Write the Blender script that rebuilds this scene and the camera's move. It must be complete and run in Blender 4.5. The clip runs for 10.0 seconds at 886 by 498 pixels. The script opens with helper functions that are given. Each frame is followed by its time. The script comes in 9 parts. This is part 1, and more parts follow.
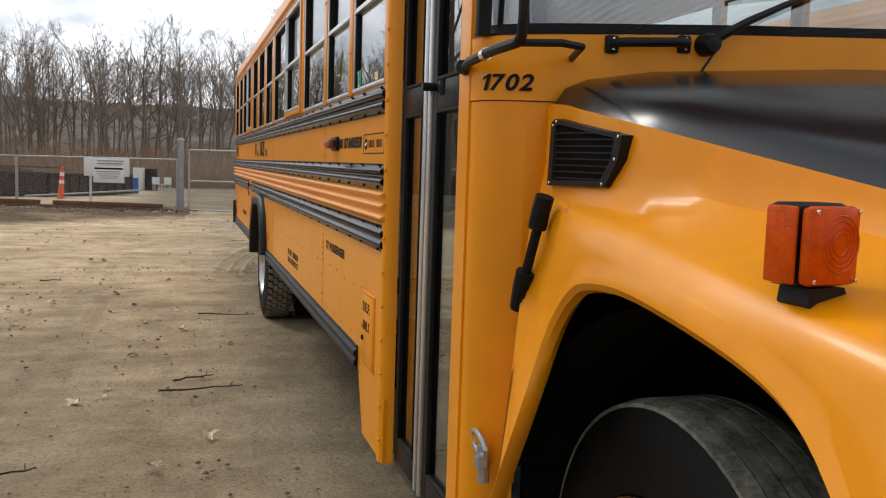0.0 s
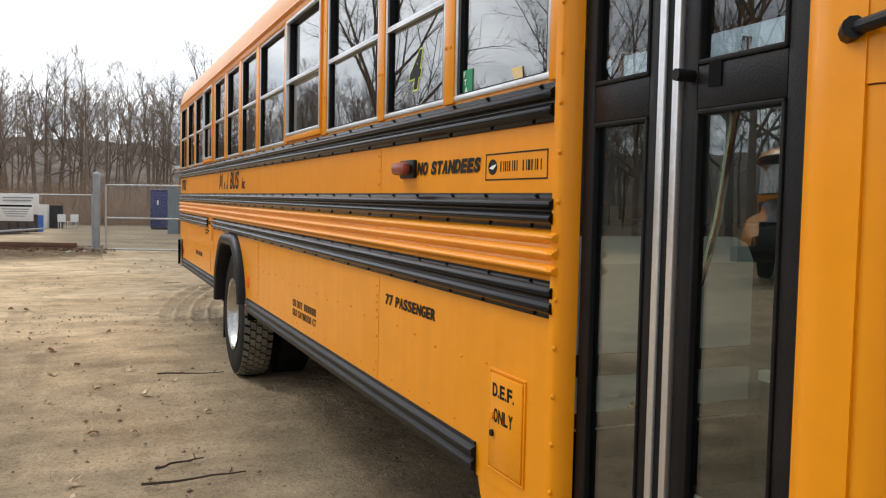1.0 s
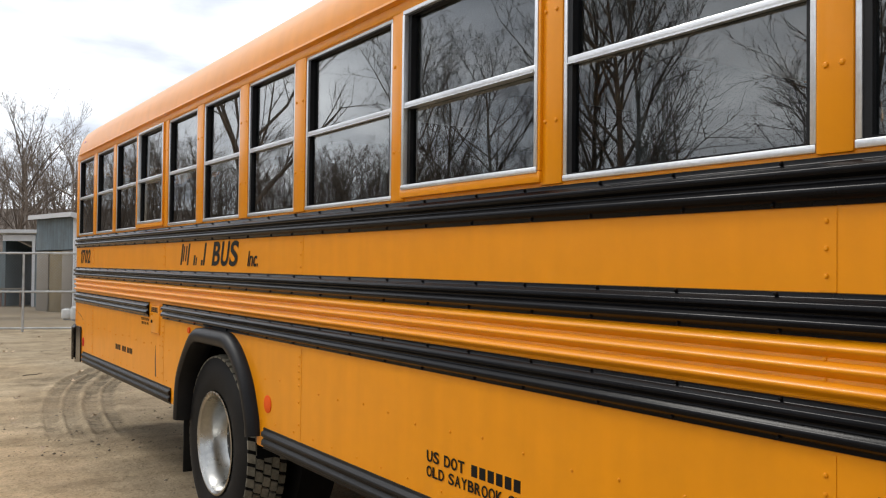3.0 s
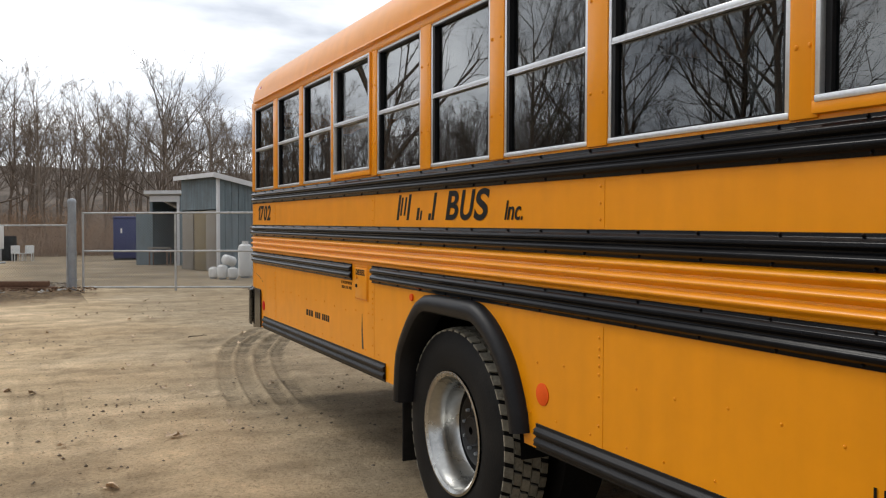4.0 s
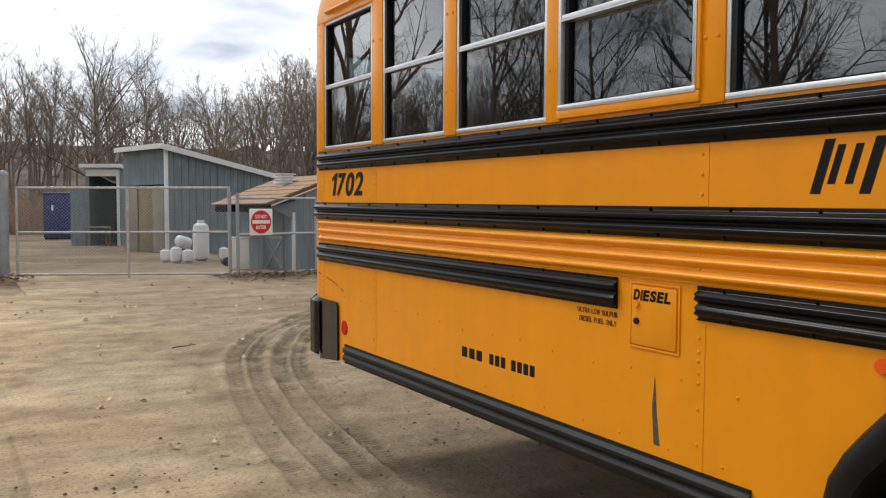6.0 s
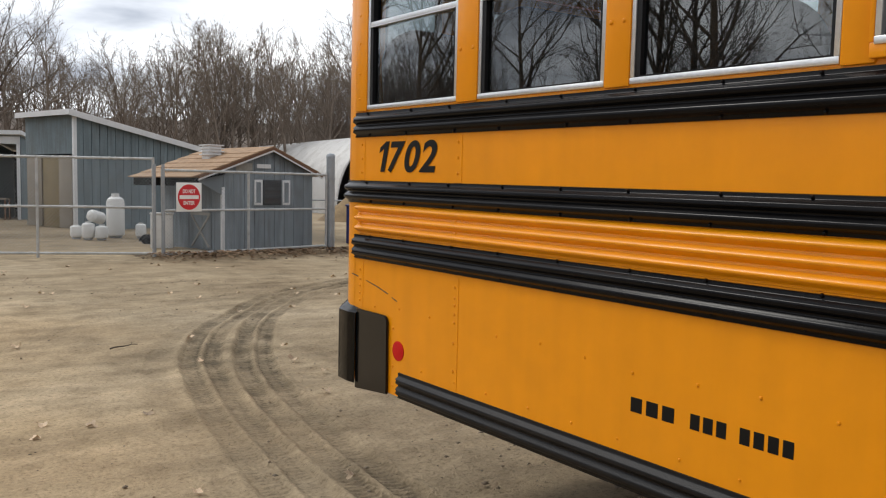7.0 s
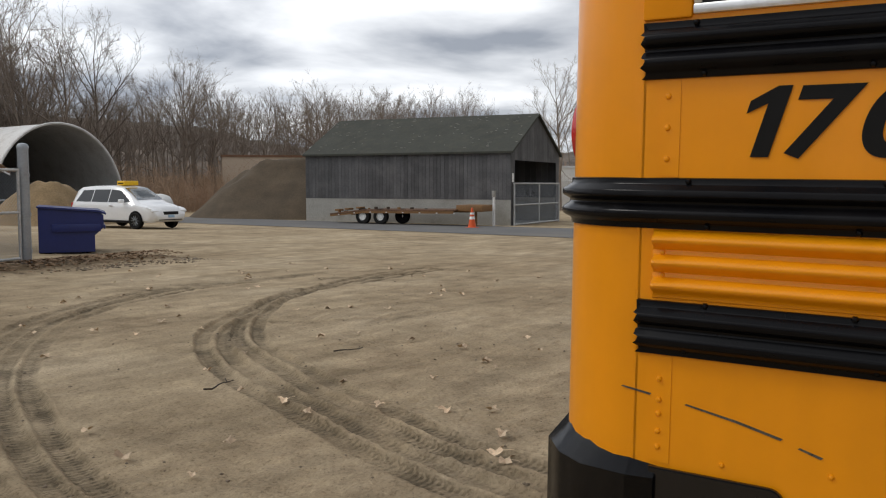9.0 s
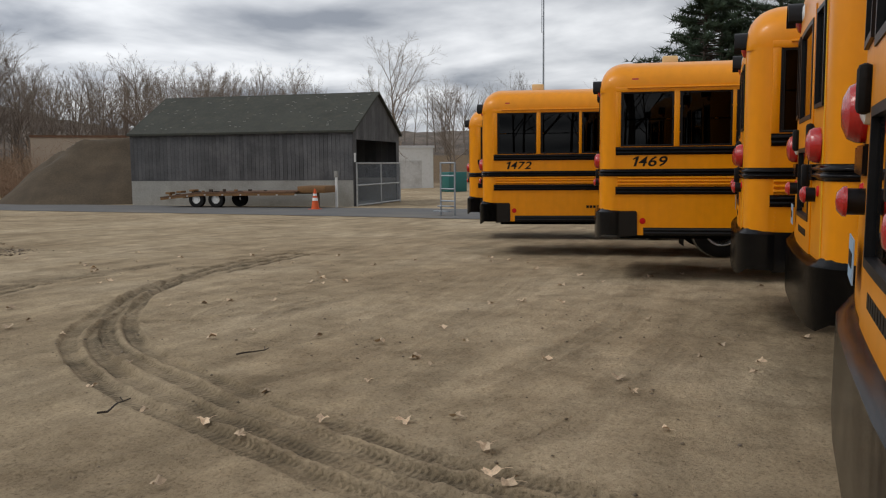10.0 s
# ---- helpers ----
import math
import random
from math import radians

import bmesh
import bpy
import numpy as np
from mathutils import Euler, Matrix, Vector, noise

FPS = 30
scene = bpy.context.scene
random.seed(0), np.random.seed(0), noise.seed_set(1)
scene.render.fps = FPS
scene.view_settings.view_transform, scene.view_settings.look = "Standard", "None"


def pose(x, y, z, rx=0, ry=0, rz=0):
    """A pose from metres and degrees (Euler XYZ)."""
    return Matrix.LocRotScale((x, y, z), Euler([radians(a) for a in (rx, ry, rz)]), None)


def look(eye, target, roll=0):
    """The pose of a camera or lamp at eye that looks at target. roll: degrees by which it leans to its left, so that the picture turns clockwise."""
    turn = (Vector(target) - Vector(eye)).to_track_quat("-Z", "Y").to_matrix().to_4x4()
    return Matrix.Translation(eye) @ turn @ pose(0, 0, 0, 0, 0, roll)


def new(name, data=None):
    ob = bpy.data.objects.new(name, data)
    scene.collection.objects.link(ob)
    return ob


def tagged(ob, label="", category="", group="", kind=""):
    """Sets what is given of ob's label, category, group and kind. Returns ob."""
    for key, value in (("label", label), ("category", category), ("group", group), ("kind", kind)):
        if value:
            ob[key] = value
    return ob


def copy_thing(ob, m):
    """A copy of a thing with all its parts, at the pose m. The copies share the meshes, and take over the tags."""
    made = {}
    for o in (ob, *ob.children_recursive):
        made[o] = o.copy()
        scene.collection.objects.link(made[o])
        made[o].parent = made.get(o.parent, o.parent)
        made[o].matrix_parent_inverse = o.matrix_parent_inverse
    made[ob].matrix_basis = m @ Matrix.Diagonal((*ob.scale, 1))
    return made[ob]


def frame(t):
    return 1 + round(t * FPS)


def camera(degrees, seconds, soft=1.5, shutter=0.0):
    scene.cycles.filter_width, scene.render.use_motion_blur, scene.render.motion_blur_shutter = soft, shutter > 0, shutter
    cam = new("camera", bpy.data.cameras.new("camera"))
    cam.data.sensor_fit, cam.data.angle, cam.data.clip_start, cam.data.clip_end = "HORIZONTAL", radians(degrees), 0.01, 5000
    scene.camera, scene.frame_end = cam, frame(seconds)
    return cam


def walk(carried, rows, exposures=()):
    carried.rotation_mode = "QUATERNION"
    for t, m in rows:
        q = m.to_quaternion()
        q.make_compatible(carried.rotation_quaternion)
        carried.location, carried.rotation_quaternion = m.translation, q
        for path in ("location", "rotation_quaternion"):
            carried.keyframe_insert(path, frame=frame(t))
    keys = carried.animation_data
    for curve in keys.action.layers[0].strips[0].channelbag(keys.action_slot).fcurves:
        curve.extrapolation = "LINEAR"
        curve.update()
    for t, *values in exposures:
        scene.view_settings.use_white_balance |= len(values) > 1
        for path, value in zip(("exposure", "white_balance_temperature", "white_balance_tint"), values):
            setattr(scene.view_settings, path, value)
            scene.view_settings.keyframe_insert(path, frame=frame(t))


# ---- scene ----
cam = camera(54.3, 10.0, 1.15)
PATH = [
    (0, (-0.083, -0.193, 1.437), (0.497, 1.713, 1.273), 1.6),
    (0.5, (-0.329, 0.344, 1.433), (0.292, 2.241, 1.313), 1.3),
    (1, (-0.506, 1.005, 1.427), (0.265, 2.849, 1.343), 0.9),
    (1.5, (-0.684, 1.613, 1.434), (0.277, 3.366, 1.373), 0.8),
    (2, (-0.803, 2.239, 1.445), (0.333, 3.884, 1.407), 1.2),
    (2.5, (-0.91, 2.799, 1.508), (0.259, 4.421, 1.54), 1.0),
    (3, (-1.08, 3.412, 1.538), (0.031, 5.074, 1.602), 0.2),
    (3.2, (-1.1, 3.678, 1.529), (-0.051, 5.38, 1.568), -0.2),
    (4.3, (-1.249, 5.158, 1.529), (-0.404, 6.97, 1.462), 0.5),
    (4.5, (-1.236, 5.537, 1.549), (-0.388, 7.346, 1.459), 1.2),
    (5, (-1.266, 6.178, 1.535), (-0.383, 7.97, 1.438), 1.1),
    (5.5, (-1.263, 6.898, 1.555), (-0.322, 8.66, 1.468), -0.2),
    (6, (-1.301, 7.689, 1.565), (-0.298, 9.417, 1.478), -0.1),
    (6.2, (-1.275, 7.925, 1.55), (-0.261, 9.647, 1.461), 0.7),
    (7.3, (-1.311, 9.602, 1.598), (-0.065, 11.159, 1.448), 0.8),
    (7.5, (-1.285, 9.835, 1.584), (0.006, 11.356, 1.44), 0.9),
    (8, (-1.214, 10.584, 1.609), (0.213, 11.978, 1.465), 0.4),
    (8.5, (-1.150, 11.275, 1.618), (0.410, 12.517, 1.460), 0.2),
    (8.8, (-1.080, 11.638, 1.590), (0.555, 12.779, 1.430), 0.3),
    (9, (-0.990, 11.957, 1.608), (0.694, 13.026, 1.458), 0.0),
    (9.5, (-0.875, 12.563, 1.579), (0.873, 13.523, 1.432), -0.4),
    (10, (-0.628, 13.055, 1.572), (1.23, 13.768, 1.376), -0.5),
]
walk(cam, [(t, look(eye, target, roll)) for t, eye, target, roll in PATH], [(0.0, 0.24), (1.0, 0.54), (2.0, 0.57), (3.0, 0.38), (4.5, 0.17), (5.5, 0.32), (7.5, 0.20), (8.5, 0.06), (9.2, -0.16), (9.6, -0.34), (10.0, -0.26)])

# ---- world and sun ----
SUN_EL, SUN_ROT = 38.0, 150.0
world = bpy.data.worlds.new("sky")
scene.world = world
world.use_nodes = True
wn, wl = world.node_tree.nodes, world.node_tree.links
wn.clear()
w_out = wn.new("ShaderNodeOutputWorld")
w_bg = wn.new("ShaderNodeBackground")
w_sky = wn.new("ShaderNodeTexSky")
w_sky.sky_type, w_sky.sun_disc = "NISHITA", False
w_sky.sun_elevation, w_sky.sun_rotation = radians(SUN_EL), radians(SUN_ROT)
w_tc = wn.new("ShaderNodeTexCoord")
w_sep = wn.new("ShaderNodeSeparateXYZ")
wl.new(w_tc.outputs["Generated"], w_sep.inputs[0])


def w_math(op, a, b):
    n = wn.new("ShaderNodeMath")
    n.operation = op
    for i, v in enumerate((a, b)):
        if isinstance(v, (int, float)):
            n.inputs[i].default_value = v
        else:
            wl.new(v, n.inputs[i])
    return n.outputs[0]


w_den = w_math("ADD", w_math("MAXIMUM", w_sep.outputs[2], 0.0), 0.13)
w_com = wn.new("ShaderNodeCombineXYZ")
wl.new(w_math("DIVIDE", w_sep.outputs[0], w_den), w_com.inputs[0])
wl.new(w_math("DIVIDE", w_sep.outputs[1], w_den), w_com.inputs[1])
w_noise = wn.new("ShaderNodeTexNoise")
w_noise.inputs["Scale"].default_value, w_noise.inputs["Detail"].default_value = 0.95, 7.0
w_noise.inputs["Roughness"].default_value, w_noise.inputs["Distortion"].default_value = 0.50, 0.2
wl.new(w_com.outputs[0], w_noise.inputs["Vector"])
w_ramp = wn.new("ShaderNodeValToRGB")
w_ramp.color_ramp.elements[0].position, w_ramp.color_ramp.elements[0].color = 0.36, (3.6, 3.9, 4.5, 1)
w_ramp.color_ramp.elements[1].position, w_ramp.color_ramp.elements[1].color = 0.66, (13.0, 13.2, 13.5, 1)
wl.new(w_noise.outputs[0], w_ramp.inputs[0])
w_mix = wn.new("ShaderNodeMixRGB")
w_mix.inputs[0].default_value = 0.93
wl.new(w_sky.outputs[0], w_mix.inputs[1])
wl.new(w_ramp.outputs[0], w_mix.inputs[2])
# the veiled sun brightens its own side of the cloud
w_side = w_math("ADD", w_math("MULTIPLY", w_sep.outputs[1], 0.36), w_math("MULTIPLY", w_sep.outputs[0], -0.16))
w_glow = wn.new("ShaderNodeMixRGB")
w_glow.blend_type, w_glow.inputs[0].default_value = "MULTIPLY", 1.0
wl.new(w_mix.outputs[0], w_glow.inputs[1])
wl.new(w_math("ADD", w_side, 1.0), w_glow.inputs[2])
wl.new(w_glow.outputs[0], w_bg.inputs[0])
w_bg.inputs[1].default_value = 0.1
wl.new(w_bg.outputs[0], w_out.inputs[0])

sun = new("sun", bpy.data.lights.new("sun", "SUN"))
sun.data.energy, sun.data.angle, sun.data.color = 0.95, radians(14), (1.0, 0.96, 0.9)
sun.matrix_world = look((-20, 30, 40), (0, 0, 0))

# ---- helpers for meshes and materials ----
MATS = {}


def material(name, base, rough=0.6, metal=0.0, vary=0.12, scale=3.0, fine=40.0, bump=0.0, bump_scale=60.0, coat=0.0, dirt=None, dirt_amount=0.0, dirt_scale=1.5, island=0.0, specular=0.5, streak=0.0):
    """A procedural surface: two scales of variation, optional dirt, relief and clear coat."""
    m = bpy.data.materials.new(name)
    m.use_nodes = True
    n, l = m.node_tree.nodes, m.node_tree.links
    p = n["Principled BSDF"]
    p.inputs["Roughness"].default_value, p.inputs["Metallic"].default_value = rough, metal
    p.inputs["Coat Weight"].default_value, p.inputs["Coat Roughness"].default_value = coat, 0.08
    p.inputs["Specular IOR Level"].default_value = specular
    tc = n.new("ShaderNodeTexCoord")
    big, small = n.new("ShaderNodeTexNoise"), n.new("ShaderNodeTexNoise")
    big.inputs["Scale"].default_value, big.inputs["Detail"].default_value = scale, 5
    small.inputs["Scale"].default_value, small.inputs["Detail"].default_value = fine, 3
    for t in (big, small):
        l.new(tc.outputs["Object"], t.inputs["Vector"])
    mix = n.new("ShaderNodeMath")
    mix.operation = "ADD"
    l.new(big.outputs[0], mix.inputs[0])
    l.new(small.outputs[0], mix.inputs[1])
    rng = n.new("ShaderNodeMapRange")
    rng.inputs[1].default_value, rng.inputs[2].default_value = 0.6, 1.4
    rng.inputs[3].default_value, rng.inputs[4].default_value = 1 - vary, 1 + vary
    l.new(mix.outputs[0], rng.inputs[0])
    col = n.new("ShaderNodeMixRGB")
    col.blend_type = "MULTIPLY"
    col.inputs[0].default_value = 1.0
    col.inputs[1].default_value = (*base, 1)
    l.new(rng.outputs[0], col.inputs[2])
    out = col.outputs[0]
    if island:
        oi = n.new("ShaderNodeObjectInfo")
        r2 = n.new("ShaderNodeMapRange")
        r2.inputs[3].default_value, r2.inputs[4].default_value = 1 - island, 1 + island
        l.new(oi.outputs["Random"], r2.inputs[0])
        c2 = n.new("ShaderNodeMixRGB")
        c2.blend_type = "MULTIPLY"
        c2.inputs[0].default_value = 1.0
        l.new(out, c2.inputs[1])
        l.new(r2.outputs[0], c2.inputs[2])
        out = c2.outputs[0]
    if streak:
        mp, sn, sr, sm = n.new("ShaderNodeMapping"), n.new("ShaderNodeTexNoise"), n.new("ShaderNodeMapRange"), n.new("ShaderNodeMixRGB")
        mp.inputs["Scale"].default_value = (5.0, 5.0, 0.45)
        sn.inputs["Scale"].default_value, sn.inputs["Detail"].default_value = 2.2, 6
        sr.inputs[1].default_value, sr.inputs[2].default_value = 0.35, 0.68
        sr.inputs[3].default_value, sr.inputs[4].default_value = 1 - streak, 1 + 0.4 * streak
        sm.blend_type, sm.inputs[0].default_value = "MULTIPLY", 1.0
        l.new(tc.outputs["Object"], mp.inputs[0])
        l.new(mp.outputs[0], sn.inputs["Vector"])
        l.new(sn.outputs[0], sr.inputs[0])
        l.new(out, sm.inputs[1])
        l.new(sr.outputs[0], sm.inputs[2])
        out = sm.outputs[0]
    if dirt:
        dn = n.new("ShaderNodeTexNoise")
        dn.inputs["Scale"].default_value, dn.inputs["Detail"].default_value = dirt_scale, 8
        dn.inputs["Roughness"].default_value = 0.65
        l.new(tc.outputs["Object"], dn.inputs["Vector"])
        dr = n.new("ShaderNodeMapRange")
        dr.inputs[1].default_value, dr.inputs[2].default_value = 0.48, 0.72
        dr.inputs[3].default_value, dr.inputs[4].default_value = 0.0, dirt_amount
        l.new(dn.outputs[0], dr.inputs[0])
        dm = n.new("ShaderNodeMixRGB")
        dm.inputs[2].default_value = (*dirt, 1)
        l.new(dr.outputs[0], dm.inputs[0])
        l.new(out, dm.inputs[1])
        out = dm.outputs[0]
        ra = n.new("ShaderNodeMapRange")
        ra.inputs[3].default_value, ra.inputs[4].default_value = rough, min(1.0, rough + 0.35)
        l.new(dr.outputs[0], ra.inputs[0])
        l.new(ra.outputs[0], p.inputs["Roughness"])
    l.new(out, p.inputs["Base Color"])
    if bump:
        bn = n.new("ShaderNodeTexNoise")
        bn.inputs["Scale"].default_value, bn.inputs["Detail"].default_value = bump_scale, 6
        l.new(tc.outputs["Object"], bn.inputs["Vector"])
        b = n.new("ShaderNodeBump")
        b.inputs["Strength"].default_value, b.inputs["Distance"].default_value = bump, 0.01
        l.new(bn.outputs[0], b.inputs["Height"])
        l.new(b.outputs[0], p.inputs["Normal"])
    MATS[name] = m
    return m


def glass_material(name, tint, gloss_rough=0.0, ior=1.5, face=None):
    m = bpy.data.materials.new(name)
    m.use_nodes = True
    n, l = m.node_tree.nodes, m.node_tree.links
    n.remove(n["Principled BSDF"])
    tr, gl, mx, fr = n.new("ShaderNodeBsdfTransparent"), n.new("ShaderNodeBsdfGlossy"), n.new("ShaderNodeMixShader"), n.new("ShaderNodeFresnel")
    tr.inputs[0].default_value = (*tint, 1)
    gl.inputs["Roughness"].default_value = gloss_rough
    fr.inputs[0].default_value = ior
    if face is None:
        l.new(fr.outputs[0], mx.inputs[0])
    else:
        # sheet glass: the same gloss on both faces of the pane
        lw, pw, ad = n.new("ShaderNodeLayerWeight"), n.new("ShaderNodeMath"), n.new("ShaderNodeMath")
        lw.inputs[0].default_value = 0.5
        pw.operation, ad.operation, ad.use_clamp = "POWER", "MULTIPLY_ADD", True
        pw.inputs[1].default_value = 3.0
        ad.inputs[1].default_value, ad.inputs[2].default_value = 0.8, face
        l.new(lw.outputs["Facing"], pw.inputs[0])
        l.new(pw.outputs[0], ad.inputs[0])
        l.new(ad.outputs[0], mx.inputs[0])
    l.new(tr.outputs[0], mx.inputs[1])
    l.new(gl.outputs[0], mx.inputs[2])
    l.new(mx.outputs[0], n["Material Output"].inputs[0])
    MATS[name] = m
    return m


YELLOW = material("school_bus_yellow_paint", (0.84, 0.300, 0.001), 0.34, 0, 0.05, 1.1, 9.0, 0.02, 5.0, 0.12, (0.44, 0.18, 0.015), 0.10, 1.3, 0.0, 0.32, 0.04)
BLACK_RAIL = material("black_rail_paint", (0.004, 0.004, 0.005), 0.20, 0, 0.3, 2.0, 30.0, 0.03, 12.0, 0.0, (0.05, 0.042, 0.032), 0.10, 2.2, 0.0, 0.13)
BLACK_PLASTIC = material("black_plastic", (0.007, 0.007, 0.008), 0.42, 0, 0.25, 3.0, 60.0, 0.12, 200.0, 0.0, (0.05, 0.043, 0.034), 0.16, 3.0, 0.0, 0.22)
RUBBER = material("tyre_rubber", (0.006, 0.006, 0.006), 0.66, 0, 0.3, 5.0, 70.0, 0.15, 90.0, 0, (0.06, 0.05, 0.038), 0.16, 4.0, 0.0, 0.2)
TREAD = material("muddy_tread_rubber", (0.19, 0.175, 0.135), 0.95, 0, 0.4, 6.0, 60.0, 0.6, 60.0, 0, (0.36, 0.32, 0.24), 0.7, 7.0)
WORN_TREAD = material("dusty_worn_tread", (0.19, 0.185, 0.145), 0.95, 0, 0.6, 14.0, 70.0, 1.0, 45.0, 0, (0.36, 0.35, 0.28), 0.9, 14.0)
BONNET_BLACK = material("satin_black_paint", (0.007, 0.007, 0.009), 0.21, 0, 0.2, 1.5, 25.0, 0.02, 6.0, 0.0, (0.03, 0.027, 0.024), 0.18, 1.2, 0.0, 0.5)
PLATE = material("pale_blue_plate", (0.30, 0.45, 0.62), 0.5, 0, 0.05)
LETTER = material("black_lettering", (0.006, 0.006, 0.006), 0.5, 0, 0.15, 5.0, 50.0, 0, 60, 0, None, 0, 1.5, 0, 0.18)
ALUMINIUM = material("brushed_aluminium", (0.72, 0.73, 0.74), 0.32, 0.85, 0.1, 6.0, 80.0)
RIM_PAINT = material("silver_rim_paint", (0.50, 0.50, 0.48), 0.26, 1.0, 0.16, 4.0, 40.0, 0, 60, 0, (0.20, 0.17, 0.12), 0.35, 3.0)
CHROME = material("chrome", (0.75, 0.75, 0.76), 0.12, 1.0, 0.05, 3.0, 30.0)
STEEL = material("galvanised_steel", (0.34, 0.365, 0.39), 0.45, 0.55, 0.16, 4.0, 30.0, 0.05, 60.0, 0, (0.25, 0.22, 0.18), 0.25, 3.0)
DARK = material("dark_underbody", (0.006, 0.006, 0.006), 0.9, 0, 0.2, 3.0, 40.0, 0, 60, 0, None, 0, 1.5, 0, 0.1)
SEAT = material("seat_vinyl", (0.035, 0.040, 0.042), 0.5, 0, 0.15, 4, 60)
INNER = material("interior_panel", (0.58, 0.62, 0.60), 0.5, 0, 0.08, 2, 30)
RED_LENS = material("red_lens", (0.45, 0.012, 0.010), 0.18, 0, 0.1, 8, 60, 0.3, 120.0, 0.5)
AMBER_LENS = material("amber_lens", (0.58, 0.070, 0.0), 0.08, 0, 0.25, 22, 120, 0.12, 300.0, 0.0, None, 0, 1.5, 0, 0.22)
DULL_LENS = material("weathered_marker_lens", (0.26, 0.045, 0.02), 0.4, 0, 0.15, 10, 60)
CLEAR_LENS = material("white_lens", (0.75, 0.76, 0.76), 0.2, 0, 0.05, 8, 60, 0.2, 90.0, 0.5)
ORANGE_DOT = material("orange_reflector", (0.80, 0.10, 0.008), 0.6, 0, 0.08, 3.0, 40.0, 0, 60, 0, None, 0, 1.5, 0, 0.2)
FADED_AMBER = material("faded_amber_reflector", (0.72, 0.24, 0.085), 0.5, 0, 0.08, 3.0, 40.0, 0, 60, 0, None, 0, 1.5, 0, 0.2)
RED_DOT = material("red_reflector", (0.55, 0.008, 0.008), 0.5, 0, 0.08, 3.0, 40.0, 0, 60, 0, None, 0, 1.5, 0, 0.2)
TAPE = material("yellow_reflective_tape", (0.85, 0.50, 0.01), 0.4, 0, 0.06)
GREEN_CARD = material("green_card", (0.01, 0.26, 0.10), 0.6, 0, 0.05)
PAPER = material("white_paper", (0.84, 0.84, 0.81), 0.8, 0, 0.06, 4, 30)
MANILA = material("pale_yellow_plastic", (0.75, 0.56, 0.28), 0.8, 0, 0.05)
LIME = material("lime_outline", (0.65, 0.72, 0.10), 0.6, 0, 0.05)
WINDOW_GLASS = glass_material("tinted_window_glass", (0.62, 0.66, 0.67), 0.0, 1.5, 0.09)
DOOR_GLASS = glass_material("door_glass", (0.84, 0.92, 0.89), 0.0, 1.5, 0.10)
SCREEN_GLASS = glass_material("windscreen_glass", (0.85, 0.90, 0.89), 0.0, 1.5, 0.48)
PRIVACY_GLASS = glass_material("dark_privacy_glass", (0.03, 0.033, 0.033), 0.0, 1.5, 0.015)
FAR_GLASS = glass_material("far_tinted_glass", (0.80, 0.84, 0.84), 0.0, 1.5, 0.05)
BUMPER = material("dusty_black_steel", (0.006, 0.006, 0.007), 0.17, 0, 0.3, 3.0, 40.0, 0.02, 20.0, 0.0, (0.030, 0.027, 0.022), 0.10, 2.6, 0.0, 0.4)


def finish(bm, name, mat, smooth=True):
    me = bpy.data.meshes.new(name)
    bm.normal_update()
    bm.to_mesh(me)
    bm.free()
    for i in (mat if isinstance(mat, (list, tuple)) else [mat]):
        me.materials.append(i)
    if smooth:
        me.polygons.foreach_set("use_smooth", [True] * len(me.polygons))
        me.set_sharp_from_angle(angle=radians(35))
    return me


def part(name, bm, mat, parent, label="", m=None, smooth=True):
    me = bm if isinstance(bm, bpy.types.Mesh) else finish(bm, name, mat, smooth)
    ob = new(name, me)
    ob.parent = parent
    if m is not None:
        ob.matrix_basis = m
    return tagged(ob, label)


def thing(name, label, category, m=None, group="", kind=""):
    ob = new(name)
    ob.empty_display_size = 0.2
    if m is not None:
        ob.matrix_basis = m
    return tagged(ob, label, category, group, kind)


def solid(name, bm, mat, label, category, m=None, group="", kind="", smooth=True):
    ob = new(name, finish(bm, name, mat, smooth))
    if m is not None:
        ob.matrix_basis = m
    return tagged(ob, label, category, group, kind)


def box(bm, x0, x1, y0, y1, z0, z1, bevel=0.0, m=None, mi=0):
    if x1 < x0: x0, x1 = x1, x0
    if y1 < y0: y0, y1 = y1, y0
    if z1 < z0: z0, z1 = z1, z0
    vs = [bm.verts.new(Vector((x, y, z)) if m is None else m @ Vector((x, y, z))) for x in (x0, x1) for y in (y0, y1) for z in (z0, z1)]
    fs = [bm.faces.new([vs[i] for i in f]) for f in ((0, 1, 3, 2), (4, 6, 7, 5), (0, 4, 5, 1), (2, 3, 7, 6), (0, 2, 6, 4), (1, 5, 7, 3))]
    for f in fs:
        f.material_index = mi
    if bevel:
        es = {e for f in fs for e in f.edges}
        bmesh.ops.bevel(bm, geom=list(es), offset=bevel, segments=2, affect="EDGES", profile=0.5, clamp_overlap=True)
    return bm


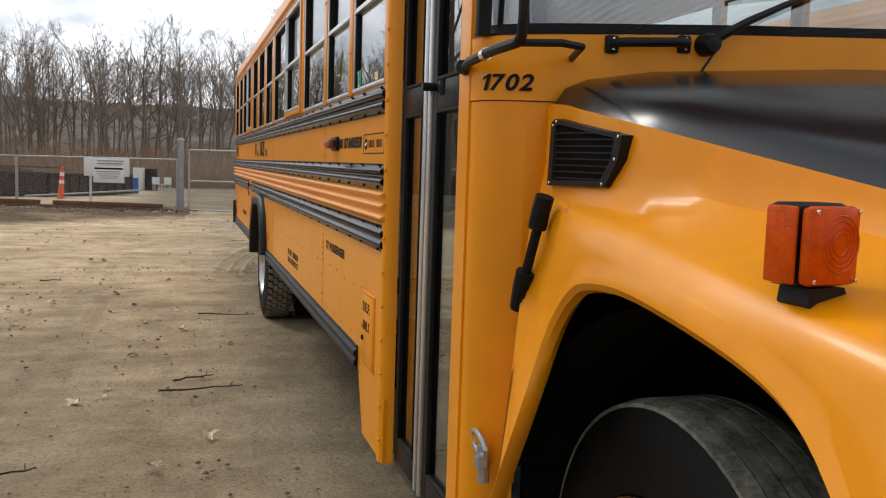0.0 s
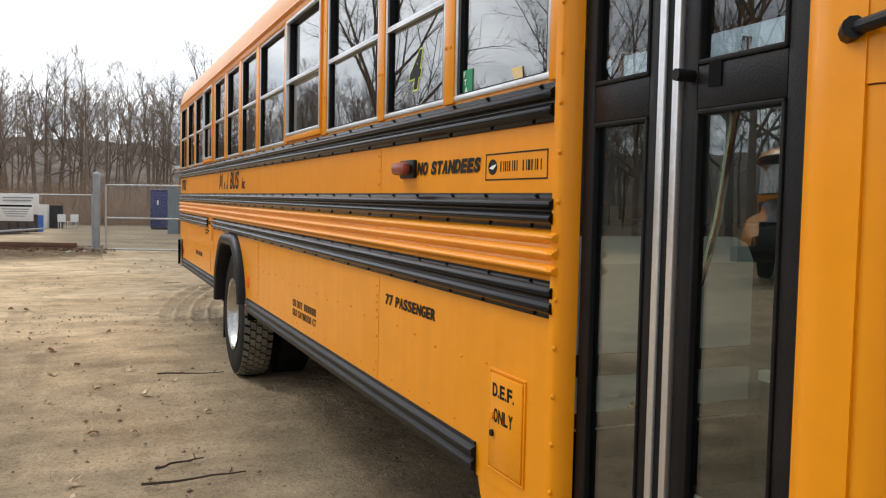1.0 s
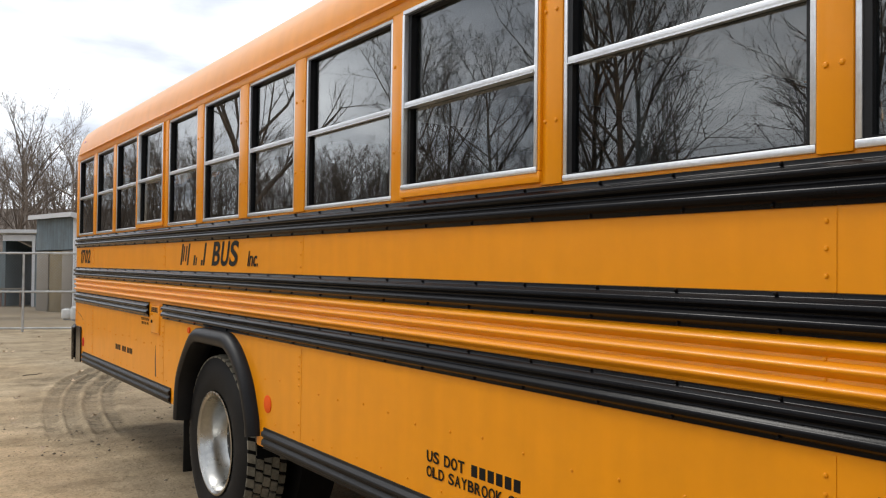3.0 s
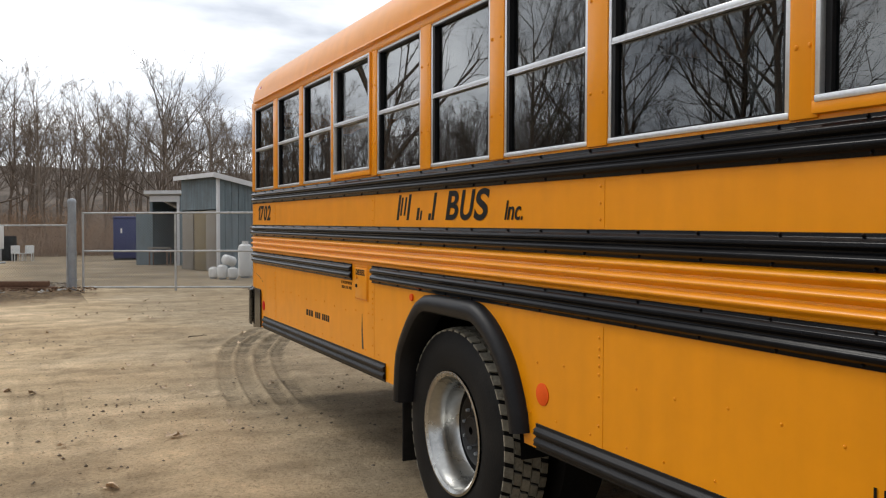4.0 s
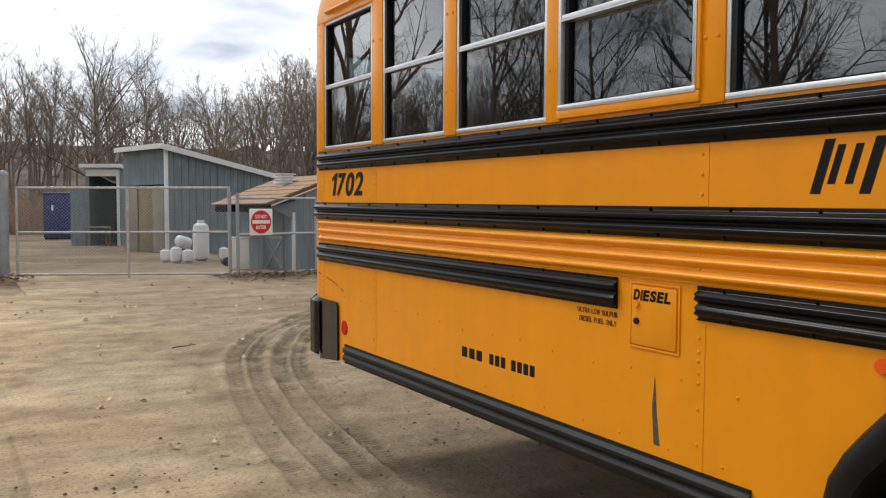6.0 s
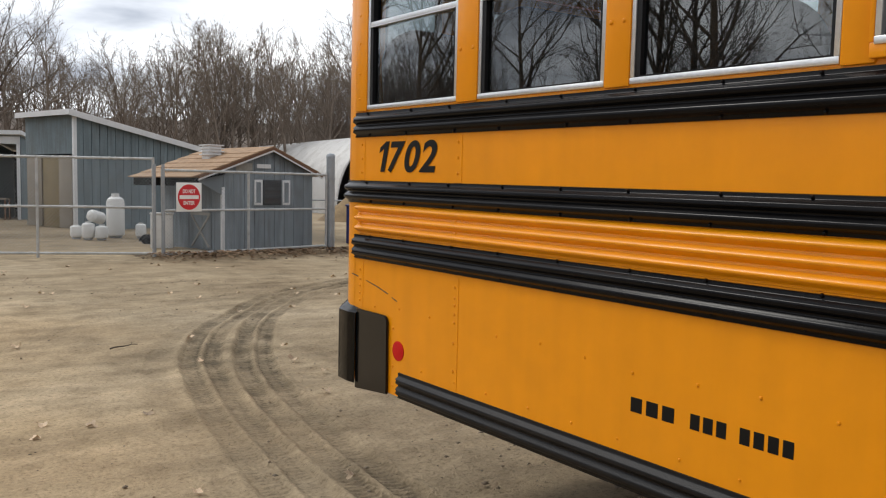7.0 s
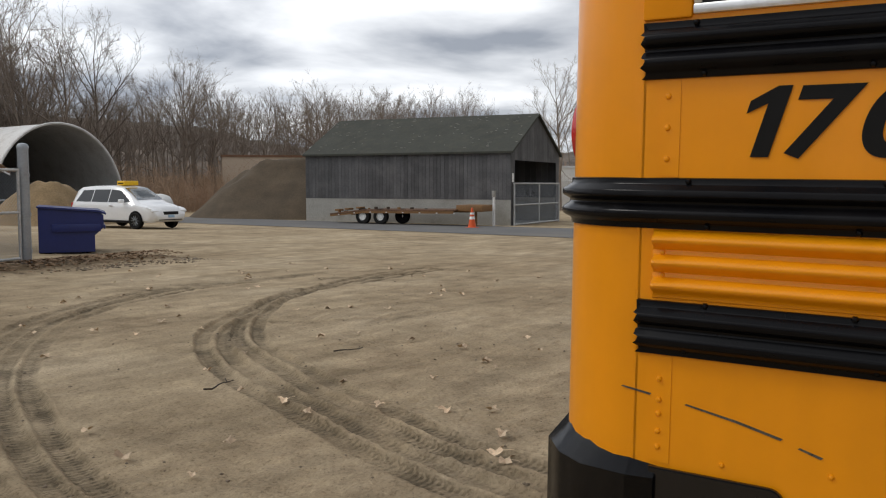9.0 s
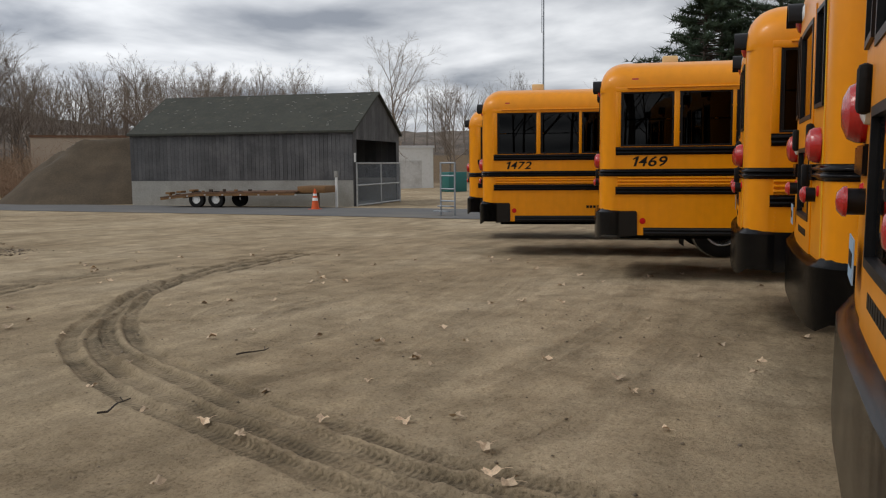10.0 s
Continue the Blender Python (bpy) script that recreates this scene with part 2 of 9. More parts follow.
def tube(bm, path, r, sides=8, close=True, mi=0, r_end=None):
    """A round bar along a path of points."""
    pts = [Vector(p) for p in path]
    rings = []
    side = None
    for i, p in enumerate(pts):
        d = (pts[min(i + 1, len(pts) - 1)] - pts[max(i - 1, 0)]).normalized()
        if side is None:
            side = d.orthogonal().normalized()
        else:
            side = (side - d * side.dot(d)).normalized()
        up = d.cross(side)
        rr = r if r_end is None else r + (r_end - r) * i / max(1, len(pts) - 1)
        rings.append([bm.verts.new(p + (side * math.cos(a) + up * math.sin(a)) * rr) for a in (2 * math.pi * k / sides for k in range(sides))])
    for a, b in zip(rings, rings[1:]):
        for k in range(sides):
            bm.faces.new((a[k], a[(k + 1) % sides], b[(k + 1) % sides], b[k])).material_index = mi
    if close:
        bm.faces.new(rings[0][::-1]).material_index = mi
        bm.faces.new(rings[-1]).material_index = mi
    return bm


def prism(bm, outline, axis, a, b, mi=0, bevel=0.0):
    """A flat outline of (u, v) pairs drawn out along an axis from a to b: 'x' takes (y, z), 'y' (x, z), 'z' (x, y)."""
    def at(u, v, w):
        return Vector({"x": (w, u, v), "y": (u, w, v), "z": (u, v, w)}[axis])
    lo, hi = [bm.verts.new(at(u, v, a)) for u, v in outline], [bm.verts.new(at(u, v, b)) for u, v in outline]
    n = len(outline)
    fs = [bm.faces.new((lo[i], lo[(i + 1) % n], hi[(i + 1) % n], hi[i])) for i in range(n)]
    caps = [bm.faces.new(lo[::-1]), bm.faces.new(hi)]
    for f in fs + caps:
        f.material_index = mi
    bmesh.ops.recalc_face_normals(bm, faces=fs + caps)
    if bevel:
        bmesh.ops.bevel(bm, geom=[e for f in caps for e in f.edges], offset=bevel, segments=2, affect="EDGES", clamp_overlap=True)
    return bm


def lathe(bm, profile, centre, axis="x", steps=40, mi=0):
    """Turns (radius, offset along the axis) pairs round an axis through centre."""
    c = Vector(centre)
    rings = []
    for r, w in profile:
        ring = []
        for k in range(steps):
            a = 2 * math.pi * k / steps
            u, v = r * math.cos(a), r * math.sin(a)
            ring.append(bm.verts.new(c + Vector({"x": (w, u, v), "y": (u, w, v), "z": (u, v, w)}[axis])))
        rings.append(ring)
    for a, b in zip(rings, rings[1:]):
        for k in range(steps):
            bm.faces.new((a[k], a[(k + 1) % steps], b[(k + 1) % steps], b[k])).material_index = mi
    bmesh.ops.recalc_face_normals(bm, faces=bm.faces[:])
    return bm


def sheet(bm, x0, x1, y0, y1, z, mi=0):
    bm.faces.new([bm.verts.new(p) for p in ((x0, y0, z), (x1, y0, z), (x1, y1, z), (x0, y1, z))]).material_index = mi
    return bm


def text_mesh(body, height, shear=0.0, thick=0.002, bold=0.0, width=None):
    """Lettering with the built-in font, lying in x and y, its height that of a capital; width squeezes it to that length."""
    cu = bpy.data.curves.new("lettering", "FONT")
    cu.body, cu.shear, cu.extrude, cu.offset = body, shear, thick, bold
    cu.size = height / 0.69
    ob = bpy.data.objects.new("lettering", cu)
    me = bpy.data.meshes.new_from_object(ob)
    bpy.data.objects.remove(ob)
    bpy.data.curves.remove(cu)
    if width:
        xs = [v.co.x for v in me.vertices]
        k, x0 = width / (max(xs) - min(xs)), min(xs)
        for v in me.vertices:
            v.co.x = (v.co.x - x0) * k
    return me

# ---- ground ----
def smooth(a, b, v):
    k = min(1.0, max(0.0, (v - a) / (b - a)))
    return k * k * (3 - 2 * k)


def ground_z(x, y):
    """Height of the yard: a gentle rise along the parked bus, falling away to the road and rising into the woods."""
    z = 0.0143 * (min(max(y, -6.0), 12.0) - 8.56)
    z -= (0.016 * min(max(x - 4.5, 0), 10.5) + 0.017 * min(max(x - 15, 0), 25)) * (1 - smooth(60, 110, x))
    z += 3.0 * smooth(85, 150, math.hypot(x - 10, y + 6))
    return z


# centre line of a wheel track, half the spacing of its twin bands, band width, depth
TRACKS = [
    ([(18.82, 21.72), (14.02, 21.32), (9.22, 20.82), (7.02, 19.77), (5.42, 18.42), (4.5, 17.07), (3.82, 15.77), (3.34, 14.62), (2.97, 13.22), (2.72, 11.52)], 0.105, 0.15, 0.046),
    ([(17.22, 21.92), (11.72, 21.52), (8.42, 20.52), (6.02, 19.32), (4.94, 18.42), (4.05, 17.19), (3.35, 15.62), (2.84, 14.37), (2.47, 12.82)], 0.105, 0.15, 0.046),
    ([(11.45, 22.6), (8.45, 22.4), (6.05, 21.6), (4.4, 20.35), (3.05, 18.7), (2.22, 17.2), (1.65, 15.8), (1.3, 14.4), (1.05, 13), (0.9, 11.6)], 0.10, 0.16, 0.036),
    ([(10.45, 23), (7.45, 22.5), (4.45, 20.9), (2.45, 18.5), (1.57, 16.9), (1.15, 15.6), (0.85, 14.3), (0.65, 13.1), (0.5, 11.8)], 0.10, 0.16, 0.036),
    ([(3.35, 19.8), (2.05, 18.4), (1.3, 17.2), (0.85, 16), (0.62, 14.9), (0.45, 13.6), (0.35, 12.2)], 0.0, 0.20, 0.014),
    ([(5.72, 21.62), (2.87, 20.42), (0.82, 19.02), (-0.8, 16.4), (-1.13, 13.8), (-1.08, 11.5), (-1.0, 8.5), (-1.0, 5.0)], 0.11, 0.18, 0.013),
    ([(5.22, 22.62), (1.82, 21.22), (-0.8, 19.2), (-2.2, 16.4), (-2.6, 13.8), (-2.7, 11.0), (-2.7, 6.0)], 0.11, 0.18, 0.013),
    ([(9.22, 17.62), (7.82, 17.92), (6.62, 18.52), (6.12, 19.62)], 0.0, 0.22, 0.016),
    ([(10.02, 18.62), (8.42, 18.72), (7.22, 19.02)], 0.0, 0.20, 0.014),
    ([(5.62, 16.32), (5.82, 17.22), (6.32, 18.12)], 0.09, 0.15, 0.012),
    ([(6.62, 15.92), (6.82, 16.62), (7.22, 17.32)], 0.09, 0.15, 0.010),
    ([(9.72, 14.42), (6.82, 14.52), (4.82, 14.92), (3.12, 15.82), (1.62, 17.22)], 0.11, 0.17, 0.011),
    ([(8.72, 13.72), (5.82, 13.92), (4.02, 14.32), (2.42, 15.22), (0.82, 16.82)], 0.11, 0.17, 0.011),
    ([(10.72, 16.22), (7.82, 15.92), (5.42, 16.02), (3.62, 16.62)], 0.11, 0.17, 0.009),
    ([(12.72, 17.42), (9.22, 17.02), (6.72, 16.92), (4.82, 17.42)], 0.11, 0.17, 0.009),
    ([(6.42, 17.72), (7.82, 18.02), (9.02, 17.72)], 0.10, 0.16, 0.018),
    ([(6.12, 18.32), (7.22, 18.82), (8.82, 18.62)], 0.10, 0.16, 0.016),
    ([(3.22, 17.62), (2.62, 16.32), (2.22, 15.02), (2.02, 13.62)], 0.0, 0.20, 0.010),
]


def catmull(pts, step=0.05):
    out = []
    P = [np.array(p) for p in pts]
    P = [2 * P[0] - P[1]] + P + [2 * P[-1] - P[-2]]
    for i in range(1, len(P) - 2):
        n = max(2, int(np.linalg.norm(P[i + 1] - P[i]) / step))
        for k in range(n):
            t = k / n
            out.append(0.5 * (2 * P[i] + (P[i + 1] - P[i - 1]) * t + (2 * P[i - 1] - 5 * P[i] + 4 * P[i + 1] - P[i + 2]) * t * t + (3 * P[i] - P[i - 1] - 3 * P[i + 1] + P[i + 2]) * t ** 3))
    return np.array(out)


def value_noise(x, y, seed):
    """Smooth noise on a numpy grid, about -1 to 1."""
    xi, yi = np.floor(x).astype(np.int64), np.floor(y).astype(np.int64)
    fx, fy = x - xi, y - yi
    fx, fy = fx * fx * (3 - 2 * fx), fy * fy * (3 - 2 * fy)

    def h(a, b):
        v = (a * 374761393 + b * 668265263 + seed * 1442695041) & 0x7FFFFFFF
        v = ((v ^ (v >> 13)) * 1274126177) & 0x7FFFFFFF
        return ((v ^ (v >> 16)) & 0xFFFF) / 32767.5 - 1

    return (h(xi, yi) * (1 - fx) + h(xi + 1, yi) * fx) * (1 - fy) + (h(xi, yi + 1) * (1 - fx) + h(xi + 1, yi + 1) * fx) * fy


def spaced(stops):
    out = []
    for (a, s), (b, _) in zip(stops, stops[1:]):
        out += list(np.arange(a, b - 1e-6, s))
    return np.array(out + [stops[-1][0]])


def dirt_material():
    m = bpy.data.materials.new("packed_dirt")
    m.use_nodes = True
    n, l = m.node_tree.nodes, m.node_tree.links
    p = n["Principled BSDF"]
    p.inputs["Roughness"].default_value, p.inputs["Specular IOR Level"].default_value = 0.93, 0.2
    tc = n.new("ShaderNodeTexCoord")

    def noise_at(scale, detail, rough=0.6, stretch=None):
        t = n.new("ShaderNodeTexNoise")
        t.inputs["Scale"].default_value, t.inputs["Detail"].default_value, t.inputs["Roughness"].default_value = scale, detail, rough
        if stretch:
            mp = n.new("ShaderNodeMapping")
            mp.inputs["Scale"].default_value, mp.inputs["Rotation"].default_value = stretch, (0, 0, 0.7)
            l.new(tc.outputs["Object"], mp.inputs[0])
            l.new(mp.outputs[0], t.inputs["Vector"])
        else:
            l.new(tc.outputs["Object"], t.inputs["Vector"])
        return t.outputs[0]

    def ramp(src, stops):
        r = n.new("ShaderNodeValToRGB")
        e = r.color_ramp.elements
        e[0].position, e[0].color = stops[0][0], (*stops[0][1], 1)
        e[1].position, e[1].color = stops[-1][0], (*stops[-1][1], 1)
        for pos, c in stops[1:-1]:
            k = e.new(pos)
            k.color = (*c, 1)
        l.new(src, r.inputs[0])
        return r.outputs[0]

    def mixed(kind, fac, a, b):
        k = n.new("ShaderNodeMixRGB")
        k.blend_type = kind
        for i, v in enumerate((fac, a, b)):
            if isinstance(v, (int, float)):
                k.inputs[i].default_value = v
            elif isinstance(v, tuple):
                k.inputs[i].default_value = (*v, 1)
            else:
                l.new(v, k.inputs[i])
        return k.outputs[0]

    base = ramp(noise_at(0.30, 8, 0.62), [(0.30, (0.305, 0.230, 0.142)), (0.5, (0.418, 0.328, 0.212)), (0.70, (0.505, 0.410, 0.282))])
    streak = ramp(noise_at(1.2, 6, 0.6, (0.35, 2.2, 1.0)), [(0.35, (0.80, 0.79, 0.77)), (0.65, (1.12, 1.11, 1.10))])
    col = mixed("MULTIPLY", 1.0, base, streak)
    grain = ramp(noise_at(38.0, 5, 0.7), [(0.30, (0.50, 0.48, 0.45)), (0.47, (0.97, 0.97, 0.97)), (0.60, (1.06, 1.06, 1.06)), (0.75, (1.40, 1.40, 1.40))])
    col = mixed("MULTIPLY", 0.9, col, grain)
    patch = ramp(noise_at(2.1, 6, 0.65), [(0.34, (0.74, 0.73, 0.71)), (0.52, (1.0, 1.0, 1.0)), (0.68, (1.14, 1.14, 1.13))])
    col = mixed("MULTIPLY", 1.0, col, patch)
    vor = n.new("ShaderNodeTexVoronoi")
    vor.inputs["Scale"].default_value = 17.0
    l.new(tc.outputs["Object"], vor.inputs["Vector"])
    speck = ramp(vor.outputs["Distance"], [(0.0, (0.42, 0.40, 0.37)), (0.10, (0.55, 0.53, 0.50)), (0.17, (1.0, 1.0, 1.0))])
    col = mixed("MULTIPLY", ramp(noise_at(3.3, 4, 0.7), [(0.50, (0.0, 0.0, 0.0)), (0.66, (0.35, 0.35, 0.35))]), col, speck)
    # damp soil beyond the gate and shade beneath the bus, mixed in as colour
    damp_and_shade = n.new("ShaderNodeAttribute")
    damp_and_shade.attribute_name = "damp_and_shade"
    col = mixed("MIX", damp_and_shade.outputs["Fac"], col, mixed("MULTIPLY", 1.0, (0.105, 0.081, 0.050), grain))
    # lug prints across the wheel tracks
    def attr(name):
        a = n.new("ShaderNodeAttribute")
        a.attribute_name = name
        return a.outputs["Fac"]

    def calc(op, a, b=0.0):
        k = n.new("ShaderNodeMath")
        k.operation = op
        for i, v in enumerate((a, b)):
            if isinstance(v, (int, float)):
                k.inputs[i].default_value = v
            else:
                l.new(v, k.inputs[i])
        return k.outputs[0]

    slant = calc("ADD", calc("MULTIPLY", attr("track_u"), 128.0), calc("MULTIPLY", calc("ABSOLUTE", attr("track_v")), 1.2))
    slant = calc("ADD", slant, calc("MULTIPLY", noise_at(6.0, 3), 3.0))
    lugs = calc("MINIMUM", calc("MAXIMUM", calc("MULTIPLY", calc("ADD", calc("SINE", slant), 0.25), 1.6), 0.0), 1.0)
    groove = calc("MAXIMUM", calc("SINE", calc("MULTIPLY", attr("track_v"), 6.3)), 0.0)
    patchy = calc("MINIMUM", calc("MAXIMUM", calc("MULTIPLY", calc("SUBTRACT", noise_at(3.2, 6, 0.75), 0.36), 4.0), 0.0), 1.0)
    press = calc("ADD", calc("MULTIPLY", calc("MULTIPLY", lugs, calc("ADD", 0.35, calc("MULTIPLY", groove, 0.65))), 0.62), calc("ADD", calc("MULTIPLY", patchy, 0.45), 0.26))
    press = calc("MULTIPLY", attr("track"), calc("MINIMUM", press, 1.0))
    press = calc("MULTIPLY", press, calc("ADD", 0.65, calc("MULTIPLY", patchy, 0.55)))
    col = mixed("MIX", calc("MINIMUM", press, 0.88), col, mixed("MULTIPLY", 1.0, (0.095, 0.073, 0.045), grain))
    dry = n.new("ShaderNodeAttribute")
    dry.attribute_name = "dry"
    col = mixed("MIX", dry.outputs["Fac"], col, mixed("MULTIPLY", 1.0, col, (1.56, 1.50, 1.43)))
    tar = n.new("ShaderNodeAttribute")
    tar.attribute_name = "litter"
    lit = ramp(noise_at(9.0, 6, 0.75), [(0.38, (0.075, 0.055, 0.035)), (0.55, (0.16, 0.105, 0.055)), (0.7, (0.24, 0.165, 0.09))])
    col = mixed("MIX", tar.outputs["Fac"], col, lit)
    l.new(col, p.inputs["Base Color"])
    b1, b2 = n.new("ShaderNodeBump"), n.new("ShaderNodeBump")
    b1.inputs["Strength"].default_value, b1.inputs["Distance"].default_value = 0.9, 0.020
    b2.inputs["Strength"].default_value, b2.inputs["Distance"].default_value = 0.75, 0.06
    l.new(noise_at(60.0, 6, 0.7), b1.inputs["Height"])
    l.new(noise_at(7.0, 6, 0.65), b2.inputs["Height"])
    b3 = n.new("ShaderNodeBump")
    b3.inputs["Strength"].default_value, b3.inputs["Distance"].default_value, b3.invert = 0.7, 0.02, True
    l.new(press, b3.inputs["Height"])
    l.new(b3.outputs[0], b2.inputs["Normal"])
    l.new(b2.outputs[0], b1.inputs["Normal"])
    l.new(b1.outputs[0], p.inputs["Normal"])
    return m


def build_ground():
    xs = spaced([(-900, 60), (-300, 25), (-100, 6), (-40, 2), (-10, 0.5), (-3.6, 0.06), (-0.8, 0.026), (7.5, 0.06), (9.0, 0.12), (14, 0.5), (45, 2), (100, 10), (300, 60), (900, 60)])
    ys = spaced([(-500, 60), (-100, 10), (-20, 1), (0, 0.25), (4, 0.055), (12.6, 0.026), (20.0, 0.06), (22.5, 0.2), (27, 0.15), (33, 0.6), (60, 2), (110, 8), (220, 30), (900, 60)])
    X, Y = np.meshgrid(xs, ys, indexing="ij")
    gz = np.vectorize(ground_z)
    Z = gz(X, Y)
    near = np.clip((16 - np.abs(X - 4)) / 6, 0, 1) * np.clip((40 - np.abs(Y - 14)) / 12, 0, 1)
    Z += near * (0.018 * value_noise(X * 0.5, Y * 0.5, 3) + 0.010 * value_noise(X * 1.6, Y * 1.6, 5) + 0.006 * value_noise(X * 5, Y * 5, 7) + 0.005 * value_noise(X * 13, Y * 13, 9) + 0.004 * value_noise(X * 26, Y * 26, 19))
    damp_and_shade = np.zeros_like(X)
    fine = (X > -4.5) & (X < 14) & (Y > 3.5) & (Y < 27)
    px, py = X[fine], Y[fine]
    dz, dm, tu, tv = (np.zeros_like(px) for _ in range(4))
    for j, (pts, twin, width, depth) in enumerate(TRACKS):
        c = catmull(pts, 0.04)
        tan = np.gradient(c, axis=0)
        tan /= np.linalg.norm(tan, axis=1)[:, None]
        arc = np.concatenate([[0], np.cumsum(np.linalg.norm(np.diff(c, axis=0), axis=1))])
        lo, hi = c.min(0) - 0.6, c.max(0) + 0.6
        idx = np.where((px > lo[0]) & (px < hi[0]) & (py > lo[1]) & (py < hi[1]))[0]
        for s in range(0, len(idx), 20000):
            ii = idx[s:s + 20000]
            d2 = (px[ii, None] - c[None, ::2, 0]) ** 2 + (py[ii, None] - c[None, ::2, 1]) ** 2
            k = d2.argmin(1) * 2
            k = np.minimum(k, len(c) - 1)
            dx, dy = px[ii] - c[k, 0], py[ii] - c[k, 1]
            off = -tan[k, 1] * dx + tan[k, 0] * dy
            along = arc[k] + tan[k, 0] * dx + tan[k, 1] * dy
            fade = np.clip(along / 0.8, 0, 1) * np.clip((arc[-1] - along) / 0.8, 0, 1) * (0.75 + 0.25 * value_noise(along * 0.8, along * 0 + j, 11))
            r = np.abs(np.abs(off) - twin) / (width / 2)
            inside = np.clip((1.15 - r) / 0.40, 0, 1)
            bank = np.exp(-((r - 1.35) / 0.28) ** 2)
            dz[ii] += fade * depth * 1.05 * (-0.72 * inside + 0.38 * bank * (0.6 + 0.8 * value_noise(along * 5, off * 9, 15)))
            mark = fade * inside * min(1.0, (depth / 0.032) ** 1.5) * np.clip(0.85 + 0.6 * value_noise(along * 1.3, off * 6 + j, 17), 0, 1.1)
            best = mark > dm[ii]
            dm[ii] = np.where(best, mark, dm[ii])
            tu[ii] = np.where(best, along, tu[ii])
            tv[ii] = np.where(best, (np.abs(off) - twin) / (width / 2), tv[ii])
    Z[fine] += dz
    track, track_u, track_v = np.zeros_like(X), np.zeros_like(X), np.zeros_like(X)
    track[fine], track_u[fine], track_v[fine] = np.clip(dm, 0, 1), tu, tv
    # moist earth and the bus's shade, both put into the colour beneath it
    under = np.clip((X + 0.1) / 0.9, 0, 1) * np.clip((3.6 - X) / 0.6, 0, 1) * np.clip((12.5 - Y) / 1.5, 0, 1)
    damp_and_shade = np.maximum(damp_and_shade, 0.50 * under * (0.6 + 0.4 * value_noise(X * 2, Y * 2, 21)))
    beyond = np.clip((Y - 29.5) / 3.5, 0, 1) * np.clip((X + 16) / 4, 0, 1) * np.clip((17 - X) / 5, 0, 1)
    damp_and_shade = np.maximum(damp_and_shade, (0.03 + 0.66 * np.clip((X + 2.4) / 1.6, 0, 1)) * beyond * (0.75 + 0.35 * value_noise(X * 0.7, Y * 0.7, 23)))
    edge = 0.4 * value_noise(X * 0.9, Y * 0.9, 31) + 0.25 * value_noise(X * 2.7, Y * 2.7, 33)
    fence = np.where(X < 0.2, 29.4 - 0.53 * (X + 0.1), 27.1 + 0.22 * np.clip(X - 4.5, 0, 6))
    strip = np.clip(1.15 - np.abs(Y - fence + np.where(X < 0.6, 2.2, 0.25) - 0.5 * edge) / np.where(X < 0.6, 2.5, 0.95), 0, 1) * (((X < 0.0) & (X > -14)) | ((X > 4.3) & (X < 12.3)))
    # the leafy bank widens towards the lane
    bank = np.clip((Y - 25.6 - 0.9 * X) / 1.2 + 1.2 * edge, 0, 1) * np.clip((fence + 0.3 - Y) / 0.6, 0, 1) * np.clip((0.1 - X) / 0.3, 0, 1) * np.clip((X + 10) / 2, 0, 1)
    strip = np.maximum(strip, bank * np.clip(0.95 + 0.8 * edge, 0, 1))
    wood = np.clip((np.hypot(X - 10, Y + 6) - 78 + 6 * edge) / 10, 0, 1)
    wood = np.maximum(wood, np.clip((-X - 14 + 3 * edge) / 5, 0, 1) * (Y < 80))
    # pale dry sand in the turning place before the gate
    dry = np.clip((Y - 5) / 7 + 0.5 * edge, 0, 1) * np.clip((31 - Y) / 2, 0, 1) * np.clip((1.6 - X) / 2.5 + 0.6 * edge, 0, 1) * np.clip((X + 30) / 10, 0, 1)
    dry = np.maximum(dry, 0.6 * np.clip((Y - 31) / 2, 0, 1) * np.clip((-1.0 - X) / 2.5, 0, 1) * np.clip((66 - Y) / 8, 0, 1))
    litter = np.clip(np.maximum(strip, wood), 0, 1)
    Z += strip * (0.07 + 0.05 * value_noise(X * 4, Y * 4, 41))
    nx, ny = len(xs), len(ys)
    me = bpy.data.meshes.new("ground")
    co = np.stack([X, Y, Z], -1).reshape(-1, 3)
    i, j = np.meshgrid(np.arange(nx - 1), np.arange(ny - 1), indexing="ij")
    a = (i * ny + j).ravel()
    faces = np.stack([a, a + ny, a + ny + 1, a + 1], -1)
    me.vertices.add(len(co))
    me.vertices.foreach_set("co", co.ravel())
    me.loops.add(faces.size)
    me.loops.foreach_set("vertex_index", faces.ravel())
    me.polygons.add(len(faces))
    me.polygons.foreach_set("loop_start", np.arange(0, faces.size, 4))
    me.update(calc_edges=True)
    for nm, v in (("damp_and_shade", damp_and_shade), ("dry", dry), ("litter", litter), ("track", track), ("track_u", track_u), ("track_v", track_v)):
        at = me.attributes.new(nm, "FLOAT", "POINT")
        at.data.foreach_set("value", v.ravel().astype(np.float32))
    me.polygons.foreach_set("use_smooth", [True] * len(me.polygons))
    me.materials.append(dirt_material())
    return tagged(new("ground", me), "pale brown packed dirt yard with curved tyre tracks", "ground", kind="structure")


build_ground()

# ---- school bus ----
# Local frame of a bus: x inward from its right side, y backward from the rear corner line, z up from its ground.
REAR = 12.62
WINDOWS = [(3.088, 3.735), (3.826, 4.468), (4.558, 5.391), (5.494, 6.312), (6.41, 7.225), (7.352, 7.968), (8.098, 8.72), (8.85, 9.471),
           (9.571, 10.234), (10.322, 10.971), (11.074, 11.698), (11.826, 12.472)]
ESCAPE = (3, 8)
WIDE = 2.44
SEAT_Y = 4.33
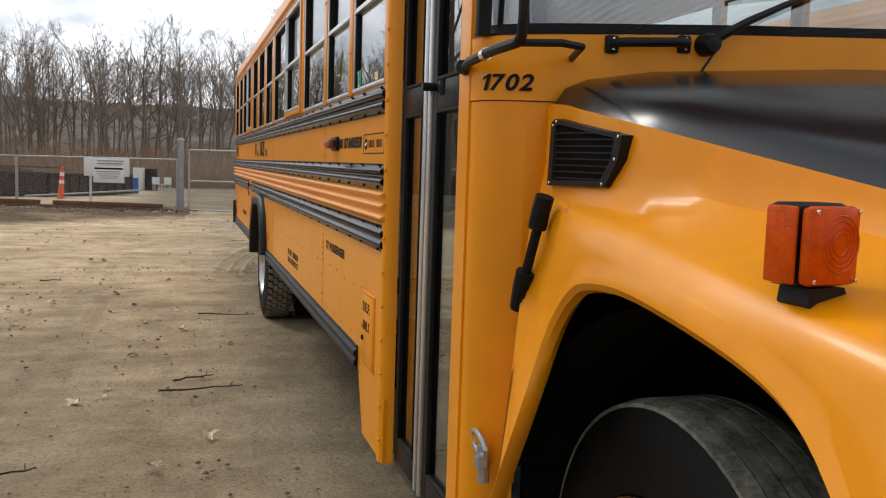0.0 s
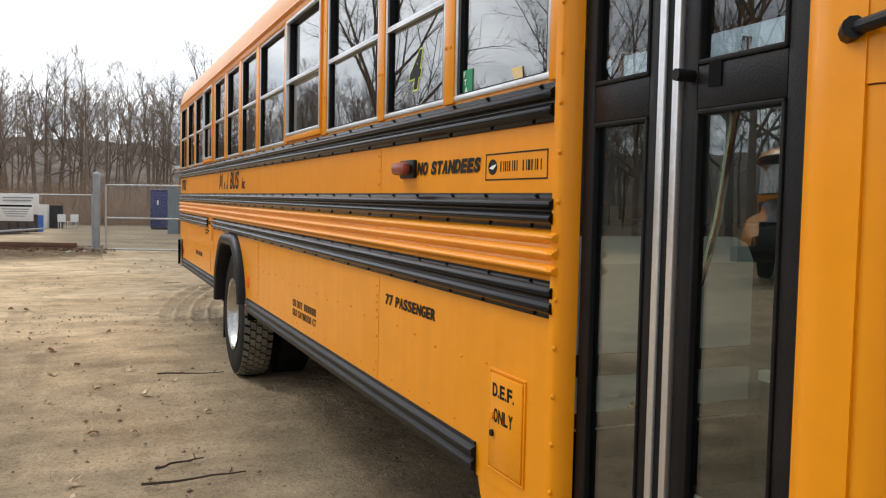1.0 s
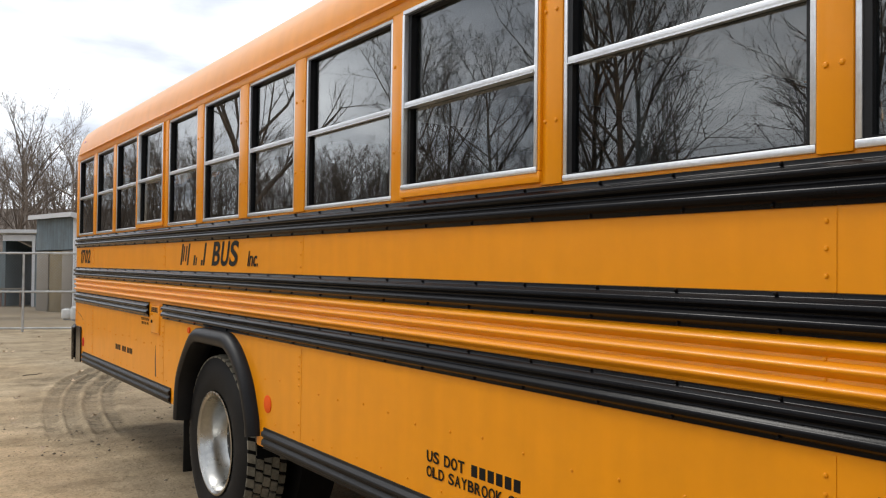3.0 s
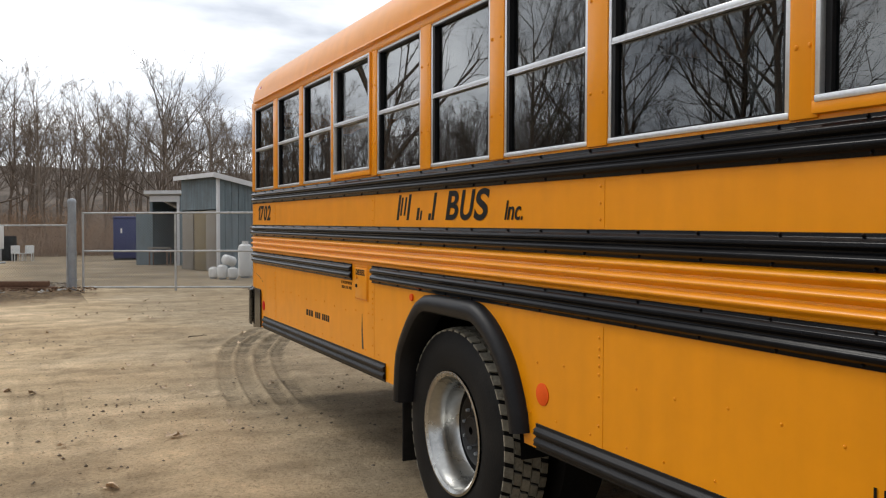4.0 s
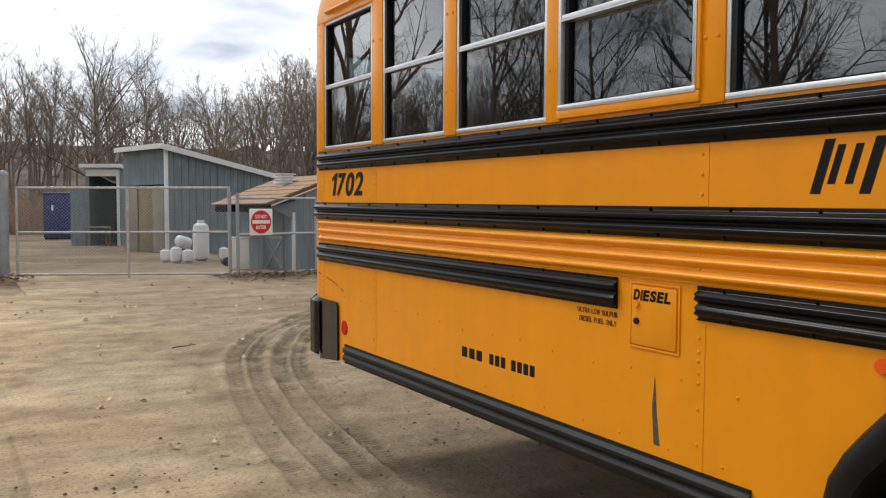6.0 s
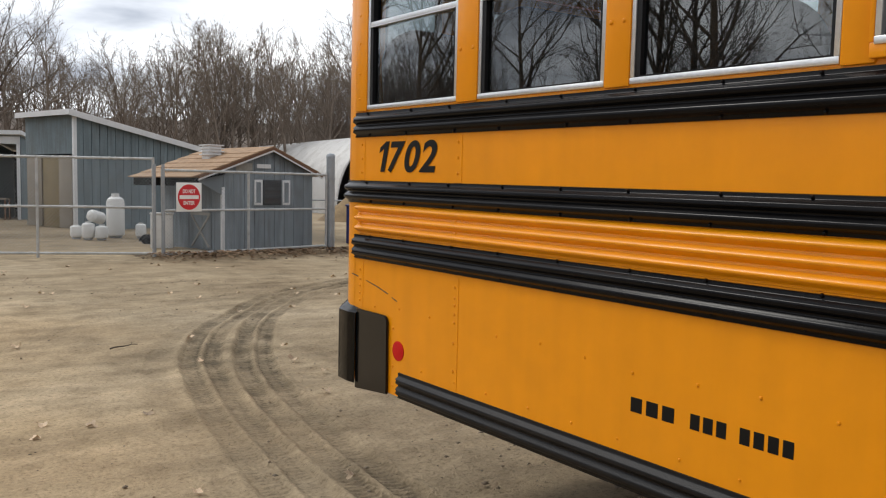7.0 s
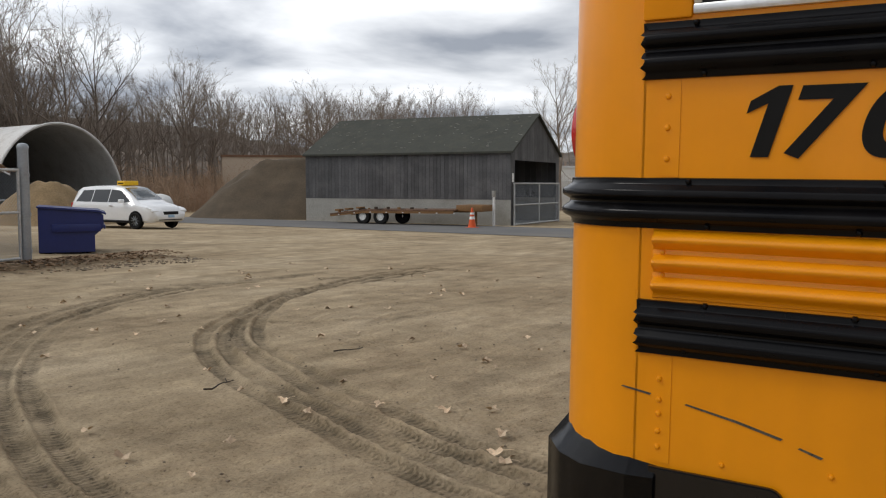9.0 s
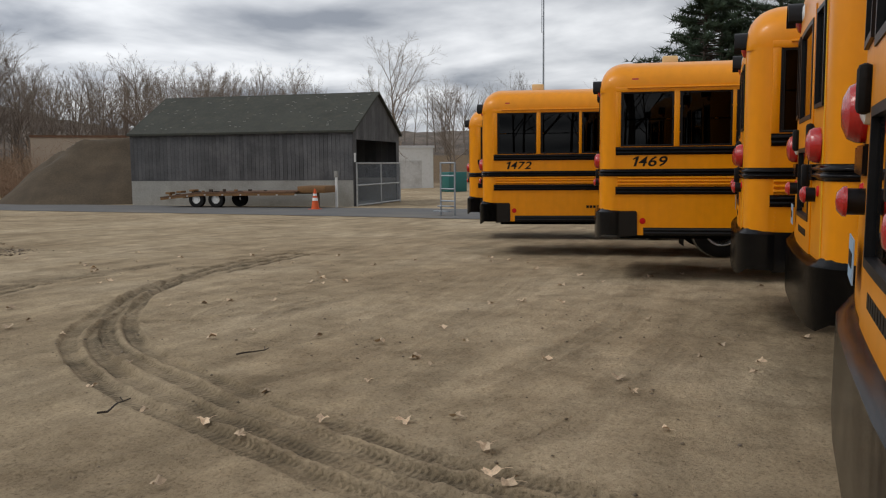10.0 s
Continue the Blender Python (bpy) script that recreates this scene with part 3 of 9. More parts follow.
WHEEL_Y, WHEEL_R = 8.55, 0.53
BASE_Z, SILL_Z, HEAD_Z = 0.66, 1.877, 2.605


def arch(y_mid, z_mid, ry, rz, a0, a1, n):
    return [(y_mid + ry * math.cos(radians(a0 + (a1 - a0) * i / n)), z_mid + rz * math.sin(radians(a0 + (a1 - a0) * i / n))) for i in range(n + 1)]


def local(pts):
    return [(y - REAR, z) for y, z in pts]


def ridged(z0, z1, depth, ridges=3):
    """Profile of a pressed rail from bottom to top: (outward, z)."""
    steps = [(0.20, 0.012), (0.24, 0.10), (0.34, 0.13), (0.88, 0.20), (1.0, 0.245), (1.0, 0.33), (0.90, 0.37), (0.42, 0.46), (0.36, 0.50), (0.40, 0.54), (0.90, 0.61), (1.0, 0.645), (1.0, 0.735), (0.92, 0.765), (0.30, 0.86), (0.22, 0.89), (0.20, 0.985)]
    return [(0.016, z0)] + [(0.012 + (depth - 0.012) * o, z0 + (z1 - z0) * f) for o, f in steps] + [(0.016, z1)]


def rail_mesh(y0, y1, z0, z1, depth=-0.014, ridges=3, wave=True):
    """A pressed rail along the side, with its ends flattened a little towards the panel."""
    bm = bmesh.new()
    prof = ridged(z0, z1, depth, ridges)
    n = max(2, int((y1 - y0) / 0.35))
    ys = [y0, y0 + 0.03] + [y0 + (y1 - y0) * i / n for i in range(1, n)] + [y1 - 0.03, y1]
    rings = []
    for i, y in enumerate(ys):
        end = i in (0, len(ys) - 1)
        ring = []
        for k, (x, z) in enumerate(prof):
            jig = 0.0014 * noise.noise(Vector((y * 1.7, z * 9, 3.1))) if wave else 0
            ring.append(bm.verts.new((x * (0.75 if end else 1) + jig, y - REAR + (0.006 * math.sin(k * 1.9) if end else 0), z)))
        rings.append(ring)
    for a, b in zip(rings, rings[1:]):
        for k in range(len(prof) - 1):
            bm.faces.new((a[k], b[k], b[k + 1], a[k + 1]))
    bm.faces.new(rings[0])
    bm.faces.new(rings[-1][::-1])
    bmesh.ops.recalc_face_normals(bm, faces=bm.faces[:])
    return bm


def mirrored(bm):
    """Both sides of the bus alike: a copy of the mesh on the left side."""
    geo = bmesh.ops.duplicate(bm, geom=bm.verts[:] + bm.edges[:] + bm.faces[:])["geom"]
    for v in geo:
        if isinstance(v, bmesh.types.BMVert):
            v.co.x = WIDE - v.co.x
    bmesh.ops.reverse_faces(bm, faces=[f for f in geo if isinstance(f, bmesh.types.BMFace)])
    return bm


def dome(bm, y, z, r=0.007, x=0.012, h=0.006):
    """A rivet head on the side panel."""
    top = bm.verts.new((x - h, y - REAR, z))
    mid = [bm.verts.new((x - h * 0.7, y - REAR + r * 0.6 * math.cos(a), z + r * 0.6 * math.sin(a))) for a in (k * math.pi / 3 for k in range(6))]
    low = [bm.verts.new((x + 0.001, y - REAR + r * math.cos(a), z + r * math.sin(a))) for a in (k * math.pi / 3 for k in range(6))]
    for k in range(6):
        bm.faces.new((top, mid[(k + 1) % 6], mid[k]))
        bm.faces.new((mid[k], mid[(k + 1) % 6], low[(k + 1) % 6], low[k]))


def disc(bm, y, z, r, x0, x1, steps=24):
    lathe(bm, [(0.001, x1), (r * 0.92, x1), (r, x1 + (x0 - x1) * 0.3), (r, x0)], (0, y - REAR, z), "x", steps)
    return bm


def tyre_mesh(x0, x1, r, rim_r, lugs, only=""):
    """A truck tyre lying across x, with sidewall bulge; treads are blocks on the crown."""
    bm = bmesh.new()
    w = x1 - x0
    prof = [(rim_r, x0 + 0.035), (rim_r + 0.02, x0 + 0.012), (rim_r + 0.09, x0 - 0.002), (r - 0.07, x0 + 0.004), (r - 0.03, x0 + 0.016), (r - 0.014, x0 + 0.024),
            (r - 0.014, x1 - 0.024), (r - 0.03, x1 - 0.016), (r - 0.07, x1 - 0.004), (rim_r + 0.09, x1 + 0.002), (rim_r + 0.02, x1 - 0.012), (rim_r, x1 - 0.035)]
    if only != "tread":
        lathe(bm, prof, (0, 0, 0), "x", 64)
    for f in bm.faces:
        f.material_index = 0
    rows = 0 if only == "carcass" else 5
    for j in range(rows):
        a0, a1 = x0 + 0.018 + (w - 0.036) * (j + 0.07) / rows, x0 + 0.018 + (w - 0.036) * (j + 0.93) / rows
        edge = j in (0, rows - 1)
        for k in range(lugs):
            ang = 2 * math.pi * (k + 0.5 * (j % 2)) / lugs
            half = math.pi / lugs * (0.96 if lugs > 60 else 0.70 if edge else 0.80)
            ra, rb = r - 0.045 if edge else r - 0.022, r
            vs = []
            for x, drop in ((a0, 0.010 if j == 0 else 0), (a1, 0.010 if j == rows - 1 else 0)):
                for aa, sk in ((ang - half, 0.0), (ang + half, 0.0)):
                    sh = aa + (0.25 * half if x == a1 else -0.25 * half)
                    for rr in (ra, rb - drop):
                        vs.append(bm.verts.new((x, rr * math.cos(sh), rr * math.sin(sh))))
            for f in ((1, 3, 7, 5), (0, 1, 5, 4), (2, 6, 7, 3), (0, 2, 3, 1), (4, 5, 7, 6)):
                bm.faces.new([vs[i] for i in f]).material_index = 1
    return bm


def wheel(parent, x0, y, z, r, rim_r, tread=40, dual=False, rim=True, muddy=TREAD):
    m = pose(0, y - REAR, z)
    hub = part("wheel", lathe(bmesh.new(), [(0.02, x0 + 0.12), (0.07, x0 + 0.12), (0.078, x0 + 0.13), (0.08, x0 + 0.15), (0.17, x0 + 0.155), (0.19, x0 + 0.16), (0.19, x0 + 0.22)], (0, 0, 0), "x", 36), BLACK_PLASTIC, parent, "black wheel hub", m)
    tyre = part("tyre", finish(tyre_mesh(x0, x0 + 0.275, r, rim_r, tread, "carcass"), "tyre", [RUBBER, muddy]), None, hub, "worn black rubber tyre")
    tagged(part("tread", finish(tyre_mesh(x0, x0 + 0.275, r, rim_r, tread, "tread"), "tread", [RUBBER, muddy]), None, hub, "tread blocks grey with dried mud"), kind="stuff")
    part("rim", lathe(bmesh.new(), [(rim_r + 0.012, x0 + 0.012), (rim_r + 0.016, x0 + 0.004), (rim_r + 0.004, x0 + 0.002), (rim_r - 0.012, x0 + 0.012), (rim_r - 0.02, x0 + 0.035), (rim_r - 0.034, x0 + 0.05), (rim_r - 0.042, x0 + 0.10), (rim_r - 0.05, x0 + 0.16), (rim_r - 0.065, x0 + 0.18)], (0, 0, 0), "x", 56), RIM_PAINT, hub, "silver painted steel rim")
    part("wheel_disc", lathe(bmesh.new(), [(rim_r - 0.05, x0 + 0.175), (0.20, x0 + 0.165), (0.17, x0 + 0.155), (0.02, x0 + 0.15)], (0, 0, 0), "x", 36), DARK, hub)
    nut_bm = lathe(bmesh.new(), [(0.001, -0.020), (0.008, -0.018), (0.010, 0.0), (0.010, 0.012)], (0, 0, 0), "x", 6)
    nut = finish(nut_bm, "wheel_nut", STEEL)
    for k in range(10):
        a = 2 * math.pi * k / 10 + 0.2
        part("wheel_nut", nut, None, hub, "", pose(x0 + 0.152, 0.118 * math.cos(a), 0.118 * math.sin(a)))
    if dual:
        part("inner_tyre", finish(tyre_mesh(x0 + 0.33, x0 + 0.605, r, rim_r, 40, "carcass"), "inner_tyre", [RUBBER, muddy]), None, hub)
    return hub


def bus_window(bus, y0, y1, z0, z1, escape=False, plain=False):
    """An aluminium split-sash window with two panes of tinted glass; an escape window stands proud on a yellow frame."""
    bm = bmesh.new()
    s = 0.016
    out = -0.012 if escape else 0.004
    if escape:
        z0 = z0 + 0.034
    ya, yb = y0 - REAR, y1 - REAR
    mid = 2.232
    box(bm, out, 0.05, ya, yb, z0 - 0.006, z0 + 0.013, 0.003)
    box(bm, out + 0.004, 0.05, ya, yb, z1 - 0.018, z1, 0.003)
    box(bm, out + 0.002, 0.05, ya, ya + s, z0 + 0.013, z1 - 0.018, 0.003)
    box(bm, out + 0.002, 0.05, yb - s, yb, z0 + 0.013, z1 - 0.018, 0.003)
    if not plain:
        box(bm, out + 0.004, 0.042, ya + s, yb - s, mid - 0.009, mid + 0.012, 0.003)
        box(bm, out - 0.002, 0.02, ya + s, yb - s, mid - 0.013, mid - 0.008)
    w = part("window", bm, BLACK_PLASTIC if plain else ALUMINIUM, bus)
    g = bmesh.new()
    box(g, 0.010, 0.046, ya + s, ya + s + 0.010, z0 + 0.014, mid - 0.014)
    box(g, 0.010, 0.046, yb - s - 0.020, yb - s, z0 + 0.014, z1 - 0.02)
    box(g, 0.010, 0.046, ya + s, ya + s + 0.01, mid + 0.016, z1 - 0.02)
    box(g, 0.010, 0.046, ya + s, yb - s, z0 + 0.0135, z0 + 0.018)
    box(g, 0.008, 0.046, ya + s, yb - s, z1 - 0.024, z1 - 0.018)
    part("gasket", g, BLACK_PLASTIC, w)
    for nm, a, b, x in (("lower_pane", z0 + 0.010, mid - 0.006, 0.024), ("upper_pane", mid + 0.01, z1 - 0.015, 0.032)):
        p = bmesh.new()
        box(p, x, x + 0.004, ya + 0.012, yb - 0.012, a, b)
        o = part(nm, p, PRIVACY_GLASS if plain else WINDOW_GLASS, w, "dark tinted window glass")
        o.visible_shadow = False
    if escape:
        f = bmesh.new()
        box(f, -0.008, 0.05, ya - 0.012, yb + 0.012, z0 - 0.036, z0, 0.004)
        box(f, -0.008, 0.05, ya - 0.014, ya - 0.001, z0, z1, 0.003)
        box(f, -0.008, 0.05, yb + 0.001, yb + 0.014, z0, z1, 0.003)
        part("escape_frame", f, YELLOW, w, "yellow hinged emergency window frame")
    return w


def seat_mesh():
    """A high bench seat with a padded back rounded at its upper corners."""
    bm = bmesh.new()
    back = [(0.0, 0.42), (1.0, 0.42)] + [(0.82 + 0.18 * math.cos(radians(a)), 1.06 + 0.18 * math.sin(radians(a))) for a in range(0, 91, 15)]
    back += [(0.18 + 0.18 * math.cos(radians(a)), 1.06 + 0.18 * math.sin(radians(a))) for a in range(90, 181, 15)]
    prism(bm, back, "y", -0.11, 0.0, 0, 0.03)
    bmesh.ops.transform(bm, matrix=Matrix.Rotation(radians(-8), 4, "X"), verts=bm.verts[:])
    box(bm, 0.0, 1.0, -0.46, -0.06, 0.34, 0.46, 0.03)
    box(bm, 0.05, 0.95, -0.36, -0.30, 0.0, 0.35)
    return bm


def roof_mesh():
    """Domed roof with a rounded rear cap."""
    bm = bmesh.new()
    half = [(0.006, 2.60), (0.002, 2.66), (0.005, 2.72), (0.022, 2.795), (0.065, 2.87), (0.15, 2.94), (0.31, 3.00), (0.58, 3.045), (0.92, 3.07), (1.22, 3.08)]
    prof = half + [(WIDE - x, z) for x, z in reversed(half[:-1])]
    ys = [1.75, 1.95, 2.15] + [2.15 + (12.44 - 2.15) * i / 24 for i in range(1, 25)]
    sections = [(y, 1.0, 0.0) for y in ys]
    for a in (12, 25, 38, 50, 62, 74, 84, 90):
        sections.append((12.44 + 0.345 * math.sin(radians(a)), math.cos(radians(a)) ** 0.55 if a < 90 else 0.0, 0.16 * (1 - math.cos(radians(a)))))
    rings = []
    for y, k, inset in sections:
        f = 1.0 if y > 2.1 else 0.55 + 0.45 * (y - 1.75) / 0.35
        rings.append([bm.verts.new((inset + x * (WIDE - 2 * inset) / WIDE, y - REAR, 2.60 + (z - 2.60) * max(k, 0.02) * f)) for x, z in prof])
    for a, b in zip(rings, rings[1:]):
        for i in range(len(prof) - 1):
            bm.faces.new((a[i], b[i], b[i + 1], a[i + 1]))
    bmesh.ops.recalc_face_normals(bm, faces=bm.faces[:])
    return bm


def corner_section(n=8, rx=0.21, y0=12.565, y1=12.780):
    """Plan of the rounded rear corner, from the side panel to the rear wall."""
    return [(0.012 + rx - rx * math.cos(radians(90 * i / n)), y0 + (y1 - y0) * math.sin(radians(90 * i / n))) for i in range(n + 1)]


def bow(x):
    """Rear wall in plan: slightly bowed outward."""
    return 12.784 + 0.02 * (1 - ((x - 1.22) / 0.97) ** 2)


def bowed(bm, x0, x1, z0, z1, out=0.0, back=-0.03, bevel=0.0):
    """A piece of the bowed rear wall or something lying on it."""
    n = max(1, round((x1 - x0) / 0.12))
    xs = [x0 + (x1 - x0) * i / n for i in range(n + 1)]
    prism(bm, [(x, bow(x) + out - REAR) for x in xs] + [(x, bow(x) + back - REAR) for x in reversed(xs)], "z", z0, z1, 0, bevel)
    return bm


def swept(plan, z0, z1, thick=0.03):
    """An upright shell over a plan, its inner face set in by thick."""
    inner = []
    for i, p in enumerate(plan):
        d = (Vector(plan[min(i + 1, len(plan) - 1)]) - Vector(plan[max(i - 1, 0)])).normalized()
        inner.append((p[0] + d.y * thick, p[1] - d.x * thick))
    bm = bmesh.new()
    lo, hi, li, hn = ([bm.verts.new((x, y - REAR, z)) for x, y in pl] for pl, z in ((plan, z0), (plan, z1), (inner, z0), (inner, z1)))
    for i in range(len(plan) - 1):
        bm.faces.new((lo[i], lo[i + 1], hi[i + 1], hi[i]))
        bm.faces.new((li[i], hn[i], hn[i + 1], li[i + 1]))
        bm.faces.new((hi[i], hi[i + 1], hn[i + 1], hn[i]))
        bm.faces.new((lo[i], li[i], li[i + 1], lo[i + 1]))
    for e in (0, -1):
        bm.faces.new((lo[e], hi[e], hn[e], li[e]))
    bmesh.ops.recalc_face_normals(bm, faces=bm.faces[:])
    return bm


def wrapped_rail(z0, z1, y_start, x_end, ridges=3):
    """A rail that runs along the side and round the rear corner."""
    plan = [(0.012, y_start), (0.012, 12.3), (0.012, 12.5)] + corner_section()[1:] + [(x, bow(x)) for x in (0.30, 0.40, x_end)]
    prof = ridged(z0, z1, -0.014, ridges)
    bm = bmesh.new()
    rings = []
    for i, (x, y) in enumerate(plan):
        a, b = Vector(plan[max(i - 1, 0)]), Vector(plan[min(i + 1, len(plan) - 1)])
        d = (b - a).normalized()
        nrm = Vector((-d.y, d.x))
        rings.append([bm.verts.new((x + nrm.x * max(0.0, 0.012 - o), y + nrm.y * max(0.0, 0.012 - o) - REAR, z)) for o, z in prof])
    for a, b in zip(rings, rings[1:]):
        for k in range(len(prof) - 1):
            bm.faces.new((a[k], b[k], b[k + 1], a[k + 1]))
    bm.faces.new(rings[0])
    bm.faces.new(rings[-1][::-1])
    bmesh.ops.recalc_face_normals(bm, faces=bm.faces[:])
    return bm


# centre line of the rear wheel-arch flare, from behind the wheel to before it
FLARE = [(9.075, 0.60), (9.065, 0.71), (9.04, 0.865), (8.957, 0.985), (8.845, 1.10), (8.735, 1.163), (8.574, 1.171), (8.40, 1.172), (8.24, 1.172), (8.165, 1.160), (8.07, 1.115), (7.985, 1.05), (7.905, 0.965), (7.855, 0.875), (7.81, 0.77), (7.79, 0.63)]


def build_bus(name, label, plain=False):
    bus = thing(name, label, "bus", group="parked school buses")
    b = lambda: bmesh.new()
    # side panels with the wheel arch cut out
    cut = [(float(y), float(z)) for y, z in reversed(catmull(FLARE, 0.06)) if z > BASE_Z + 0.01]
    outline = [(3.005, BASE_Z), (cut[0][0] - 0.005, BASE_Z)] + cut + [(cut[-1][0] + 0.005, BASE_Z), (12.57, BASE_Z), (12.57, SILL_Z), (3.005, SILL_Z)]
    part("side_panel", prism(b(), local(outline), "x", 0.012, 0.04), YELLOW, bus, "yellow painted sheet-steel side panel with riveted seams")
    part("left_side_panel", prism(b(), local(outline), "x", WIDE - 0.04, WIDE - 0.012), YELLOW, bus)
    # pillars and header over the windows
    wider = 0.026 if plain else 0.0
    bays = [(a - wider, c + wider) for a, c in WINDOWS]
    edges = [3.005] + [e for w in bays for e in w] + [12.57]
    for i in range(0, len(edges), 2):
        p = box(b(), 0.002, 0.05, edges[i] + 0.001 - REAR, edges[i + 1] - 0.001 - REAR, SILL_Z - 0.012, HEAD_Z + 0.01, 0.006)
        part("window_pillar", p, YELLOW, bus)
        p = box(b(), WIDE - 0.05, WIDE - 0.002, edges[i] + 0.001 - REAR, edges[i + 1] - 0.001 - REAR, SILL_Z - 0.012, HEAD_Z + 0.01)
        part("window_pillar", p, YELLOW, bus)
    part("header", mirrored(box(b(), 0.0, 0.05, 2.95 - REAR, 12.57 - REAR, HEAD_Z, HEAD_Z + 0.06, 0.004)), YELLOW, bus)
    part("drip_rail", prism(b(), [(-0.022, 2.652), (0.01, 2.640), (0.012, 2.672), (-0.018, 2.664)], "y", 2.2 - REAR, 12.42 - REAR), YELLOW, bus)
    part("roof", roof_mesh(), YELLOW, bus, "domed yellow roof")
    for i, (y0, y1) in enumerate(bays):
        bus_window(bus, y0, y1, SILL_Z, HEAD_Z, i in ESCAPE and not plain, plain)
        far = box(b(), WIDE - 0.03, WIDE - 0.026, y0 - REAR, y1 - REAR, SILL_Z, HEAD_Z)
        o = part("far_pane", far, PRIVACY_GLASS if plain else FAR_GLASS, bus)
        o.visible_shadow = False
        if not plain:
            part("far_sash", box(b(), WIDE - 0.05, WIDE - 0.022, y0 - REAR, y1 - REAR, 2.225, 2.25), ALUMINIUM, bus)
    # rub rails, ribs and skirt
    part("rub_rail", rail_mesh(3.050, 12.562, 1.752, 1.862), BLACK_RAIL, bus, "glossy black ribbed rub rail")
    part("rub_rail", wrapped_rail(1.464, 1.564, 3.035, 0.52), BLACK_RAIL, bus, "glossy black ribbed rub rail")
    part("rub_rail", rail_mesh(3.028, 9.555, 1.222, 1.327), BLACK_RAIL, bus, "glossy black ribbed rub rail")
    part("rub_rail", rail_mesh(9.916, 12.560, 1.216, 1.324), BLACK_RAIL, bus, "glossy black ribbed rub rail")
    ribs = b()
    prof = [(0.0125, 1.328), (0.009, 1.330)]
    for z in (1.352, 1.3965, 1.441):
        prof += [(0.008, z - 0.017), (0.004, z - 0.011), (-0.005, z - 0.006), (-0.0095, z - 0.001), (-0.0105, z + 0.003), (-0.009, z + 0.007), (-0.001, z + 0.013), (0.006, z + 0.019)]
    prof += [(0.009, 1.461), (0.0125, 1.463)]
    rings = []
    # the pressed ribs flare into points at both ends
    for y, k in [(3.008, 0.1), (3.012, 1.25), (3.026, 1.7), (3.05, 1.15), (3.08, 1.0)] + [(3.08 + 9.40 * i / 40, 1.0) for i in range(1, 40)] + [(12.48, 1.0), (12.502, 1.15), (12.524, 1.55), (12.532, 1.2), (12.535, 0.1)]:
        jig = 0.0012 * noise.noise(Vector((y * 1.3, 4.4, 1.0)))
        rings.append([ribs.verts.new((0.008 + (x - 0.008) * (k if x < 0.006 else 1) + jig, y - REAR, z)) for x, z in prof])
    for a, c in zip(rings, rings[1:]):
        for k in range(len(prof) - 1):
            ribs.faces.new((a[k], c[k], c[k + 1], a[k + 1]))
    ribs.faces.new(rings[0])
    ribs.faces.new(rings[-1][::-1])
    bmesh.ops.recalc_face_normals(ribs, faces=ribs.faces[:])
    part("ribbed_panel", ribs, YELLOW, bus, "yellow pressed panel with three ribs")
    part("skirt_rail", rail_mesh(3.505, 7.69, 0.655, 0.765, -0.010, 2), BLACK_PLASTIC, bus, "dusty black skirt rail")
    part("skirt_rail", rail_mesh(9.345, 12.182, 0.655, 0.765, -0.010, 2), BLACK_PLASTIC, bus, "dusty black skirt rail")
    for z0, z1 in ((1.755, 1.858), (1.462, 1.562), (1.218, 1.323), (0.655, 0.765)):
        part("left_rail", box(b(), WIDE - 0.012, WIDE + 0.014, 3.045 - REAR, 12.5 - REAR, z0, z1, 0.01), BLACK_RAIL, bus)
    # wheel arch flare
    fl = b()
    path = [(float(y), float(z)) for y, z in catmull(FLARE, 0.06)]
    sec = [(0.013, 0.050), (-0.018, 0.048), (-0.038, 0.036), (-0.050, 0.012), (-0.050, -0.012), (-0.040, -0.034), (-0.012, -0.046), (0.10, -0.046)]
    rings = []
    for i, (y, z) in enumerate(path):
        a, c = Vector(path[max(i - 1, 0)]), Vector(path[min(i + 1, len(path) - 1)])
        d = (c - a).normalized()
        nrm = Vector((d.y, -d.x))
        rings.append([fl.verts.new((x, y + nrm.x * o - REAR, z + nrm.y * o)) for x, o in sec])
    for a, c in zip(rings, rings[1:]):
        for k in range(len(sec) - 1):
            fl.faces.new((a[k], c[k], c[k + 1], a[k + 1]))
    bmesh.ops.recalc_face_normals(fl, faces=fl.faces[:])
    part("wheel_arch_flare", fl, BLACK_PLASTIC, bus, "black rubber wheel arch flare")
    inner = b()
    rings = [[inner.verts.new((x, y - REAR, z)) for y, z in arch(WHEEL_Y, 0.56, 0.67, 0.66, 180, 0, 14)] for x in (0.05, 0.75)]
    for k in range(14):
        inner.faces.new((rings[0][k], rings[0][k + 1], rings[1][k + 1], rings[1][k]))
    inner.faces.new(rings[1][::-1])
    part("wheel_housing", inner, DARK, bus)
    wheel(bus, 0.035, WHEEL_Y, WHEEL_R, WHEEL_R, 0.295, 46, True)
    part("left_wheel", finish(tyre_mesh(WIDE - 0.31, WIDE - 0.035, WHEEL_R, 0.295, 40, "carcass"), "left_wheel", [RUBBER, TREAD]), None, bus, "", pose(0, WHEEL_Y - REAR, WHEEL_R))
    # mud flap, underbody and axle
    flap = box(b(), 0.06, 0.62, 9.20 - REAR, 9.215 - REAR, 0.22, 0.75, 0.004, Matrix.Translation((0, 0, 0)))
    part("mud_flap", flap, RUBBER, bus, "muddy black rubber mud flap")
    und = b()
    box(und, 0.06, WIDE - 0.06, 3.0 - REAR, 7.85 - REAR, 0.70, 0.86)
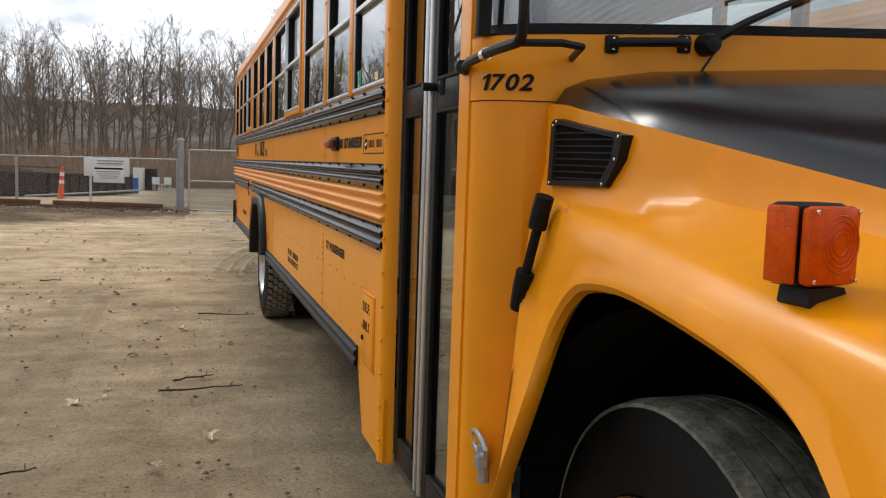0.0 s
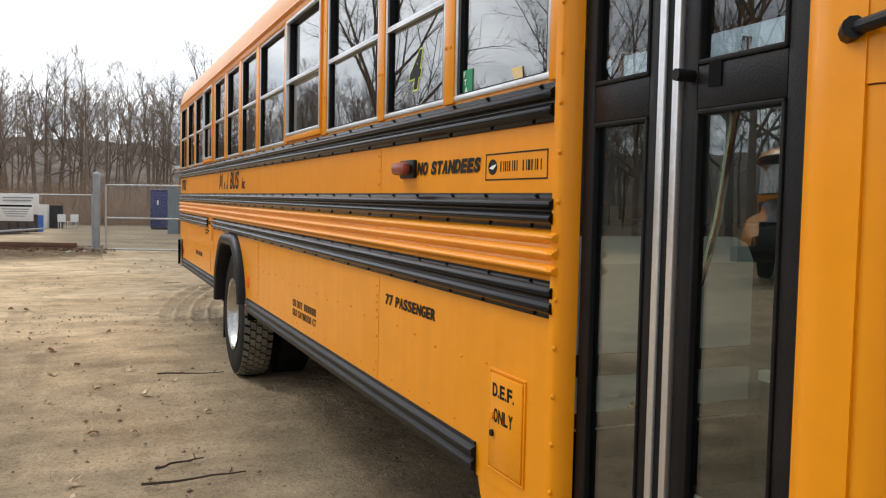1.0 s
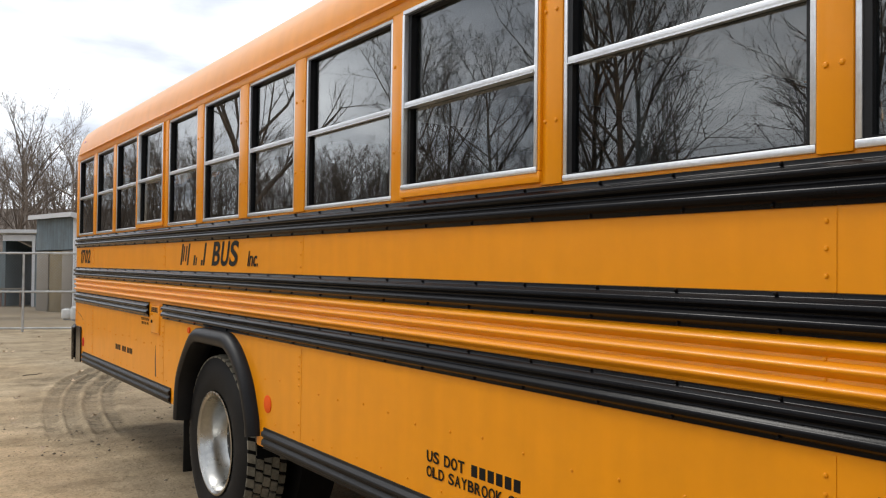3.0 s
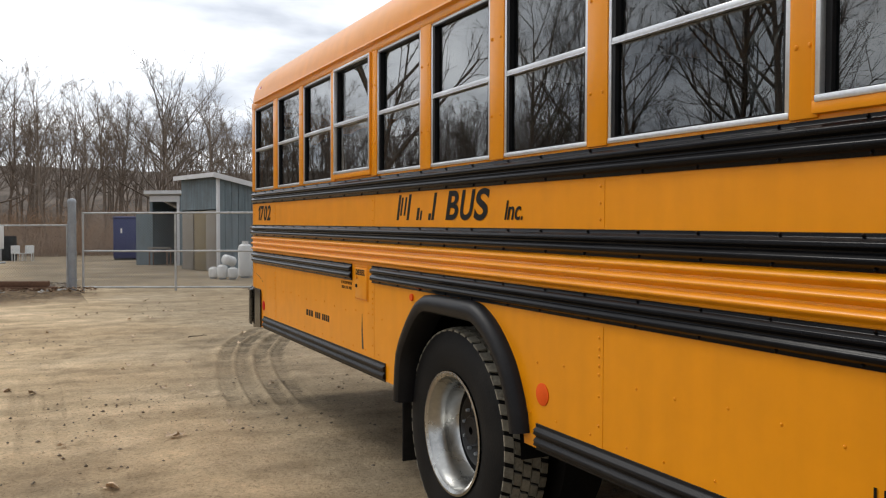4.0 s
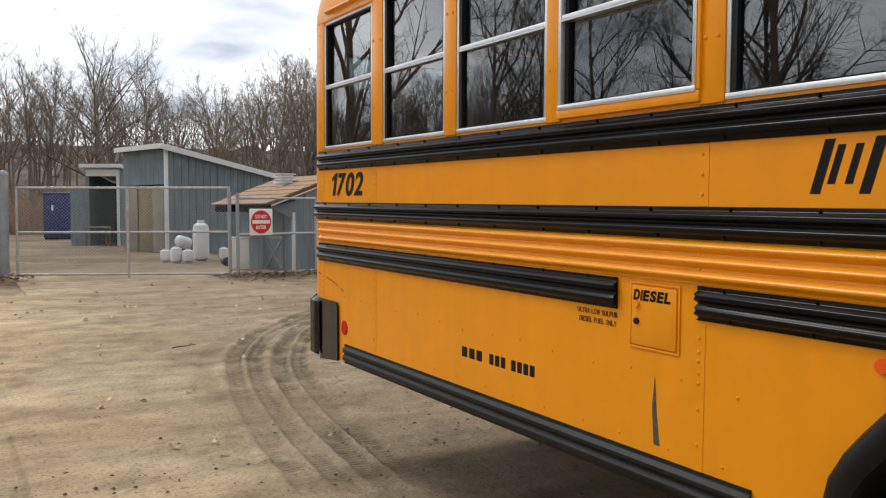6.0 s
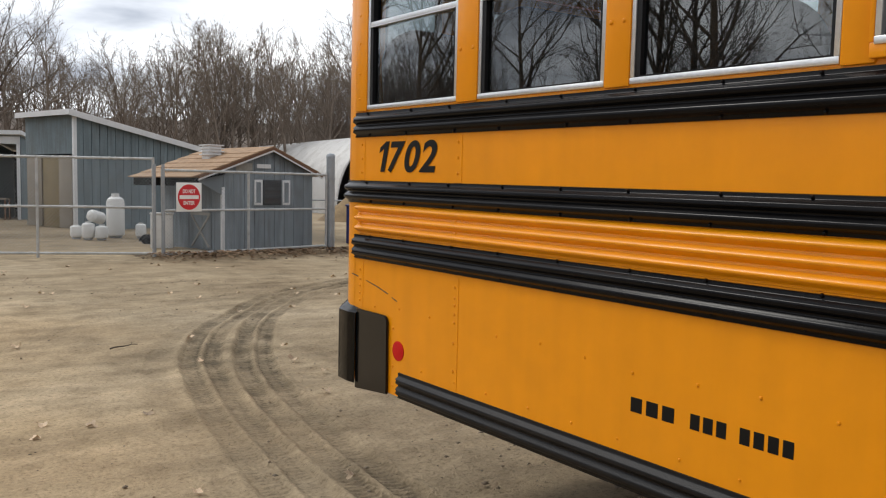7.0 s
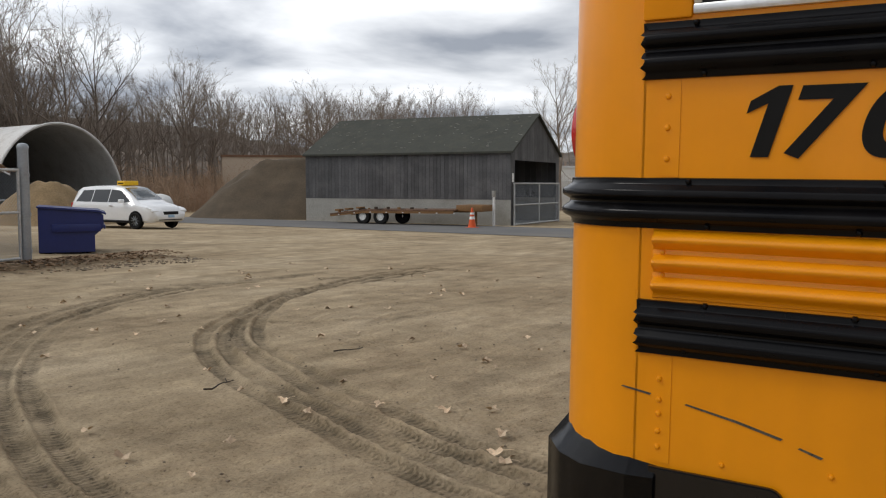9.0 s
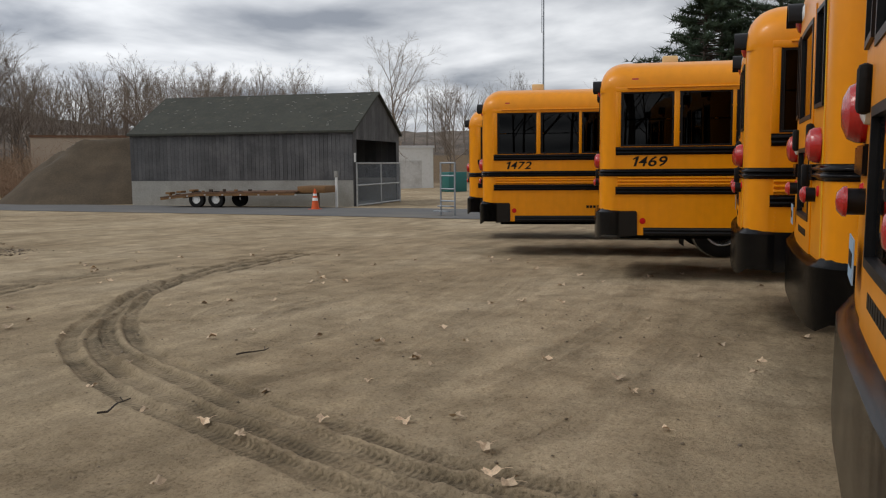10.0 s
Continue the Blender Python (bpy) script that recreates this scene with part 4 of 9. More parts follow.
    box(und, 0.06, WIDE - 0.06, 9.28 - REAR, 12.6 - REAR, 0.70, 0.86)
    box(und, 0.80, WIDE - 0.80, 0.6 - REAR, 12.5 - REAR, 0.55, 0.95)
    for ya, yb, xa in ((3.0, 7.85, 0.06), (7.85, 9.28, 0.78), (9.28, 12.66, 0.06)):
        box(und, xa, WIDE - xa, ya - REAR, yb - REAR, 0.86, 0.92)
    part("underbody", und, DARK, bus)
    ax = b()
    tube(ax, [(0.2, WHEEL_Y - REAR, WHEEL_R), (WIDE - 0.2, WHEEL_Y - REAR, WHEEL_R)], 0.09, 10)
    part("rear_axle", ax, DARK, bus)
    # rear corners, rear wall and its openings
    for z0, z1, nm in ((BASE_Z, 2.62, "rear_corner"),):
        part(nm, swept([(0.012, 12.56)] + corner_section(), z0, z1, 0.03), YELLOW, bus, "rounded yellow rear corner")
        left = [(WIDE - x, y) for x, y in [(0.012, 12.56)] + corner_section()]
        part(nm, swept(left[::-1], z0, z1, 0.03), YELLOW, bus, "rounded yellow rear corner")
    yr = 12.80 - REAR
    for x0, x1, z0, z1 in ((0.222, 0.70, BASE_Z, 1.90), (WIDE - 0.70, WIDE - 0.222, BASE_Z, 1.90), (0.222, 0.27, 1.90, 2.62), (0.62, 0.70, 1.90, 2.62), (WIDE - 0.27, WIDE - 0.222, 1.90, 2.62),
                           (WIDE - 0.70, WIDE - 0.62, 1.90, 2.62), (0.27, 0.62, 2.50, 2.62), (WIDE - 0.62, WIDE - 0.27, 2.50, 2.62), (0.70, WIDE - 0.70, 2.56, 2.62)):
        part("rear_panel", bowed(b(), x0, x1, z0, z1), YELLOW, bus, "yellow rear panel")
    door = b()
    x0, x1 = 0.71, WIDE - 0.71
    for a0, a1, c0, c1 in ((x0, x1, 0.72, 1.21), (x0, x1, 1.65, 1.87), (x0, x0 + 0.12, 1.21, 1.65), (x1 - 0.12, x1, 1.21, 1.65), (x0, x0 + 0.10, 1.87, 2.46), (x1 - 0.10, x1, 1.87, 2.46), (x0, x1, 2.46, 2.555)):
        bowed(door, a0, a1, c0, c1, 0.008, -0.025)
    dr = part("emergency_door", door, YELLOW, bus, "yellow rear emergency door")
    def rear_pane(parent, a0, a1, c0, c1, w):
        o = part("rear_pane", bowed(b(), a0, a1, c0, c1, -0.006, -0.010), WINDOW_GLASS, parent, "dark glass in a rubber seal")
        o.visible_shadow = False
        g = b()
        for e in ((a0, a1, c0, c0 + w), (a0, a1, c1 - w, c1), (a0, a0 + w, c0 + w, c1 - w), (a1 - w, a1, c0 + w, c1 - w)):
            bowed(g, e[0], e[1], e[2], e[3], 0.014, -0.015)
        part("rubber_seal", g, BLACK_PLASTIC, parent)
    rear_pane(dr, x0 + 0.10, x1 - 0.10, 1.19, 1.67, 0.03)
    for k in range(9):
        part("telephone_bar", bowed(b(), x0 + 0.22 + k * 0.062, x0 + 0.268 + k * 0.062, 1.085, 1.13, 0.0105, 0.0082), LETTER, dr)
    rear_pane(dr, x0 + 0.08, x1 - 0.08, 1.85, 2.48, 0.03)
    part("door_handle", box(b(), x0 + 0.03, x0 + 0.07, bow(0.75) - REAR + 0.008, bow(0.75) - REAR + 0.06, 1.42, 1.56, 0.01), BLACK_PLASTIC, dr, "black door handle")
    rear_pane(bus, 0.27, 0.62, 1.90, 2.50, 0.025)
    rear_pane(bus, WIDE - 0.62, WIDE - 0.27, 1.90, 2.50, 0.025)
    for xa, xb, z0, z1 in ((0.525, 0.70, 1.462, 1.562), (WIDE - 0.70, WIDE - 0.23, 1.462, 1.562)):
        part("rear_rail", bowed(b(), xa, xb, z0, z1, 0.024, 0.001, 0.006), BLACK_RAIL, bus)
    bump = b()
    plan = [(-0.012, 12.515), (-0.020, 12.57), (-0.008, 12.67), (0.04, 12.74), (0.13, 12.808), (0.30, 12.848), (0.7, 12.866), (1.22, 12.872)]
    plan = plan + [(WIDE - x, y) for x, y in reversed(plan[:-1])]
    lo, hi, top = [], [], []
    for x, y in plan:
        lo.append(bump.verts.new((x, y - REAR, 0.60 if 0.1 < x < WIDE - 0.1 else 0.655)))
        hi.append(bump.verts.new((x, y - REAR, 0.962 if 0.2 < x < WIDE - 0.2 else 0.972)))
        top.append(bump.verts.new((x + 0.06 * (1 if x < 1 else -1 if x > 1.5 else 0), min(y, bow(x) + 0.004) - REAR, 0.992 if 0.2 < x < WIDE - 0.2 else 1.020)))
    for i in range(len(plan) - 1):
        bump.faces.new((lo[i], lo[i + 1], hi[i + 1], hi[i]))
        bump.faces.new((hi[i], hi[i + 1], top[i + 1], top[i]))
    bmesh.ops.solidify(bump, geom=bump.faces[:], thickness=0.012)
    bmesh.ops.recalc_face_normals(bump, faces=bump.faces[:])
    part("rear_bumper", bump, BUMPER, bus, "dusty black wrap-round rear bumper")
    for xa, xb in ((-0.002, 0.011), (WIDE - 0.011, WIDE + 0.002)):
        corner = [(12.30 - 0.03 * math.sin(radians(a)), 0.962 + 0.03 * math.cos(radians(a))) for a in range(0, 91, 15)]
        part("bumper_side_plate", prism(b(), local([(12.53, 0.630), (12.53, 0.992)] + corner + [(12.266, 0.655)]), "x", xa, xb, 0, 0.003), BUMPER, bus, "scratched black side plate of the bumper")
    part("reflective_tape", bowed(b(), 0.236, 0.264, 1.02, 2.56, 0.003, 0.0005), TAPE, bus, "yellow reflective strip")
    big = finish(lathe(b(), [(0.001, 0.082), (0.05, 0.078), (0.090, 0.060), (0.104, 0.034), (0.106, 0.0)], (0, 0, 0), "y", 32), "tail_lamp", RED_LENS)
    mid = finish(lathe(b(), [(0.001, 0.034), (0.05, 0.030), (0.072, 0.018), (0.076, 0.0)], (0, 0, 0), "y", 28), "reversing_lamp", CLEAR_LENS)
    amb = finish(lathe(b(), [(0.001, 0.012), (0.03, 0.010), (0.036, 0.0)], (0, 0, 0), "y", 20), "rear_reflector", RED_DOT)
    stalk_lens = finish(lathe(b(), [(0.001, 0.034), (0.03, 0.030), (0.050, 0.012), (0.052, 0.0)], (0, 0, 0), "y", 24), "stalk_lens", RED_LENS)
    for sx in (1, -1):
        fx = (lambda x: x) if sx > 0 else (lambda x: WIDE - x)
        at = lambda x, z, out=0.0: pose(fx(x), bow(x) - REAR + out, z)
        part("tail_lamp", big, None, bus, "large round red tail lamp", at(0.40, 1.675))
        part("reversing_lamp", mid, None, bus, "round white reversing lamp", at(0.585, 1.70))
        part("rear_reflector", amb, None, bus, "small round red reflector", at(0.40, 1.40))
        part("door_buffer", box(b(), fx(0.665) - 0.028, fx(0.665) + 0.028, bow(0.66) - REAR + 0.001, bow(0.66) - REAR + 0.05, 1.655, 1.815, 0.02), RUBBER, bus, "black rubber buffer")
        st = part("stalk_lamp", lathe(b(), [(0.044, 0.0), (0.044, 0.09), (0.001, 0.09)], (0, 0, 0), "y", 20), BLACK_PLASTIC, bus, "round red lamp on a black stalk", at(0.55, 1.375, -0.035))
        part("stalk_lens", stalk_lens, None, st, "", pose(0, 0.091, 0))
        part("warning_lamp", mid if sx > 0 else mid, None, bus, "", at(0.52, 2.68, -0.03))
        wl_ = part("warning_lamp", big, None, bus, "round red warning lamp", at(0.34, 2.66, -0.04))
        xs = fx(0.34)
        hood = [(0.125 * math.cos(radians(a)), 0.125 * math.sin(radians(a))) for a in range(-20, 201, 15)]
        hood += [(0.112 * math.cos(radians(a)), 0.112 * math.sin(radians(a))) for a in range(200, -21, -15)]
        part("lamp_hood", prism(b(), hood, "y", -0.02, 0.14), BLACK_PLASTIC, wl_, "black lamp hood")
        part("marker_lamp", box(b(), fx(0.015), fx(0.015) + sx * 0.06, 12.26 - REAR, 12.37 - REAR, 2.735, 2.79, 0.016), RED_LENS, bus, "small red-brown marker lamp")
    pl = part("plate_panel", bowed(b(), WIDE - 0.60, WIDE - 0.30, 0.0, 0.15, 0.030, 0.026), PLATE, bus, "pale blue number plate", pose(0, 0, 1.10))
    part("plate_bar", bowed(b(), WIDE - 0.55, WIDE - 0.35, 0.05, 0.10, 0.032, 0.0302), LETTER, pl)
    part("roof_strobe", box(b(), 1.12, 1.32, 11.70 - REAR, 11.92 - REAR, 3.06, 3.20, 0.02), MANILA, bus, "pale yellow box on the roof")
    # interior
    fl2 = b()
    for ya, yb, xa in ((3.0, 7.85, 0.06), (7.85, 9.28, 0.78), (9.28, 12.66, 0.06)):
        box(fl2, xa, WIDE - xa, ya - REAR, yb - REAR, 0.93, 0.97)
    part("cabin_floor", fl2, SEAT, bus)
    seat = finish(seat_mesh(), "seat", SEAT)
    for i in range(12):
        y = SEAT_Y + i * 0.73
        lift = 1.0
        part("seat", seat, None, bus, "", pose(0.08, y - REAR, lift))
        part("seat", seat, None, bus, "", pose(WIDE - 1.08, y - REAR, lift))
    lining = box(b(), 0.055, 0.06, 3.0 - REAR, 12.66 - REAR, 1.25, SILL_Z)
    part("wall_lining", lining, INNER, bus)
    part("wall_lining", box(b(), WIDE - 0.06, WIDE - 0.055, 3.0 - REAR, 12.66 - REAR, 1.25, SILL_Z), INNER, bus)
    part("ceiling_lining", box(b(), 0.06, WIDE - 0.06, 2.2 - REAR, 12.6 - REAR, 2.612, 2.622), INNER, bus)
    # rivets
    SEAMS = (4.535, 7.27, 9.553, 11.81, 12.515)
    for y in SEAMS:
        for z0, z1 in ((BASE_Z + 0.004, 1.214), (1.566, 1.750)):
            if y == 12.515 and z0 < 1:
                z0 = 1.0
            part("seam_strip", box(b(), 0.0106, 0.0118, y - 0.024 - REAR, y + 0.016 - REAR, z0, z1), YELLOW, bus)
    rv = b()
    for y in SEAMS:
        for z in ([0.843, 0.951] if y < 12.5 else []) + [1.031, 1.063, 1.098, 1.126, 1.168, 1.374, 1.419, 1.60, 1.66, 1.72]:
            dome(rv, y, z, 0.0075, 0.008 if 1.33 < z < 1.46 else 0.0108)
    for k in range(4):
        dome(rv, 12.238, 0.70 + 0.082 * k, 0.0075)
    for k in range(44):
        y = 3.22 + 0.2135 * k + 0.012 * math.sin(k * 2.3)
        if not 7.7 < y < 9.4 and min(abs(y - e) for e in SEAMS) > 0.06:
            dome(rv, y, 1.024 + 0.010 * math.sin(k * 1.7), 0.0065)
        if not 7.7 < y < 9.4 and 3.6 < y < 12.0:
            dome(rv, y + 0.05, 0.80, 0.0055)
    for i in range(1, 12):
        for y in (WINDOWS[i - 1][1] + 0.026, WINDOWS[i][0] - 0.026):
            for z in (2.06, 2.40):
                dome(rv, y, z, 0.009, 0.002, 0.006)
    for z in (1.92, 2.03, 2.16, 2.28, 2.42, 2.54):
        dome(rv, 12.53, z, 0.007, 0.002, 0.005)
    tagged(part("rivets", rv, YELLOW, bus), kind="stuff")
    rv = b()
    for k in range(32):
        y = 3.15 + 0.30 * k
        for z in (1.760, 1.855, 1.471, 1.557, 1.320, 1.230):
            if not (z < 1.33 and 9.5 < y < 9.95):
                dome(rv, y + 0.02 * math.sin(k * 2.7 + z * 40), z, 0.007, 0.006, 0.007)
    tagged(part("rail_bolts", rv, BLACK_RAIL, bus), kind="stuff")
    # reflectors
    part("reflector", disc(b(), 7.652, 0.890, 0.046, 0.012, 0.007), ORANGE_DOT, bus, "round orange reflector")
    part("reflector", disc(b(), 12.195, 0.854, 0.042, 0.012, 0.008), RED_DOT, bus, "round red reflector")
    part("reflector", disc(b(), 8.965, 1.182, 0.020, 0.012, 0.002, 16), ORANGE_DOT, bus)
    # side marker lamp
    lm = part("side_marker_lamp", box(b(), -0.004, 0.016, 4.088 - REAR, 4.245 - REAR, 1.620, 1.690, 0.008), BLACK_PLASTIC, bus, "amber side marker lamp on a black base")
    lens_bm = b()
    box(lens_bm, -0.040, -0.002, 4.108 - REAR, 4.250 - REAR, 1.632, 1.680, 0.018)
    part("lens", lens_bm, DULL_LENS, lm, "weathered red-brown lens")
    # fuel and DEF doors
    def flap_door(y0, y1, z0, z1, ky, kz):
        d = part("filler_door", box(b(), 0.004, 0.014, y0 - REAR, y1 - REAR, z0, z1, 0.004), YELLOW, bus, "yellow hinged filler door")
        fr = b()
        for e in ((y0 - 0.012, y1 + 0.012, z0 - 0.012, z0 - 0.004), (y0 - 0.012, y1 + 0.012, z1 + 0.004, z1 + 0.012), (y0 - 0.012, y0 - 0.004, z0 - 0.004, z1 + 0.004), (y1 + 0.004, y1 + 0.012, z0 - 0.004, z1 + 0.004)):
            box(fr, 0.007, 0.014, e[0] - REAR, e[1] - REAR, e[2], e[3], 0.002)
        part("door_trim", fr, YELLOW, d)
        part("lock", disc(b(), ky, kz, 0.011, 0.012, -0.003, 12), BLACK_PLASTIC, d, "small black lock")
        part("catch", disc(b(), ky, kz + 0.055, 0.012, 0.012, -0.004, 12), YELLOW, d)
    flap_door(9.642, 9.842, 1.112, 1.306, 9.815, 1.19)
    flap_door(3.19, 3.40, 0.725, 1.015, 3.375, 0.83)
    return bus


def set_back(p):
    """Spreads the bonnet side and fender rearwards and inwards, up to the cowl."""
    k = 1.0 + (0.09 + 0.062 * smooth(1.30, 1.58, p.y)) * smooth(0.95, 1.35, p.z)
    c = Vector((-0.738, -0.193, 1.562))
    return c + (Vector(p) - c) * k


def build_front(bus):
    """Door, stairwell, cowl, bonnet, fender and front wheel."""
    b = lambda: bmesh.new()
    # stepped-down panel ahead of the skirt and the door posts
    low = [(3.49, 0.662), (3.38, 0.41), (2.99, 0.41), (2.99, 0.662)]
    part("lower_panel", prism(b(), local(low), "x", 0.012, 0.04), YELLOW, bus, "yellow lower panel")
    part("door_post", swept([(0.052, 2.984), (0.034, 2.988), (0.016, 2.995), (0.004, 3.008), (0.0, 3.022), (0.0, 3.042), (0.012, 3.046)], 0.41, 2.62, 0.012), YELLOW, bus, "yellow door post with rivets")
    rv = b()
    for k in range(16):
        dome(rv, 3.012, 0.50 + 0.13 * k, 0.008, 0.0)
        if k < 10:
            dome(rv, 3.055, 0.72 + 0.115 * k, 0.006, 0.012)
    tagged(part("rivets", rv, YELLOW, bus), kind="stuff")
    # folding entrance door
    for y0, y1, nm in ((2.662, 2.982, "rear_leaf"), (2.213, 2.583, "front_leaf")):
        fr = b()
        ya, yb = y0 - REAR, y1 - REAR
        ga, gb = (ya + 0.044, yb - 0.046) if nm == "rear_leaf" else (ya + 0.066, yb - 0.048)
        box(fr, 0.056, 0.09, ya, ga, 0.43, 2.60, 0.004)
        box(fr, 0.056, 0.09, gb, yb, 0.43, 2.60, 0.004)
        box(fr, 0.056, 0.09, ga, gb, 0.43, 0.52, 0.004)
        box(fr, 0.056, 0.09, ga, gb, 1.742, 1.835, 0.004)
        box(fr, 0.056, 0.09, ga, gb, 2.54, 2.60, 0.004)
        leaf = part("door_leaf", fr, BLACK_PLASTIC, bus, "black-framed folding door leaf")
        gk = b()
        for c0, c1 in ((0.52, 1.742), (1.835, 2.54)):
            for e in ((ga, gb, c0, c0 + 0.012), (ga, gb, c1 - 0.012, c1), (ga, ga + 0.010, c0, c1), (gb - 0.010, gb, c0, c1)):
                box(gk, 0.052, 0.0695, e[0], e[1], e[2], e[3], 0.004)
        part("rubber_seal", gk, RUBBER, leaf)
        for c0, c1 in ((0.525, 1.737), (1.84, 2.535)):
            o = part("pane", box(b(), 0.070, 0.074, ga, gb, c0, c1), DOOR_GLASS if c0 < 1 else WINDOW_GLASS, leaf, "clear door glass")
            o.visible_shadow = False
    ms = b()
    box(ms, 0.044, 0.066, 2.637 - REAR, 2.660 - REAR, 0.43, 2.60, 0.004)
    box(ms, 0.044, 0.066, 2.585 - REAR, 2.608 - REAR, 0.43, 2.60, 0.004)
    part("door_strip", ms, ALUMINIUM, bus, "pair of aluminium edge strips")
    part("door_gap_seal", box(b(), 0.052, 0.085, 2.6085 - REAR, 2.6365 - REAR, 0.43, 2.60), RUBBER, bus)
    kn = part("door_lock", disc(b(), 2.552, 1.815, 0.014, 0.056, 0.01, 16), BLACK_PLASTIC, bus, "door lock knob")
    part("lock_recess", box(b(), 0.053, 0.058, 2.459 - REAR, 2.497 - REAR, 1.785, 1.845), DARK, bus)
    # stairwell
    st = b()
    box(st, 0.06, 0.95, 2.05 - REAR, 2.98 - REAR, 0.40, 0.44)
    box(st, 0.38, 0.98, 2.05 - REAR, 2.98 - REAR, 0.44, 0.74, 0.01)
    box(st, 0.67, 0.98, 2.05 - REAR, 2.98 - REAR, 0.74, 1.06, 0.01)
    part("steps", st, SEAT, bus, "dark rubber entrance steps")
    nz = b()
    box(nz, 0.372, 0.40, 2.06 - REAR, 2.97 - REAR, 0.715, 0.744)
    box(nz, 0.662, 0.69, 2.06 - REAR, 2.97 - REAR, 1.035, 1.064)
    part("step_edge", nz, PAPER, bus, "white step edge")
    part("modesty_panel", prism(b(), [(0.052, 1.13), (0.665, 1.13), (0.665, 1.38), (0.64, 1.43), (0.59, 1.45), (0.052, 1.45)], "y", 3.012 - REAR, 3.03 - REAR), INNER, bus, "pale grey-green modesty panel")
    part("panel_cap", box(b(), 0.052, 0.60, 3.008 - REAR, 3.011 - REAR, 1.375, 1.448), PAPER, bus, "paler band along the panel top")
    part("kick_strip", box(b(), 0.052, 0.665, 3.008 - REAR, 3.03 - REAR, 1.07, 1.128), SEAT, bus, "dark strip along the floor")
    part("well_panel", box(b(), 0.052, 0.665, 3.012 - REAR, 3.03 - REAR, 0.44, 1.068), INNER, bus, "pale grey stairwell panel")
    part("stair_side", box(b(), 0.95, 1.0, 2.0 - REAR, 3.0 - REAR, 1.07, 1.42, 0.01), INNER, bus, "pale grey-green stairwell panel")
    part("dash", box(b(), 0.98, WIDE - 0.06, 1.85 - REAR, 2.15 - REAR, 0.9, 1.75, 0.05), SEAT, bus)
    hr = tube(b(), [(0.33, 2.70 - REAR, 1.95), (0.335, 2.74 - REAR, 1.76), (0.345, 2.80 - REAR, 1.50), (0.345, 2.84 - REAR, 1.38), (0.335, 2.91 - REAR, 1.19), (0.32, 2.95 - REAR, 1.07), (0.305, 2.975 - REAR, 1.005), (0.285, 2.992 - REAR, 0.975), (0.26, 3.0 - REAR, 0.975), (0.245, 3.011 - REAR, 0.985)], 0.013, 10)
    part("hand_rail", hr, CHROME, bus, "bent chrome hand rail")
    # cowl
    plan = [(0.012, 2.115), (0.012, 2.045), (0.022, 2.005), (0.055, 1.968), (0.125, 1.938), (0.19, 1.922), (0.32, 1.905), (0.7, 1.86), (1.22, 1.84)]
    plan = plan + [(WIDE - x, y) for x, y in reversed(plan[:-1])]
    part("cowl_side", swept(plan[:5][::-1], 0.41, 1.735), YELLOW, bus, "yellow cowl panel")
    part("cowl_side", swept(plan[-5:][::-1], 0.41, 1.735), YELLOW, bus)
    part("cowl_front", swept(plan[5:-5][::-1], 1.402, 1.735), YELLOW, bus, "yellow cowl panel")
    part("cowl_corner", swept(plan[4:6][::-1], 1.20, 1.735), YELLOW, bus)
    part("cowl_corner", swept(plan[-6:-4][::-1], 1.20, 1.735), YELLOW, bus)
    part("cowl_band", swept([(x - 0.003 if x < 1.22 else x + 0.003, y - 0.003) for x, y in plan[::-1]], 1.738, 1.868), YELLOW, bus, "yellow band under the windscreen")
    part("front_post", swept([(0.006, 2.06), (0.006, 2.13), (0.010, 2.16), (0.022, 2.19), (0.037, 2.212), (0.055, 2.2125)], 0.41, 2.62, 0.012), YELLOW, bus)
    gk = b()
    for k, (z0, off) in enumerate(((1.868, 0.0), (1.880, 0.010), (1.900, 0.016))):
        ring = [gk.verts.new((x + (off if x < 1.22 else -off) - 0.004, y + off - 0.004 - REAR, z0)) for x, y in plan[1:-1]]
        if k:
            for i in range(len(plan) - 3):
                gk.faces.new((prev[i], prev[i + 1], ring[i + 1], ring[i]))
        prev = ring
    bmesh.ops.solidify(gk, geom=gk.faces[:], thickness=0.02)
    bmesh.ops.recalc_face_normals(gk, faces=gk.faces[:])
    part("windscreen_gasket", gk, BLACK_PLASTIC, bus, "black rubber windscreen seal")
    part("windscreen_post", box(b(), -0.002, 0.035, 1.975 - REAR, 2.005 - REAR, 1.868, 2.61, 0.006), BLACK_PLASTIC, bus, "black rubber edge of the windscreen")
    ws = b()
    lo = [ws.verts.new((x + (0.025 if x < 1.22 else -0.025), y + 0.02 - REAR, 1.892)) for x, y in plan[1:-1]]
    hi = [ws.verts.new((x + (0.03 if x < 1.22 else -0.03), y + 0.17 - REAR, 2.62)) for x, y in plan[1:-1]]
    for i in range(len(lo) - 1):
        ws.faces.new((lo[i], lo[i + 1], hi[i + 1], hi[i]))
    bmesh.ops.solidify(ws, geom=ws.faces[:], thickness=0.006)
    o = part("windscreen", ws, SCREEN_GLASS, bus, "curved windscreen glass")
    o.visible_shadow = False
    # the foot of the windscreen rises towards its middle
    for o in bus.children:
        if o.name.split(".")[0] in ("cowl_band", "windscreen_gasket", "windscreen", "windscreen_post"):
            for v in o.data.vertices:
                if v.co.z > 1.8:
                    k = min(1.0, max(0.0, (2.62 - v.co.z) / 0.752))
                    v.co.z += k * (0.032 + 0.05 * max(0.0, min(v.co.x, WIDE - v.co.x)))
